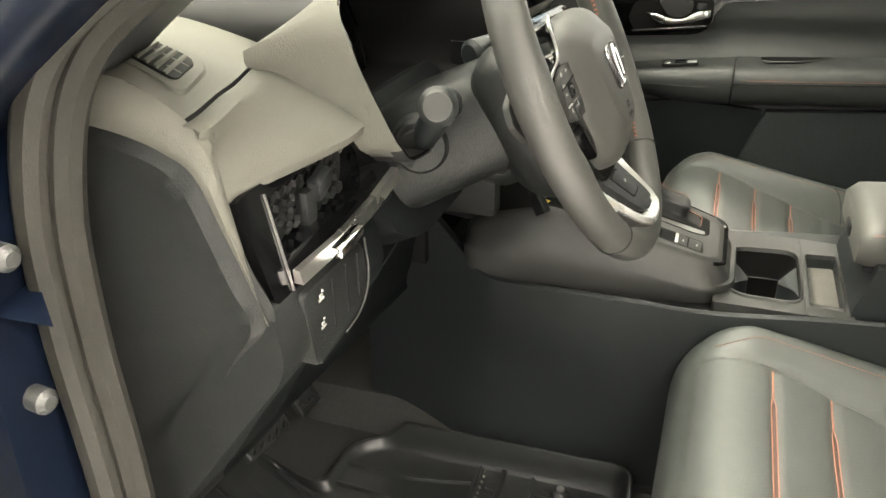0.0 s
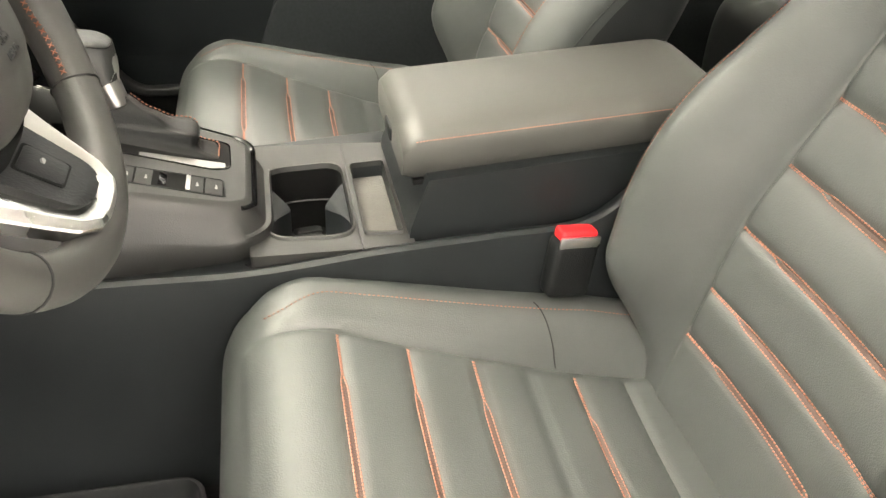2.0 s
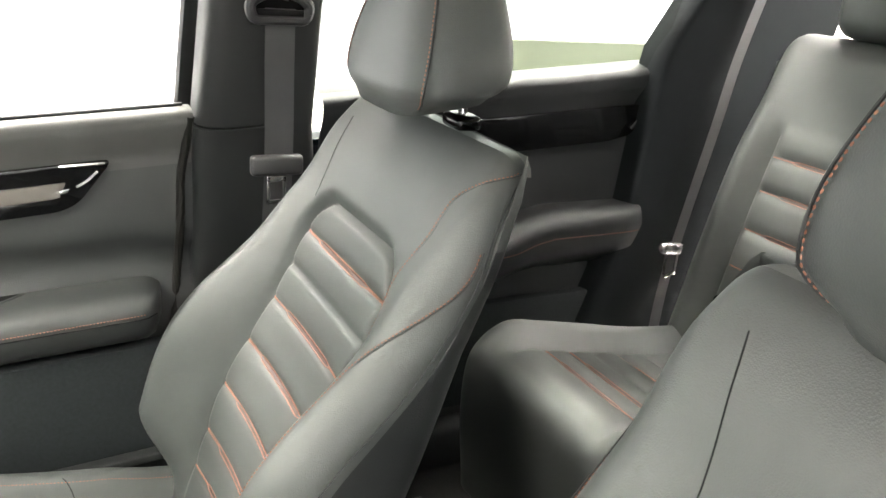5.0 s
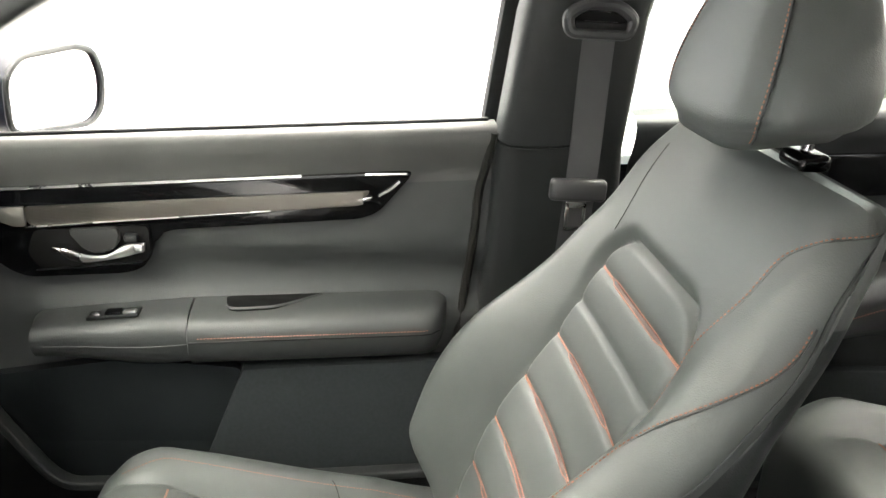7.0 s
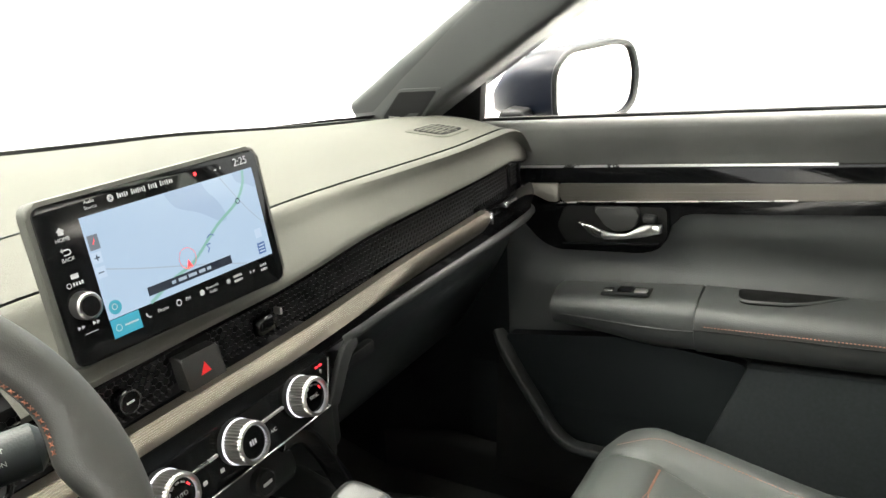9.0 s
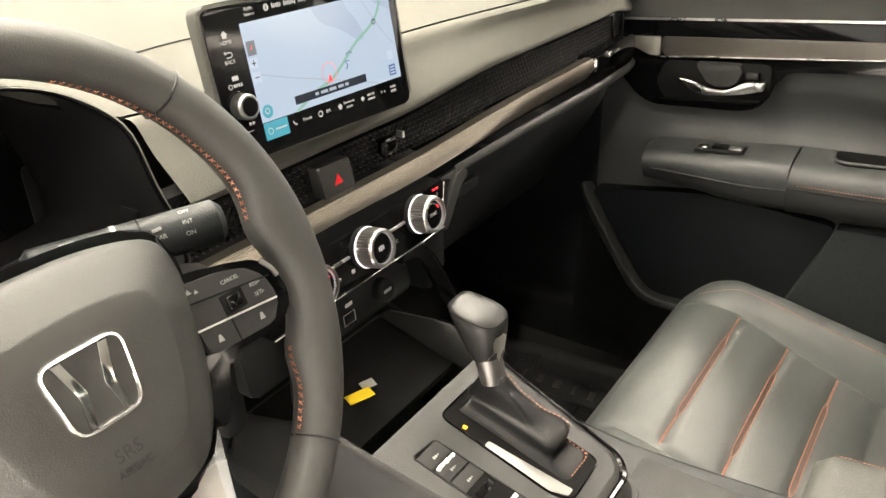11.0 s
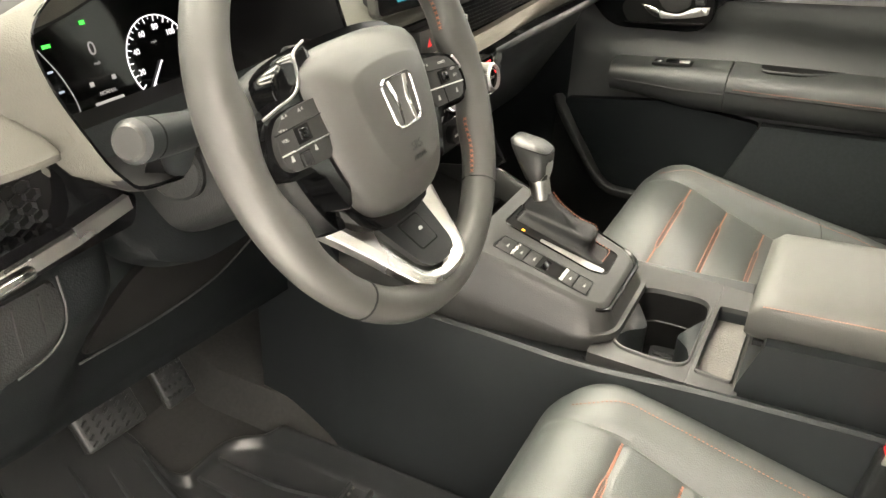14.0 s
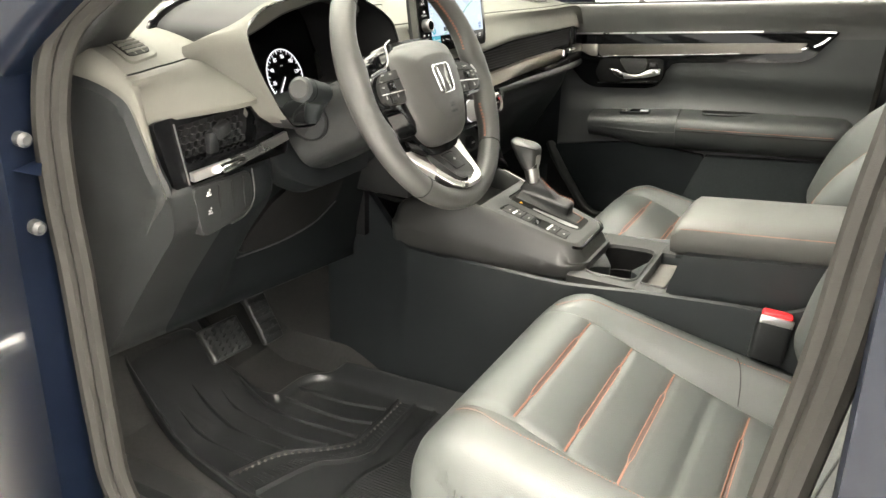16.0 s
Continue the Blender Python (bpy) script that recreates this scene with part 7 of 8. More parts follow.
        if sg < 0:
            part("pod_edge", sweep(curve_pts([pl(-0.062, 0.0515, 0.0), pl(-0.079, 0.0445, 0.001), pl(-0.0835, 0.033, 0.002), pl(-0.088, 0.0215, 0.002), pl(-0.099, 0.0145, 0.002), pl(-0.118, 0.0105, 0.002), pl(-0.137, 0.0055, 0.001)], 5), rounded([(-0.0010, -0.0010), (0.0010, -0.0010), (0.0009, 0.0010), (-0.0009, 0.0010)], 0.0004), up=(0, 0, 1)), KNURL, wh, "bright edge above the button pod")
        else:
            part("pod_edge", sweep(curve_pts([pl(0.1395, 0.0022, 0.0006), pl(0.1450, -0.0045, 0.0006), pl(0.1475, -0.0110, 0.0006)], 5), rounded([(-0.0016, -0.0008), (0.0016, -0.0008), (0.0016, 0.0008), (-0.0016, 0.0008)], 0.0004), up=(0, 0, 1)), KNURL, wh, "bright corner of the button pod")
        for name, y0, y1, w, m2 in (("pod_line", -0.0200, -0.0225, 0.0006, SATIN), ("pod_gap", -0.0030, -0.0075, 0.0005, WELL)):
            part(name, sweep([pl(sg * 0.076, y0, 0.0062), pl(sg * 0.137, y1, 0.0062)], [(-w, -0.0006), (w, -0.0006), (w, 0.0006), (-w, 0.0006)], up=(0, 0, 1)), m2, wh)
        part("roller_well", rbox(pl(sg * 0.107, -0.0125, 0.0062), (0.017, 0.0125, 0.0016), 0.0006), WELL, wh)
        part("roller", rbox(pl(sg * 0.107, -0.0125, 0.0070), (0.011, 0.009, 0.004), 0.0018, 3), GLOSS, wh, "gloss roller switch")
        if sg < 0:
            part("roller_well", rbox(pl(-0.1125, -0.0300, 0.0060), (0.013, 0.0110, 0.0014), 0.0006), WELL, wh)
            part("roller", rbox(pl(-0.1125, -0.0300, 0.0068), (0.010, 0.0095, 0.003), 0.0014), PLASTIC, wh)
        else:
            part("pod_gap", sweep([pl(0.101, -0.0215, 0.0062), pl(0.102, -0.0365, 0.0062)], [(-0.0004, -0.0005), (0.0004, -0.0005), (0.0004, 0.0005), (-0.0004, 0.0005)], up=(0, 0, 1)), WELL, wh)
        words = ((0.110, 0.0005, "CANCEL"), (0.1255, -0.0085, "RES/+"), (0.1265, -0.0150, "SET/-")) if sg > 0 else ((0.1265, -0.0060, "VOL+"), (0.1275, -0.0130, "VOL-"))
        turned = pose(0, 0, 0, 0, 0, -3.5)
        for x, y, w in words:
            lettering("button_text", w, 0.0036, Matrix.Translation(pl(sg * x, y, 0.0063)) @ turned, WHITEPRINT, wh, 0.0001)
        marks = ((0.081, 0.0040, 0.0022), (0.086, 0.0025, 0.0016)) if sg > 0 else ((0.122, 0.0035, 0.0020), (0.118, 0.0038, 0.0014), (0.102, 0.0045, 0.0020), (0.098, 0.0048, 0.0014))
        for x, y, h in marks:
            part("button_icon", prism([(sg * x - h, y - h * 0.7), (sg * x + h, y - h * 0.7), (sg * x, y + h * 0.8)], pl, 0.0056, 0.0062), WHITEPRINT, wh)
        for x, y in ((0.0895, -0.0295), (0.1220, -0.0290)) if sg > 0 else ((0.1270, -0.0265), (0.0975, -0.0255)):
            part("button_icon", prism([(sg * x - 0.0020, y - 0.0022), (sg * x + 0.0020, y - 0.0022), (sg * x + 0.0008, y + 0.0022), (sg * x - 0.0008, y + 0.0022)], pl, 0.0056, 0.0062), WHITEPRINT, wh)
        part("paddle", prism(rounded(flip([(sg * 0.096, 0.012), (sg * 0.108, 0.0125), (sg * 0.130, 0.004), (sg * 0.136, -0.014), (sg * 0.120, -0.034), (sg * 0.094, -0.030)]), 0.006), lambda a, b, d: (a, b, d - 0.034 - 0.08 * (abs(a) - 0.1)), -0.004, 0.002, 0.0015), POD, wh, "plastic paddle behind the wheel")
    # lower spoke: silver fork round a dark pad, rising towards the rim
    fk = lambda a, b, d: (a, b, d - 0.026 + 0.60 * (-0.10 - b))
    half_o = [(0.083, -0.094), (0.073, -0.110), (0.062, -0.128), (0.052, -0.147), (0.043, -0.162), (0.030, -0.1715), (0.014, -0.1742)]
    half_i = [(0.0365, -0.100), (0.034, -0.112), (0.031, -0.124), (0.0285, -0.136), (0.025, -0.147), (0.018, -0.1545), (0.008, -0.157)]
    line_o = [(-a, b) for a, b in half_o] + [(0, -0.1745)] + half_o[::-1]
    line_i = [(-a, b) for a, b in half_i] + [(0, -0.1573)] + half_i[::-1]
    mixed = lambda k, d: [fk(ao + (ai - ao) * k, bo + (bi - bo) * k, d) for (ao, bo), (ai, bi) in zip(line_o, line_i)]
    part("silver_fork", sheet([[Vector(p) for p in r] for r in (mixed(0.0, -0.010), mixed(0.0, 0.0015), mixed(0.05, 0.0035), mixed(0.30, 0.0075), mixed(0.36, 0.0075), mixed(0.95, 0.0005), mixed(1.0, -0.010))]), SATIN, wh, "satin silver lower spoke with a raised ridge", sharp=18)
    for k in (0, -1):
        part("fork_tip", sheet([[Vector(fk(line_o[k][0] + (line_i[k][0] - line_o[k][0]) * f, line_o[k][1] + (line_i[k][1] - line_o[k][1]) * f, d)) for f in (0, 0.3, 0.36, 1.0)] for d in (-0.012, 0.0)]), GLOSS, wh)
    part("lower_pad", prism(rounded([(-0.040, -0.100), (0.040, -0.100), (0.027, -0.152), (0.016, -0.160), (-0.016, -0.160), (-0.027, -0.152)], 0.006), fk, -0.010, 0.0085, 0.003), PLASTIC, wh, "dark heater button pad")
    part("button_rim", prism(rounded([(-0.0165, -0.117), (0.0165, -0.117), (0.0145, -0.144), (-0.0145, -0.144)], 0.003), fk, 0.006, 0.0091), WELL, wh)
    part("pad_button", prism(rounded([(-0.015, -0.1185), (0.015, -0.1185), (0.013, -0.1425), (-0.013, -0.1425)], 0.003), fk, 0.006, 0.0098, 0.001), PLASTIC, wh, "square heater button")
    part("button_icon", cyl(fk(0.004, -0.130, 0.0088), fk(0.004, -0.130, 0.0102), 0.0026, 12), WHITEPRINT, wh)

    cover = []
    for z, k in ((-0.030, 1.10), (-0.036, 1.13), (-0.052, 1.12), (-0.070, 1.04), (-0.082, 0.90)):
        cover.append([V(p.x * k, -0.026 + (p.y + 0.022) * k, z) for p in P])
    part("back_cover", loft(cover), PLASTIC, wh, "dark plastic cover behind the hub", sharp=50)
    # column shroud with stalks
    col = thing("steering_column", m, "dark plastic column shroud behind the wheel", "steering column")
    rg = []
    for z, k in ((-0.045, 0.78), (-0.06, 0.88), (-0.10, 0.92), (-0.19, 1.05)):
        o = rounded([(-0.085 * k, 0.045), (0.085 * k, 0.045), (0.100 * k, 0.0), (0.085 * k, -0.050 * k), (0.05, -0.064 * k), (-0.05, -0.064 * k), (-0.085 * k, -0.050 * k), (-0.100 * k, 0.0)], 0.025, 4)
        rg.append([V(a, b - 0.01, z) for a, b in o])
    part("shroud", loft(rg), PLASTIC, col, "dark grey column shroud", sharp=60)
    # left stalk: boot ring, arm, end cap
    inv = m.inverted()
    tip, base = inv @ V(-0.556, 0.322, 1.054), inv @ V(-0.470, 0.372, 0.990)
    part("stalk_ring", cyl(base + V(0.02, 0.0, -0.004), base + V(-0.006, -0.002, 0.002), 0.030, 28, r2=0.027, bev=0.003), PLASTIC, col, "round stalk collar")
    part("stalk_socket", cyl(base + V(-0.004, -0.001, 0.0), base + V(-0.0075, -0.003, 0.002), 0.021, 24), BLACK, col)
    mid = inv @ V(-0.490, 0.339, 1.037)
    arm = curve_pts([base + V(0.004, 0.0, 0.0), base.lerp(mid, 0.45), base.lerp(mid, 0.85), mid], 5)
    part("turn_stalk", tube(arm, lambda t: 0.0125 + 0.003 * t, 16), CONSOLE, col, "indicator stalk")
    part("stalk_grip", cyl(mid + (mid - tip).normalized() * 0.016, tip, 0.0152, 28, r2=0.0168, bev=0.004), CONSOLE, col, "rounded stalk end")
    part("stalk_groove", cyl(tip.lerp(mid, 0.30), tip.lerp(mid, 0.33), 0.0166, 28), WELL, col)
    part("stalk_cap", cyl(tip - (tip - mid).normalized() * 0.001, tip + (tip - mid).normalized() * 0.003, 0.0138, 26, bev=0.002), CONSOLE_TOP, col)
    b0, b1 = inv @ V(-0.315, 0.372, 1.042), inv @ V(-0.190, 0.3175, 1.044)
    part("wiper_stalk", cyl(b0, b1, 0.0155, 28, r2=0.0168, bev=0.005), CONSOLE, col, "wiper stalk with white symbols")
    part("stalk_band", cyl(b0.lerp(b1, 0.43), b0.lerp(b1, 0.455), 0.0166, 26), WHITEPRINT, col)
    up = (inv.to_3x3() @ V(0, -0.75, 0.66)).normalized()
    ax = (b1 - b0).normalized()
    up = (up - ax * up.dot(ax)).normalized()
    sd = up.cross(ax)
    for t, o2, w in ((0.80, 0.55, "OFF"), (0.80, 0.0, "INT"), (0.80, -0.50, "ON"), (0.64, -0.35, "REAR"), (0.22, 0.45, "MIST"), (0.22, 0.0, "AUTO"), (0.24, -0.5, "LO")):
        n = (up * math.cos(o2) + sd * math.sin(o2)).normalized()
        mm = Matrix.Translation(b0.lerp(b1, t) + n * (0.0159 + 0.0013 * t)) @ Matrix((ax, n.cross(ax), n)).transposed().to_4x4()
        lettering("stalk_text", w, 0.0046, mm, WHITEPRINT, col, 0.0001)
    part("stalk_mark", rbox(b0.lerp(b1, 0.64) + up * 0.0166, (0.006, 0.002, 0.004), 0.0003), WHITEPRINT, col)
    part("stalk_ring_joint", cyl(b0.lerp(b1, 0.56), b0.lerp(b1, 0.57), 0.0165, 26), WELL, col)
    part("tilt_lever", tube(curve_pts([inv @ V(-0.30, 0.36, 0.90), inv @ V(-0.27, 0.34, 0.885), inv @ V(-0.235, 0.325, 0.885)], 5), 0.007, 8, flat=0.6), PLASTIC, col, "column tilt lever")
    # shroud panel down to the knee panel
    part("column_panel", prism(rounded([(-0.155, 0.05), (0.155, 0.05), (0.13, -0.06), (0.08, -0.10), (-0.08, -0.10), (-0.14, -0.06)], 0.03), XY, -0.23, -0.195, 0.01), KNEE, col, "panel round the column, shade put into its colour")


steering()


# ---- pedals ----
def pedals():
    def pedal(name, c, w, h, rx, rz, label, rows):
        p = thing(name, Matrix.Translation(c) @ pose(0, 0, 0, rx, 0, rz), label, "pedal", "driver pedals")
        part("pad", rbox((0, 0, 0), (w, h, 0.014), 0.006, 3), RUBBER, p, "ribbed black rubber pad")
        bm = bmesh.new()
        for i in range(rows):
            for j in range(5):
                rbox((-w * 0.36 + w * 0.18 * j, -h * 0.38 + h * 0.76 * i / (rows - 1), 0.0078), (w * 0.11, h * 0.35 / rows, 0.0035), 0.001, 1, bm=bm, rot=pose(0, 0, 0, 0, 0, 30))
        tagged(part("pad_ribs", bm, RUBBER, p), kind="stuff")
        part("pedal_arm", tube(curve_pts([(0, 0, -0.01), (0, 0.06, -0.035), (0, 0.20, -0.05)], 5), 0.009, 8), BLACK, p, "black steel pedal arm")
        part("pad_edge", sweep([(-w / 2 - 0.001, -h / 2 + 0.004, 0.002), (-w / 2 - 0.001, h / 2 - 0.004, 0.002)], [(-0.0006, -0.004), (0.0006, -0.004), (0.0006, 0.003), (-0.0006, 0.003)], up=(0, 0, 1)), CONSOLE_TOP, p)
        return p
    pedal("brake_pedal", (-0.373, 0.665, 0.516), 0.095, 0.070, 52, -6, "black ribbed brake pedal above the mat", 6)
    pedal("accelerator_pedal", (-0.256, 0.676, 0.522), 0.054, 0.130, 58, -4, "tall black accelerator pedal by the tunnel", 8)


pedals()


# ---- console ----
def console():
    con = thing("centre_console", pose(0, 0, 0.40), "dark plastic centre console between the front seats", "console")
    inv = pose(0, 0, -0.40)

    def put(name, bm, material, parent=con, label="", sharp=40):
        bm.transform(inv)
        return part(name, bm, material, parent, label, sharp)

    ridge = [(0.118, 0.60, 0.86), (0.128, 0.520, 0.80), (0.138, 0.460, 0.742), (0.150, 0.405, 0.692), (0.153, 0.36, 0.682), (0.150, 0.20, 0.679), (0.147, 0.08, 0.677), (0.143, -0.06, 0.690), (0.142, -0.20, 0.700), (0.142, -0.285, 0.708), (0.140, -0.335, 0.742), (0.136, -0.38, 0.79), (0.13, -0.50, 0.80)]
    for sg in (-1, 1):
        top = curve_pts([(sg * x, y, z) for x, y, z in ridge], 6)
        rows = [[p + V(-sg * (0.022 + 0.045 * smoothstep(-0.09, -0.05, p.y) * smoothstep(0.42, 0.38, p.y)), 0, -0.009) for p in top], [p + V(-sg * 0.022, 0, -0.005) for p in top], [p + V(-sg * 0.006, 0, 0.003) for p in top], top, [p + V(sg * 0.001, 0, -0.012) for p in top]]
        for t in (0.3, 0.6, 1.0):
            rows.append([V(p.x + sg * 0.006 * t, p.y, p.z - 0.012 + (0.37 - p.z + 0.012) * t) for p in top])
        put("side_panel", sheet(rows), CONSOLE, label="dark grained console side", sharp=50)
    # gear housing: a flat sloping top with two openings, rounded shoulders and an undercut foot
    top = lambda x, y, h=0.0: V(x, y, 0.775 + 0.28 * (y - 0.243) + h)
    tilt = lambda a, b, d: tuple(top(a, b, d))
    rim_line = rounded([(-0.134, 0.430), (-0.124, 0.312), (-0.115, 0.235), (-0.097, 0.098), (-0.082, 0.076), (0.046, 0.076), (0.065, 0.092), (0.088, 0.230), (0.100, 0.312), (0.114, 0.430)], 0.022, 6)

    def rim_z(y):
        return 0.775 + 0.28 * (min(y, 0.309) - 0.243) - 0.10 * max(0, y - 0.309) - 1.2 * max(0, y - 0.385) ** 1.3

    boot_hole = rounded([(-0.026, 0.244), (0.044, 0.244), (0.042, 0.100), (-0.018, 0.098), (-0.028, 0.116)], 0.010, 4)
    tray_hole = rounded([(-0.0865, 0.234), (-0.0535, 0.231), (-0.0475, 0.1055), (-0.0825, 0.1025)], 0.005, 4)
    ccx, ccy = -0.015, 0.20

    def grown(pts, d):
        """The outline moved outwards by d."""
        out = []
        n = len(pts)
        for i, (x, y) in enumerate(pts):
            t = V(pts[(i + 1) % n][0] - pts[i - 1][0], pts[(i + 1) % n][1] - pts[i - 1][1], 0).normalized()
            out.append((x + t.y * d, y - t.x * d))
        return out

    sign = 1 if sum(p[0] * q[1] - q[0] * p[1] for p, q in zip(rim_line, rim_line[1:] + rim_line[:1])) > 0 else -1
    rings = []
    for d, h in ((-0.016, "floor"), (-0.011, -0.004), (-0.007, 0.0), (-0.003, -0.0012), (0.001, -0.005), (0.006, -0.014), (0.013, -0.030), (0.019, -0.046), (0.021, "foot"), (0.014, "under")):
        ring = []
        for x, y in grown(rim_line, sign * d):
            foot = 0.694 + 0.10 * max(0, y - 0.10)
            z = {"floor": min(0.752, rim_z(y) - 0.006), "foot": foot, "under": 0.672}.get(h)
            ring.append(V(x, min(y, 0.432), max(foot + 0.006, rim_z(y) + h) if z is None else z))
        rings.append(ring)
    put("gear_housing", loft(rings, cap=False), CONSOLE_TOP, label="smooth dark gear housing", sharp=50)
    bm = bmesh.new()
    plate = [p for p in rings[2] if p.y < 0.262]
    first = min(range(len(plate)), key=lambda i: (plate[i] - plate[i - 1]).length < 0.05)
    fore = [V(plate[first].x, 0.262, top(0, 0.262).z), V(plate[first - 1].x, 0.262, top(0, 0.262).z)]
    loop = plate[first:] + plate[:first] + [V(plate[first - 1].x, 0.262, top(0, 0.262).z), V(plate[first].x, 0.262, top(0, 0.262).z)]
    put("cubby_step", loft([fore, [p + V(0, 0.002, -0.004) for p in fore], [V(p.x, 0.266, 0.748) for p in fore]], closed=False, cap=False), CONSOLE_TOP, label="step down into the phone cubby")
    for loop in (loop, [top(a, b) for a, b in boot_hole], [top(a, b) for a, b in tray_hole]):
        vs = [bm.verts.new(p) for p in loop]
        for i in range(len(vs)):
            bm.edges.new((vs[i], vs[(i + 1) % len(vs)]))
    bmesh.ops.triangle_fill(bm, use_beauty=True, use_dissolve=False, edges=bm.edges[:])
    put("housing_top", bm, CONSOLE_TOP, label="flat dark top of the gear housing")
    for nm, hole, drop, m in (("boot_frame", boot_hole, 0.009, WELL), ("button_tray", tray_hole, 0.005, WELL)):
        put(nm, loft([[top(a, b, 0.0) for a, b in hole], [top(a, b, -drop) for a, b in hole]], cap=True), m, label="dark recess in the gear housing")
        put("recess_edge", tube([top(a, b, 0.0004) for a, b in hole], 0.0009, 5, closed=True), GLOSS if drop > 0.006 else PLASTIC)
    # gloss trim wrapping the shoulder, from the dash round the rear corner
    right = [p for p in grown(rim_line, sign * 0.002) if (p[0] > 0.03 or p[1] < 0.09) and p[1] < 0.40]
    right.sort(key=lambda p: -math.atan2(p[1] - ccy, p[0] - ccx) % (2 * math.pi))
    k0 = max(range(len(right)), key=lambda i: right[i][1])
    right = right[k0:] + right[:k0]
    if right[1][1] < right[0][1] - 0.1 or right[1][0] < 0:
        right = [right[0]] + right[:0:-1]
    edge = [V(a, b, rim_z(b) - 0.0045) for a, b in right]
    put("housing_edge", tube(curve_pts(edge, 3), lambda t: 0.0026 + 0.0026 * math.exp(-((t - 0.62) / 0.16) ** 2), 8), GLOSS, label="gloss black trim round the gear housing")
    put("gate_frame", prism(rounded([(-0.0245, 0.242), (-0.011, 0.242), (-0.006, 0.101), (-0.0165, 0.101), (-0.0262, 0.118)], 0.004), tilt, -0.008, -0.0015, 0.001), GLOSS, label="gloss black gear gate frame")
    # Reflection on the gloss gate frame, drawn as a strip of bright metal.
    put("gate_sheen_strip", prism(rounded([(-0.0245, 0.192), (-0.017, 0.192), (-0.008, 0.104), (-0.0175, 0.104), (-0.0255, 0.120)], 0.002), tilt, -0.0015, 0.0004, 0.0), KNURL, label="grey metal strip for the reflection on the gear gate")
    put("gear_light", prism([(-0.0215, 0.220), (-0.0175, 0.220), (-0.0175, 0.216), (-0.0215, 0.216)], tilt, -0.002, 0.0006), LIGHT_A)
    base = rounded([(-0.011, 0.242), (0.043, 0.243), (0.0415, 0.104), (0.034, 0.0992), (-0.002, 0.0990), (-0.008, 0.108)], 0.010, 6)
    nb = len(base)
    tops = V(0.027, 0.214, 0.808)
    rg = []
    for k in range(27):
        t = k / 26
        ring = []
        for i, (a, b) in enumerate(base):
            p = top(a, b, -0.006)
            e = V(p.x - 0.020, p.y - 0.185, 0)
            an = math.atan2(e.y, e.x)
            e = e.normalized()
            sh = (1 - t) ** (1.12 + 0.45 * smoothstep(0.11, 0.23, b))
            q = V(tops.x, tops.y, 0).lerp(V(p.x, p.y, 0), sh) + e * 0.0135 * (1 - sh)
            z = p.z + (tops.z - p.z) * t
            rear = smoothstep(0.20, 0.11, b)
            fold = 1 - 2 * abs(math.sin(t * 5.2 + 0.9 * math.sin(an + 0.9)))
            crease = 0.0030 * fold + 0.0022 * math.sin(5 * an + 6 * t) + 0.0014 * math.sin(9 * an - 7 * t + 1.0)
            crease += rear * (0.016 * math.exp(-((t - 0.42) / 0.10) ** 2) - 0.006 * math.exp(-((t - 0.22) / 0.07) ** 2))
            w = math.sin(math.pi * min(1, t * 1.15)) ** 0.8 if t < 0.87 else 0
            ring.append(V(q.x, q.y, z) + e * crease * w + V(0, 0, (0.0025 * math.sin(3 * an + 9 * t) + 0.006 * rear * math.exp(-((t - 0.42) / 0.12) ** 2)) * w))
        rg.append(ring)
    boot = put("gear_boot", loft(rg), BOOT, label="folded black leather gear boot", sharp=80)
    i1 = min(range(nb), key=lambda i: (base[i][0] - 0.040) ** 2 + (base[i][1] - 0.106) ** 2)
    i2 = min(range(nb), key=lambda i: (base[i][0] + 0.002) ** 2 + (base[i][1] - 0.1005) ** 2)
    put("boot_stitching", stitch([rg[k][i1] + V(0.001, -0.0012, 0.0012) for k in range(27)], pitch=0.005, length=0.0036, r=0.0008), ORANGE, boot, "orange boot stitching")
    lo, hi = min(i1, i2), max(i1, i2)
    put("boot_stitching", stitch([rg[3][i] + V(0.0, -0.0012, 0.0015) for i in range(lo, hi + 1)], pitch=0.005, length=0.0036, r=0.0008), ORANGE, boot)
    put("gear_lever", cyl((0.027, 0.213, 0.797), (0.030, 0.223, 0.832), 0.0135, 24, r2=0.0145, bev=0.001), KNURL, label="satin silver lever collar")
    rg = []

    def knob_ring(t, rx, ry, ex):
        c = V(0.030, 0.223, 0.823) + V(0.009, 0.017, 0.049) * t
        out = []
        for a in [2 * math.pi * j / 32 for j in range(32)]:
            ca, sa = math.cos(a), math.sin(a)
            out.append(c + V(rx * math.copysign(abs(ca) ** ex, ca), ry * math.copysign(abs(sa) ** ex, sa), 0.006 * t * sa * ry / 0.0282))
        return out

    for t, rx, ry, ex in ((0, 0.0150, 0.0160, 0.9), (0.12, 0.0165, 0.0180, 0.85), (0.4, 0.0195, 0.0230, 0.75), (0.7, 0.0220, 0.0270, 0.66), (0.84, 0.0228, 0.0282, 0.62), (0.93, 0.0218, 0.0272, 0.62), (0.985, 0.0195, 0.0245, 0.64), (1.01, 0.0150, 0.0190, 0.68), (1.022, 0.0085, 0.011, 0.75), (1.026, 0.001, 0.001, 0.9)):
        rg.append(knob_ring(t, rx, ry, ex))
    kn = put("gear_knob", loft(rg), KNOB, label="dark leather gear knob", sharp=70)
    spur = []
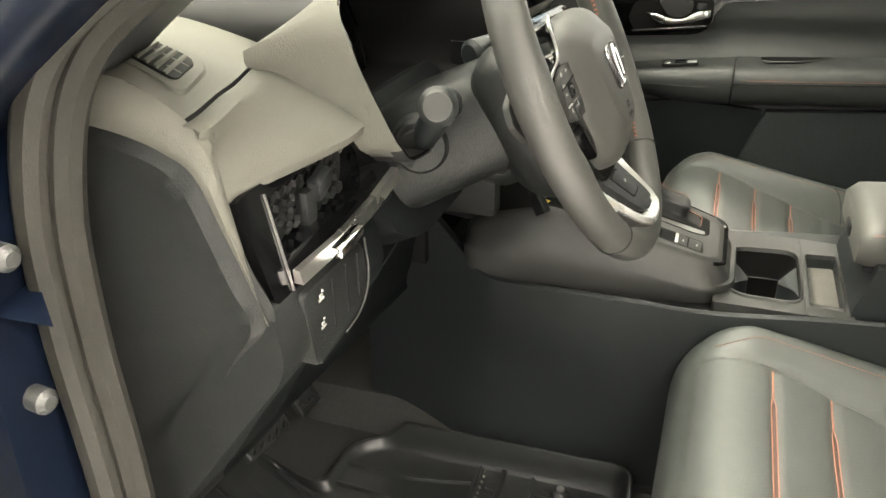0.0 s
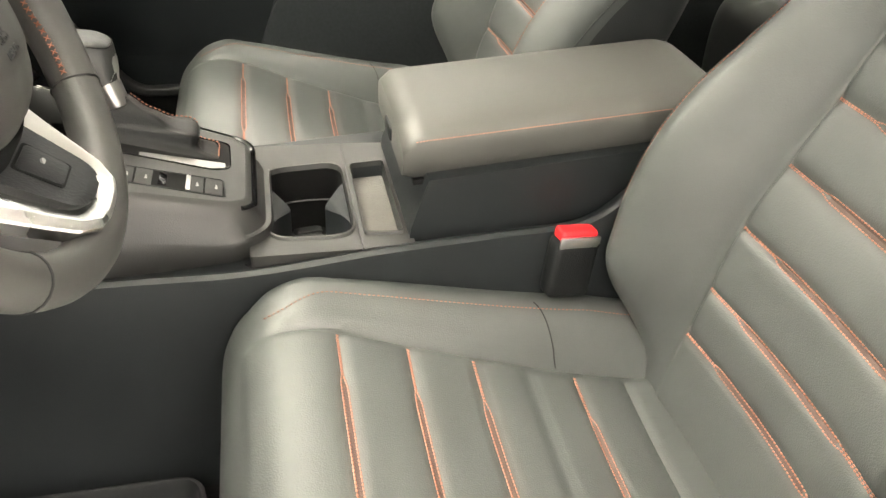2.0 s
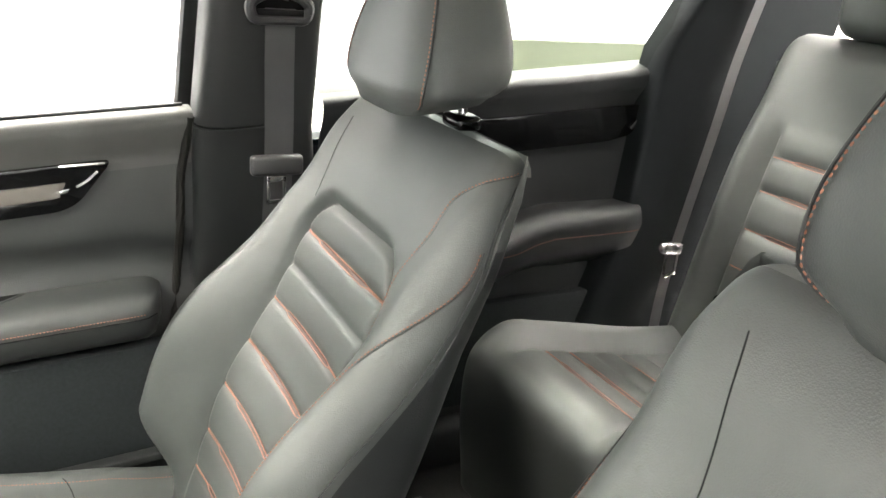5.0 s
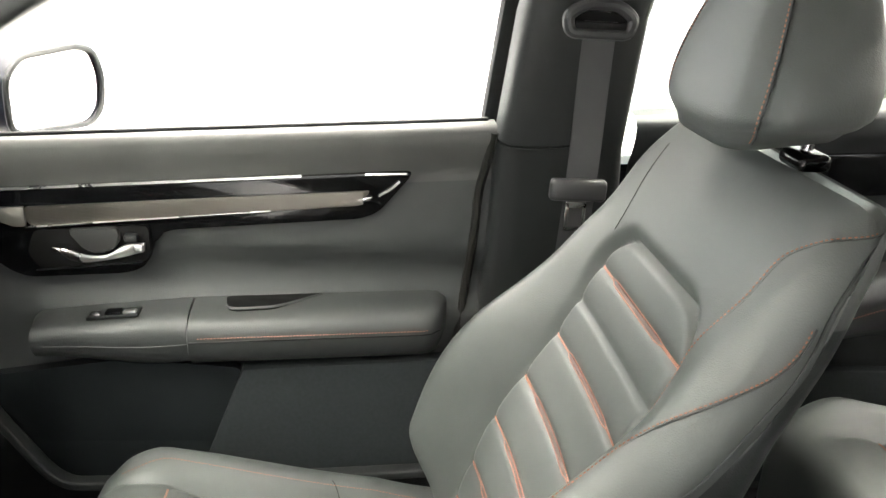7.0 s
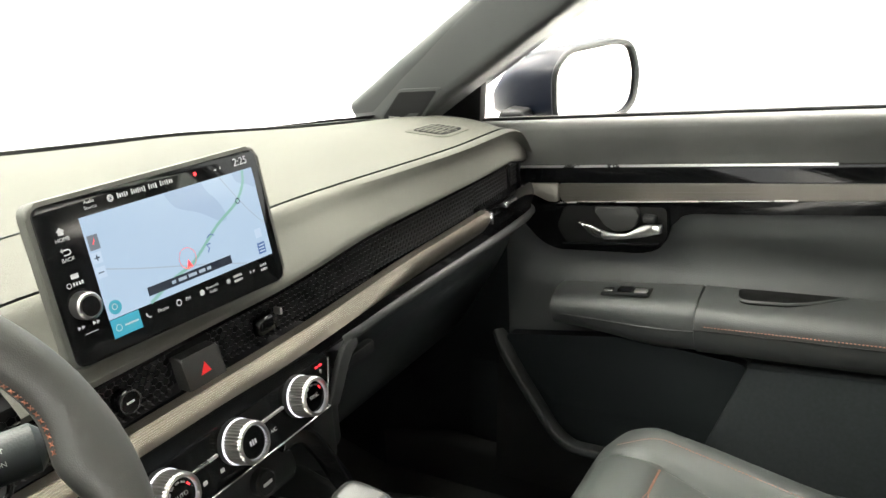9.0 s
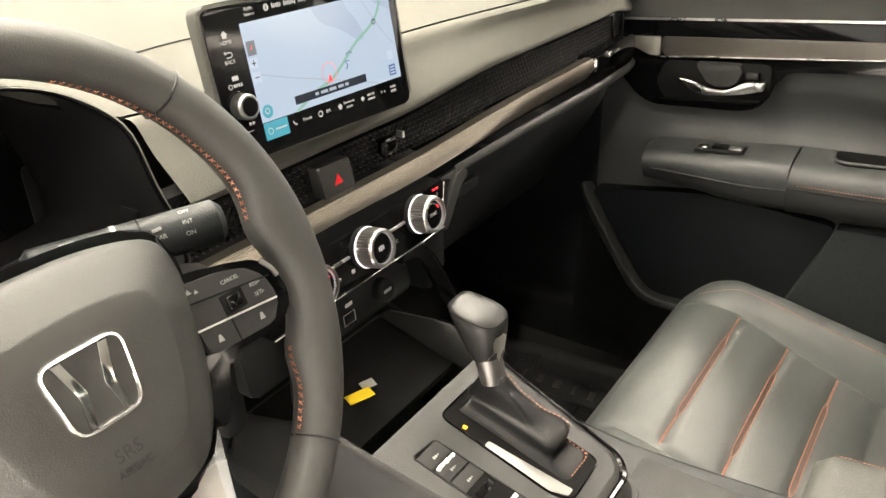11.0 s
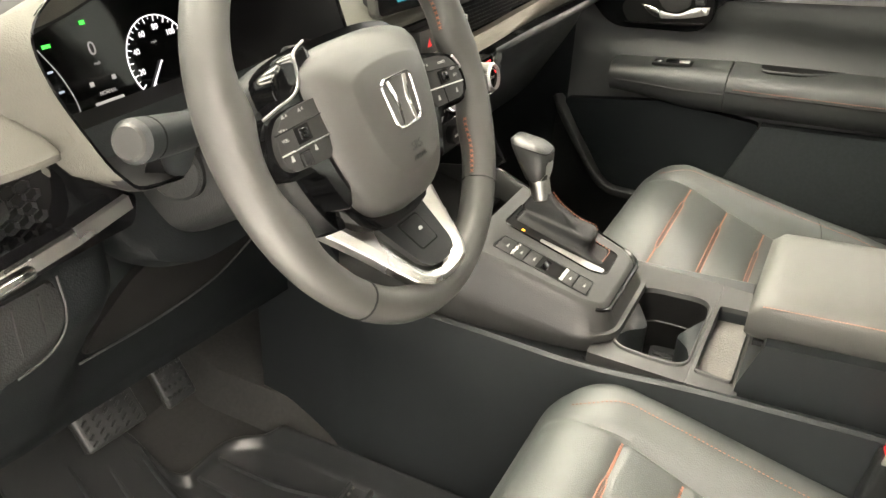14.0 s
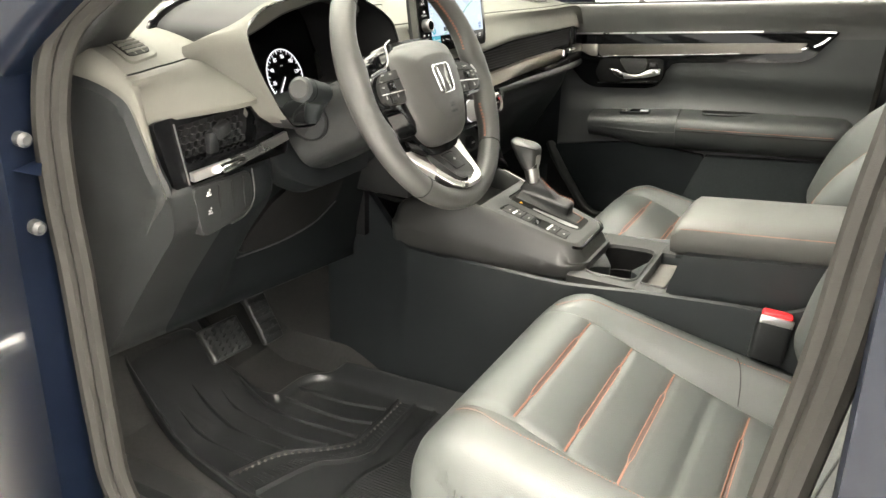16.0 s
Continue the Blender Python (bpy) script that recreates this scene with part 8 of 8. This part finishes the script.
    for t, rx, ry, ex, half in ((0.0, 0.0154, 0.0165, 0.9, 7), (0.12, 0.0170, 0.0186, 0.85, 4), (0.30, 0.0190, 0.0217, 0.78, 2), (0.55, 0.0212, 0.0255, 0.70, 2), (0.68, 0.0223, 0.0272, 0.66, 1)):
        r = knob_ring(t, rx, ry, ex)
        spur.append([r[23 - half], r[23] + V(0.0, -0.0005, 0), r[23 + half]])
    put("knob_trim", sheet(spur), SATIN, kn, "satin spur running up the knob")
    put("knob_seam", tube([p + V(0, 0, 0.0004) for p in knob_ring(0.90, 0.0224, 0.0280, 0.62)], 0.0008, 5, closed=True), BLACK, kn)
    # button row
    slope = math.degrees(math.atan(0.28))
    for kind, y0, y1 in (("button", 0.2315, 0.2115), ("ridge", 0.2110, 0.1935), ("button", 0.1930, 0.1755), ("pit", 0.1750, 0.1440), ("ridge", 0.1435, 0.1255), ("button", 0.1250, 0.1060)):
        y, ln = (y0 + y1) / 2, y0 - y1
        xc = -0.070 + 0.044 * (0.2315 - y)
        turn = pose(0, 0, 0, slope, 0, 0)
        if kind == "pit":
            put("switch_pit", rbox(top(xc, y, -0.003), (0.0315, ln - 0.0012, 0.003), 0.0008, rot=turn), GLOSS, label="gloss black brake switch pit")
            put("brake_switch", rbox(top(xc, y + 0.004, -0.0012), (0.024, ln * 0.45, 0.003), 0.0012, rot=pose(0, 0, 0, slope + 14, 0, 0)), GLOSS)
            continue
        bt = put("console_button", rbox(top(xc, y, -0.0024), (0.0318, ln - 0.0010, 0.0060), 0.0008, rot=turn), POD, label="small flush console button")
        if kind == "ridge":
            put("button_edge", rbox(top(xc, y0 - 0.0030, 0.0008), (0.029, 0.0046, 0.0022), 0.0008, rot=pose(0, 0, 0, slope + 10, 0, 0)), SATIN, bt, "bright raised lip")
        for k, (dx, w) in enumerate(((-0.003, 0.0022), (0.0, 0.0030), (0.003, 0.0018))):
            put("button_icon", rbox(top(xc + dx, y - 0.003, 0.0007), (w * 0.8, 0.0030 - 0.0008 * k, 0.0003), 0, rot=turn), WHITEPRINT, bt)
    # plate round the cup holder, and the coin tray behind it
    zp = 0.689

    def well_plate(name, outer, hole, floor, k, mat_wall, label):
        bm = bmesh.new()
        cx, cy = sum(a for a, b in hole) / len(hole), sum(b for a, b in hole) / len(hole)

        def ringv(pts, z, s=1.0):
            return [bm.verts.new((cx + (a - cx) * s, cy + (b - cy) * s, z)) for a, b in pts]

        RR = [ringv(outer, zp - 0.03), ringv(outer, zp - 0.001), ringv(hole, zp, 1.075), ringv(hole, zp + 0.0030, 1.055), ringv(hole, zp + 0.0034, 1.025), ringv(hole, zp - 0.003, 1.0)]
        for A, B in zip(RR, RR[1:]):
            for i in range(len(A)):
                j = (i + 1) % len(A)
                bm.faces.new((A[i], A[j], B[j], B[i]))
        p = put(name, bm, CONSOLE_TOP, label=label)
        put("well_wall", loft([[V(cx + (a - cx) * s, cy + (b - cy) * s, z) for a, b in hole] for s, z in ((1.0, zp - 0.003), (k, floor))], cap=False), mat_wall, p)
        return p

    outer = rounded([(-0.128, 0.082), (0.122, 0.082), (0.122, -0.0375), (-0.128, -0.0375)], 0.004, 5)
    hole = rounded([(-0.098, 0.060), (0.052, 0.062), (0.062, -0.031), (-0.101, -0.031)], 0.026, 5)
    plate = well_plate("cup_plate", outer, hole, 0.600, 0.93, WELL, "dark plate round the cup holder")
    put("well_floor", prism([(a * 0.97, b * 0.97) for a, b in hole], XY, 0.594, 0.602), WELL, plate, "black well floor")
    for sg, yy in ((1, 0.0600), (-1, -0.0310)):
        w = curve_pts([(-0.070, yy, 0), (-0.046, yy - sg * 0.008, 0), (-0.022, yy - sg * 0.022, 0), (-0.012, yy - sg * 0.025, 0), (-0.002, yy - sg * 0.020, 0), (0.026, yy, 0)], 4)
        w = [(p.x, p.y) for p in w]
        if sg > 0:
            w.reverse()
        put("cup_divider", prism(w, lambda a, b, d: (a, b, d - (0.45 * abs(b - yy) if d > 0.66 else 0)), 0.605, 0.684, 0.002), CONSOLE, plate, "pinched divider between two cups")
        put("cup_spring", rbox((-0.060, yy - sg * 0.014, 0.650), (0.012, 0.014, 0.022), 0.004, rot=pose(0, 0, 0, 0, 0, sg * 35)), TRAYMAT, plate, "small grey spring tab")
    put("cup_mat", prism(rounded([(-0.085, 0.036), (-0.020, 0.022), (0.038, 0.034), (0.044, -0.004), (-0.015, -0.002), (-0.080, -0.014)], 0.008), XY, 0.602, 0.612, 0.001), RUBBER, plate, "ribbed rubber cup mat")
    for k in range(11):
        put("mat_rib", rbox((-0.072 + 0.010 * k, 0.011, 0.6128), (0.004, 0.030, 0.002), 0.0005), RUBBER, plate)
    put("well_line", tube(curve_pts([(-0.005, 0.050, 0.645), (0.030, 0.052, 0.645), (0.048, 0.036, 0.645), (0.052, 0.0, 0.645), (0.046, -0.022, 0.645), (0.010, -0.026, 0.645)], 5), 0.0010, 5), CONSOLE_TOP, plate, "thin step inside the cup well")
    outer = rounded([(-0.128, -0.0378), (0.122, -0.0378), (0.118, -0.096), (-0.122, -0.096)], 0.004, 5)
    hole = rounded([(-0.098, -0.0435), (0.055, -0.0435), (0.060, -0.085), (-0.100, -0.085)], 0.006, 5)
    coin = well_plate("coin_plate", outer, hole, 0.672, 0.97, CONSOLE, "plate with a narrow coin tray")
    put("tray_floor", prism([(a, b) for a, b in hole], XY, 0.664, 0.6725), TRAYMAT, coin, "grey rubber tray floor")
    put("plate_seam", tube(curve_pts([(-0.124, 0.088, 0.676), (-0.131, 0.06, 0.668), (-0.133, -0.02, 0.672), (-0.130, -0.095, 0.684)], 6), 0.0012, 5), BLACK)
    # storage bin with padded lid
    rows = []
    for y, z in ((-0.086, 0.690), (-0.094, 0.728), (-0.104, 0.758), (-0.104, 0.758)):
        rows.append([V(x, y, z) for x in (-0.112, -0.108, -0.05, 0.05, 0.108, 0.112)])
    binp = [(-0.090, 0.680), (-0.092, 0.700), (-0.108, 0.755), (-0.110, 0.760), (-0.470, 0.795), (-0.50, 0.78), (-0.52, 0.60), (-0.090, 0.60)]
    put("bin_body", prism(binp, YZ, -0.114, 0.114, 0.004), CONSOLE, label="dark storage bin")
    o = [(-0.094, -0.014), (-0.100, 0.000), (-0.102, 0.022), (-0.096, 0.036), (-0.066, 0.0445), (0.0, 0.046), (0.06, 0.0445), (0.088, 0.036), (0.095, 0.022), (0.094, 0.000), (0.088, -0.014)]
    rg = []
    for k in range(31):
        t = k / 30
        y = -0.084 - 0.378 * t
        zb = 0.766 + 0.034 * t
        e0 = math.sqrt(max(0.0, 1 - max(0, (0.05 - t) / 0.05) ** 2))
        e1 = math.sqrt(max(0.0, 1 - max(0, (t - 0.90) / 0.10) ** 2))
        e = min(0.72 + 0.28 * e0, 0.55 + 0.45 * e1)
        rg.append([V(-0.0035 + (a + 0.0035) * (0.90 + 0.10 * e), y, zb + b * e) for a, b in o])
    lid = put("armrest_lid", loft([curve_pts(r, 3) for r in rg]), LID, label="padded leather armrest lid with orange stitching", sharp=70)
    st = [curve_pts(r, 3)[8] + V(-0.0012, 0, 0.0008) for r in rg[1:-3]]
    put("lid_stitching", stitch(st, pitch=0.0036, length=0.0031, r=0.0006), ORANGE, lid, "orange lid stitching")
    st = [curve_pts(r, 3)[22] + V(0.0012, 0, 0.0008) for r in rg[1:-3]]
    put("lid_stitching", stitch(st, pitch=0.0036, length=0.0031, r=0.0006), ORANGE, lid)
    put("lid_gap", rbox((-0.0035, -0.28, 0.766), (0.190, 0.37, 0.006), 0, rot=pose(0, 0, 0, -5.1, 0, 0)), BLACK)
    put("lid_latch", rbox((0.0, -0.086, 0.768), (0.040, 0.010, 0.018), 0.004), PLASTIC, label="lid latch")
    # cubby tray ahead of the lever
    put("cubby_floor", rbox((0, 0.40, 0.757), (0.23, 0.20, 0.01), 0.002, rot=pose(0, 0, 0, 6, 0, 0)), WELL, label="rubber floor of the phone cubby")
    put("cubby_label", rbox((-0.030, 0.345, 0.7605), (0.03, 0.014, 0.001), 0, rot=pose(0, 0, 0, 6, 0, -20)), LABEL_Y, label="yellow and white sticker")
    put("label_text", rbox((-0.010, 0.350, 0.7612), (0.016, 0.012, 0.0012), 0, rot=pose(0, 0, 0, 6, 0, -20)), WHITEPRINT)


console()


def buckle():
    b = thing("belt_buckle", pose(-0.159, -0.261, 0.60, 6, 4, 8), "black seat belt buckle with red button", "belt buckle")
    part("casing", rbox((0, 0, 0.064), (0.028, 0.054, 0.074), 0.008, 3), PLASTIC, b, "black buckle casing")
    part("release_button", rbox((0.0, 0.0, 0.104), (0.022, 0.046, 0.016), 0.005, 3), RED, b, "red release button")
    part("slot_plate", rbox((-0.012, 0.0, 0.099), (0.004, 0.050, 0.014), 0.002), SATIN, b)
    part("stem", tube([(0, 0, 0.01), (0.0, -0.02, -0.06), (0.005, -0.04, -0.14)], 0.009, 8), BLACK, b, "black buckle stem")


buckle()


# ---- floor mats ----
def mat_tray(name, m, mirror, label):
    t = thing(name, m, label, "floor mat", "rubber floor mats")
    sx = -1 if mirror else 1
    zf = lambda x, y: 0.9 * max(0, y - 0.66) ** 1.3
    ol = rounded([(-0.255, 0.13), (0.162, 0.155), (0.163, 0.545), (0.125, 0.597), (0.031, 0.599), (0.025, 0.63), (0.043, 0.70), (0.033, 0.76), (0.048, 0.825), (-0.09, 0.845), (-0.126, 0.84), (-0.167, 0.70), (-0.205, 0.59), (-0.238, 0.45)], 0.030, 5)
    cx, cy = -0.05, 0.42

    def tall(a, b):
        return 0.018 + 0.040 * max(smoothstep(0.11, 0.15, a) * smoothstep(0.56, 0.50, b), smoothstep(0.20, 0.17, b) * smoothstep(-0.22, -0.10, a))

    rings = []
    for inset, h in ((0.0, 0.0), (0.0, 0.94), (0.002, 1.0), (0.006, 1.0), (0.009, 0.93), (0.013, 0.55), (0.018, 0.25), (0.024, 0.12)):
        ring = []
        for a, b in ol:
            d = V(cx - a, cy - b, 0).normalized() * inset
            ring.append(V((a + d.x) * sx, b + d.y, 0.002 + h * tall(a, b) * (1 if inset < 0.02 else 1) + zf(a, b)))
        rings.append(ring)
    for k in (0.8, 0.6, 0.4, 0.2, 0.02):
        rings.append([V((cx + (a - cx) * k * 0.93) * sx, cy + (b - cy) * k * 0.93, 0.005 + zf(0, cy + (b - cy) * k)) for a, b in ol])
    part("tray", loft(rings, cap=False), RUBBER, t, "black rubber tray with raised rim", sharp=50)
    # long ribs of the forward half
    for rib in (((0.090, 0.590), (0.090, 0.480), (0.109, 0.390)), ((0.044, 0.585), (0.040, 0.450), (0.055, 0.388)), ((0.043, 0.718), (0.005, 0.600), (-0.005, 0.520), (0.004, 0.388)),
                ((0.006, 0.766), (-0.033, 0.640), (-0.052, 0.505), (-0.045, 0.420)), ((-0.048, 0.763), (-0.086, 0.608), (-0.092, 0.480)), ((-0.109, 0.754), (-0.136, 0.625), (-0.148, 0.490))):
        pts = curve_pts([(x * sx, y, 0.0072 + zf(x, y)) for x, y in rib], 6)
        part("rib", sweep(pts, rounded([(-0.0040, -0.004), (0.0040, -0.004), (0.0022, 0.0034), (-0.0022, 0.0034)], 0.001)), RUBBER, t, "raised rib")
    # stepped borders across the mat, with a hatched band and studs between them
    inner = [(p.x, p.y) for p in curve_pts([(0.155, 0.384, 0), (0.025, 0.380, 0), (-0.015, 0.381, 0), (-0.055, 0.414, 0), (-0.115, 0.481, 0), (-0.200, 0.515, 0)], 6)]
    outer = [(p.x, p.y) for p in curve_pts([(0.155, 0.347, 0), (0.010, 0.340, 0), (-0.033, 0.339, 0), (-0.071, 0.367, 0), (-0.110, 0.409, 0), (-0.215, 0.445, 0)], 6)]
    for line, w, h in ((inner, 0.0035, 0.010), (outer, 0.0055, 0.011)):
        part("border_rib", sweep([(a * sx, b, 0.005) for a, b in line], rounded([(-w, -0.003), (w, -0.003), (w * 0.6, h * 0.8), (-w * 0.6, h * 0.8)], 0.001)), RUBBER, t, "raised stepped border")
    part("border_studs", stitch([(a * sx, b - 0.009, 0.0095) for a, b in inner], pitch=0.0125, length=0.0065, r=0.0024), TRAYMAT, t, "row of small pale studs")
    bm = bmesh.new()
    for k in range(2, len(inner) * 2 - 2):
        i, f = k // 2, (k % 2) / 2
        if i + 1 < len(inner):
            p = V(*inner[i], 0).lerp(V(*inner[i + 1], 0), f)
            q = V(*outer[i], 0).lerp(V(*outer[i + 1], 0), f)
            p, q = p.lerp(q, 0.45), p.lerp(q, 0.80)
            tube([(p.x * sx, p.y, 0.0066), (q.x * sx, q.y, 0.0066)], 0.0014, 4, bm=bm)
    tagged(part("hatching", bm, RUBBER, t), kind="stuff")
    # fine ribbed heel pad, flaring towards the door
    bm = bmesh.new()
    ys = []
    for i in range(52):
        x = 0.152 - 0.0066 * i
        y0 = 0.200 - 0.040 * smoothstep(-0.02, -0.10, x)
        y1 = 0.291 + 0.020 * smoothstep(-0.02, -0.10, x)
        ys.append((x, y1))
        sweep([(x * sx, y0, 0.0062), (x * sx, y1, 0.0062)], [(-0.0018, -0.002), (0.0018, -0.002), (0.0011, 0.0022), (-0.0011, 0.0022)], bm=bm)
    tagged(part("fine_ribs", bm, RUBBER, t), kind="stuff")
    part("border_rib", sweep([(x * sx, y + 0.010, 0.005) for x, y in ys], [(-0.004, -0.003), (0.004, -0.003), (0.0025, 0.007), (-0.0025, 0.007)]), RUBBER, t)
    c = (0.126 * sx, 0.255)
    part("mat_clip", cyl((c[0], c[1], 0.006), (c[0], c[1], 0.016), 0.016, 20, r2=0.012, bev=0.003), PLASTIC, t, "round mat clip")
    part("clip_peg", cyl((c[0], c[1], 0.016), (c[0], c[1], 0.020), 0.006, 12), SATIN, t)
    return t


mat_tray("driver_floor_mat", pose(-0.345, 0.0, 0.366), False, "black rubber driver floor mat with raised ribs")
pm = mat_tray("passenger_floor_mat", pose(0.40, 0.02, 0.366), True, "black rubber passenger floor mat with pale mark")
for k, w in enumerate((0.012, 0.022, 0.026, 0.012, 0.024)):
    part("pale_mark", rbox((0.150, 0.44 - 0.034 * k, 0.013), (0.024, w * 0.5, 0.0015), 0.0005, rot=pose(0, 0, 0, 0, 0, 8)), TRAYMAT, pm)
part("mark_backing", rbox((0.148, 0.37, 0.010), (0.055, 0.20, 0.004), 0.002), RUBBER, pm)


def footrest():
    solo("sill_cover", sheet([[V(x, y, z) for y in (0.80, 0.60, 0.40, 0.20, 0.0, -0.20, -0.40)] for x, z in ((-0.585, 0.370), (-0.62, 0.378), (-0.68, 0.405), (-0.715, 0.440), (-0.735, 0.466), (-0.76, 0.474))]), PILLAR, "dark plastic cover rising from the mat to the sill", "trim", kind="structure", sharp=60)
    solo("footwell_carpet", sheet([[V(x, 0.74 + 0.28 * t, 0.375 + 0.33 * t) for x in (-0.72, -0.5, -0.3, -0.16)] for t in (0, 0.3, 0.6, 1.0)]), CARPET, "dark carpet rising in the driver footwell", "carpet", kind="structure")
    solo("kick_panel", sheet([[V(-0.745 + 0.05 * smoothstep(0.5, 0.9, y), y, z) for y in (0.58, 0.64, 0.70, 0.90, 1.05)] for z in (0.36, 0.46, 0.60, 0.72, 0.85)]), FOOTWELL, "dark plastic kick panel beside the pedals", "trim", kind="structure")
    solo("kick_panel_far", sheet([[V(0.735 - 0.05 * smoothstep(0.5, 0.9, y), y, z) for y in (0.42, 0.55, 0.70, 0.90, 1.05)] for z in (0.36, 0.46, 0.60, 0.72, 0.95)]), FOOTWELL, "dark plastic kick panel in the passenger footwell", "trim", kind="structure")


footrest()
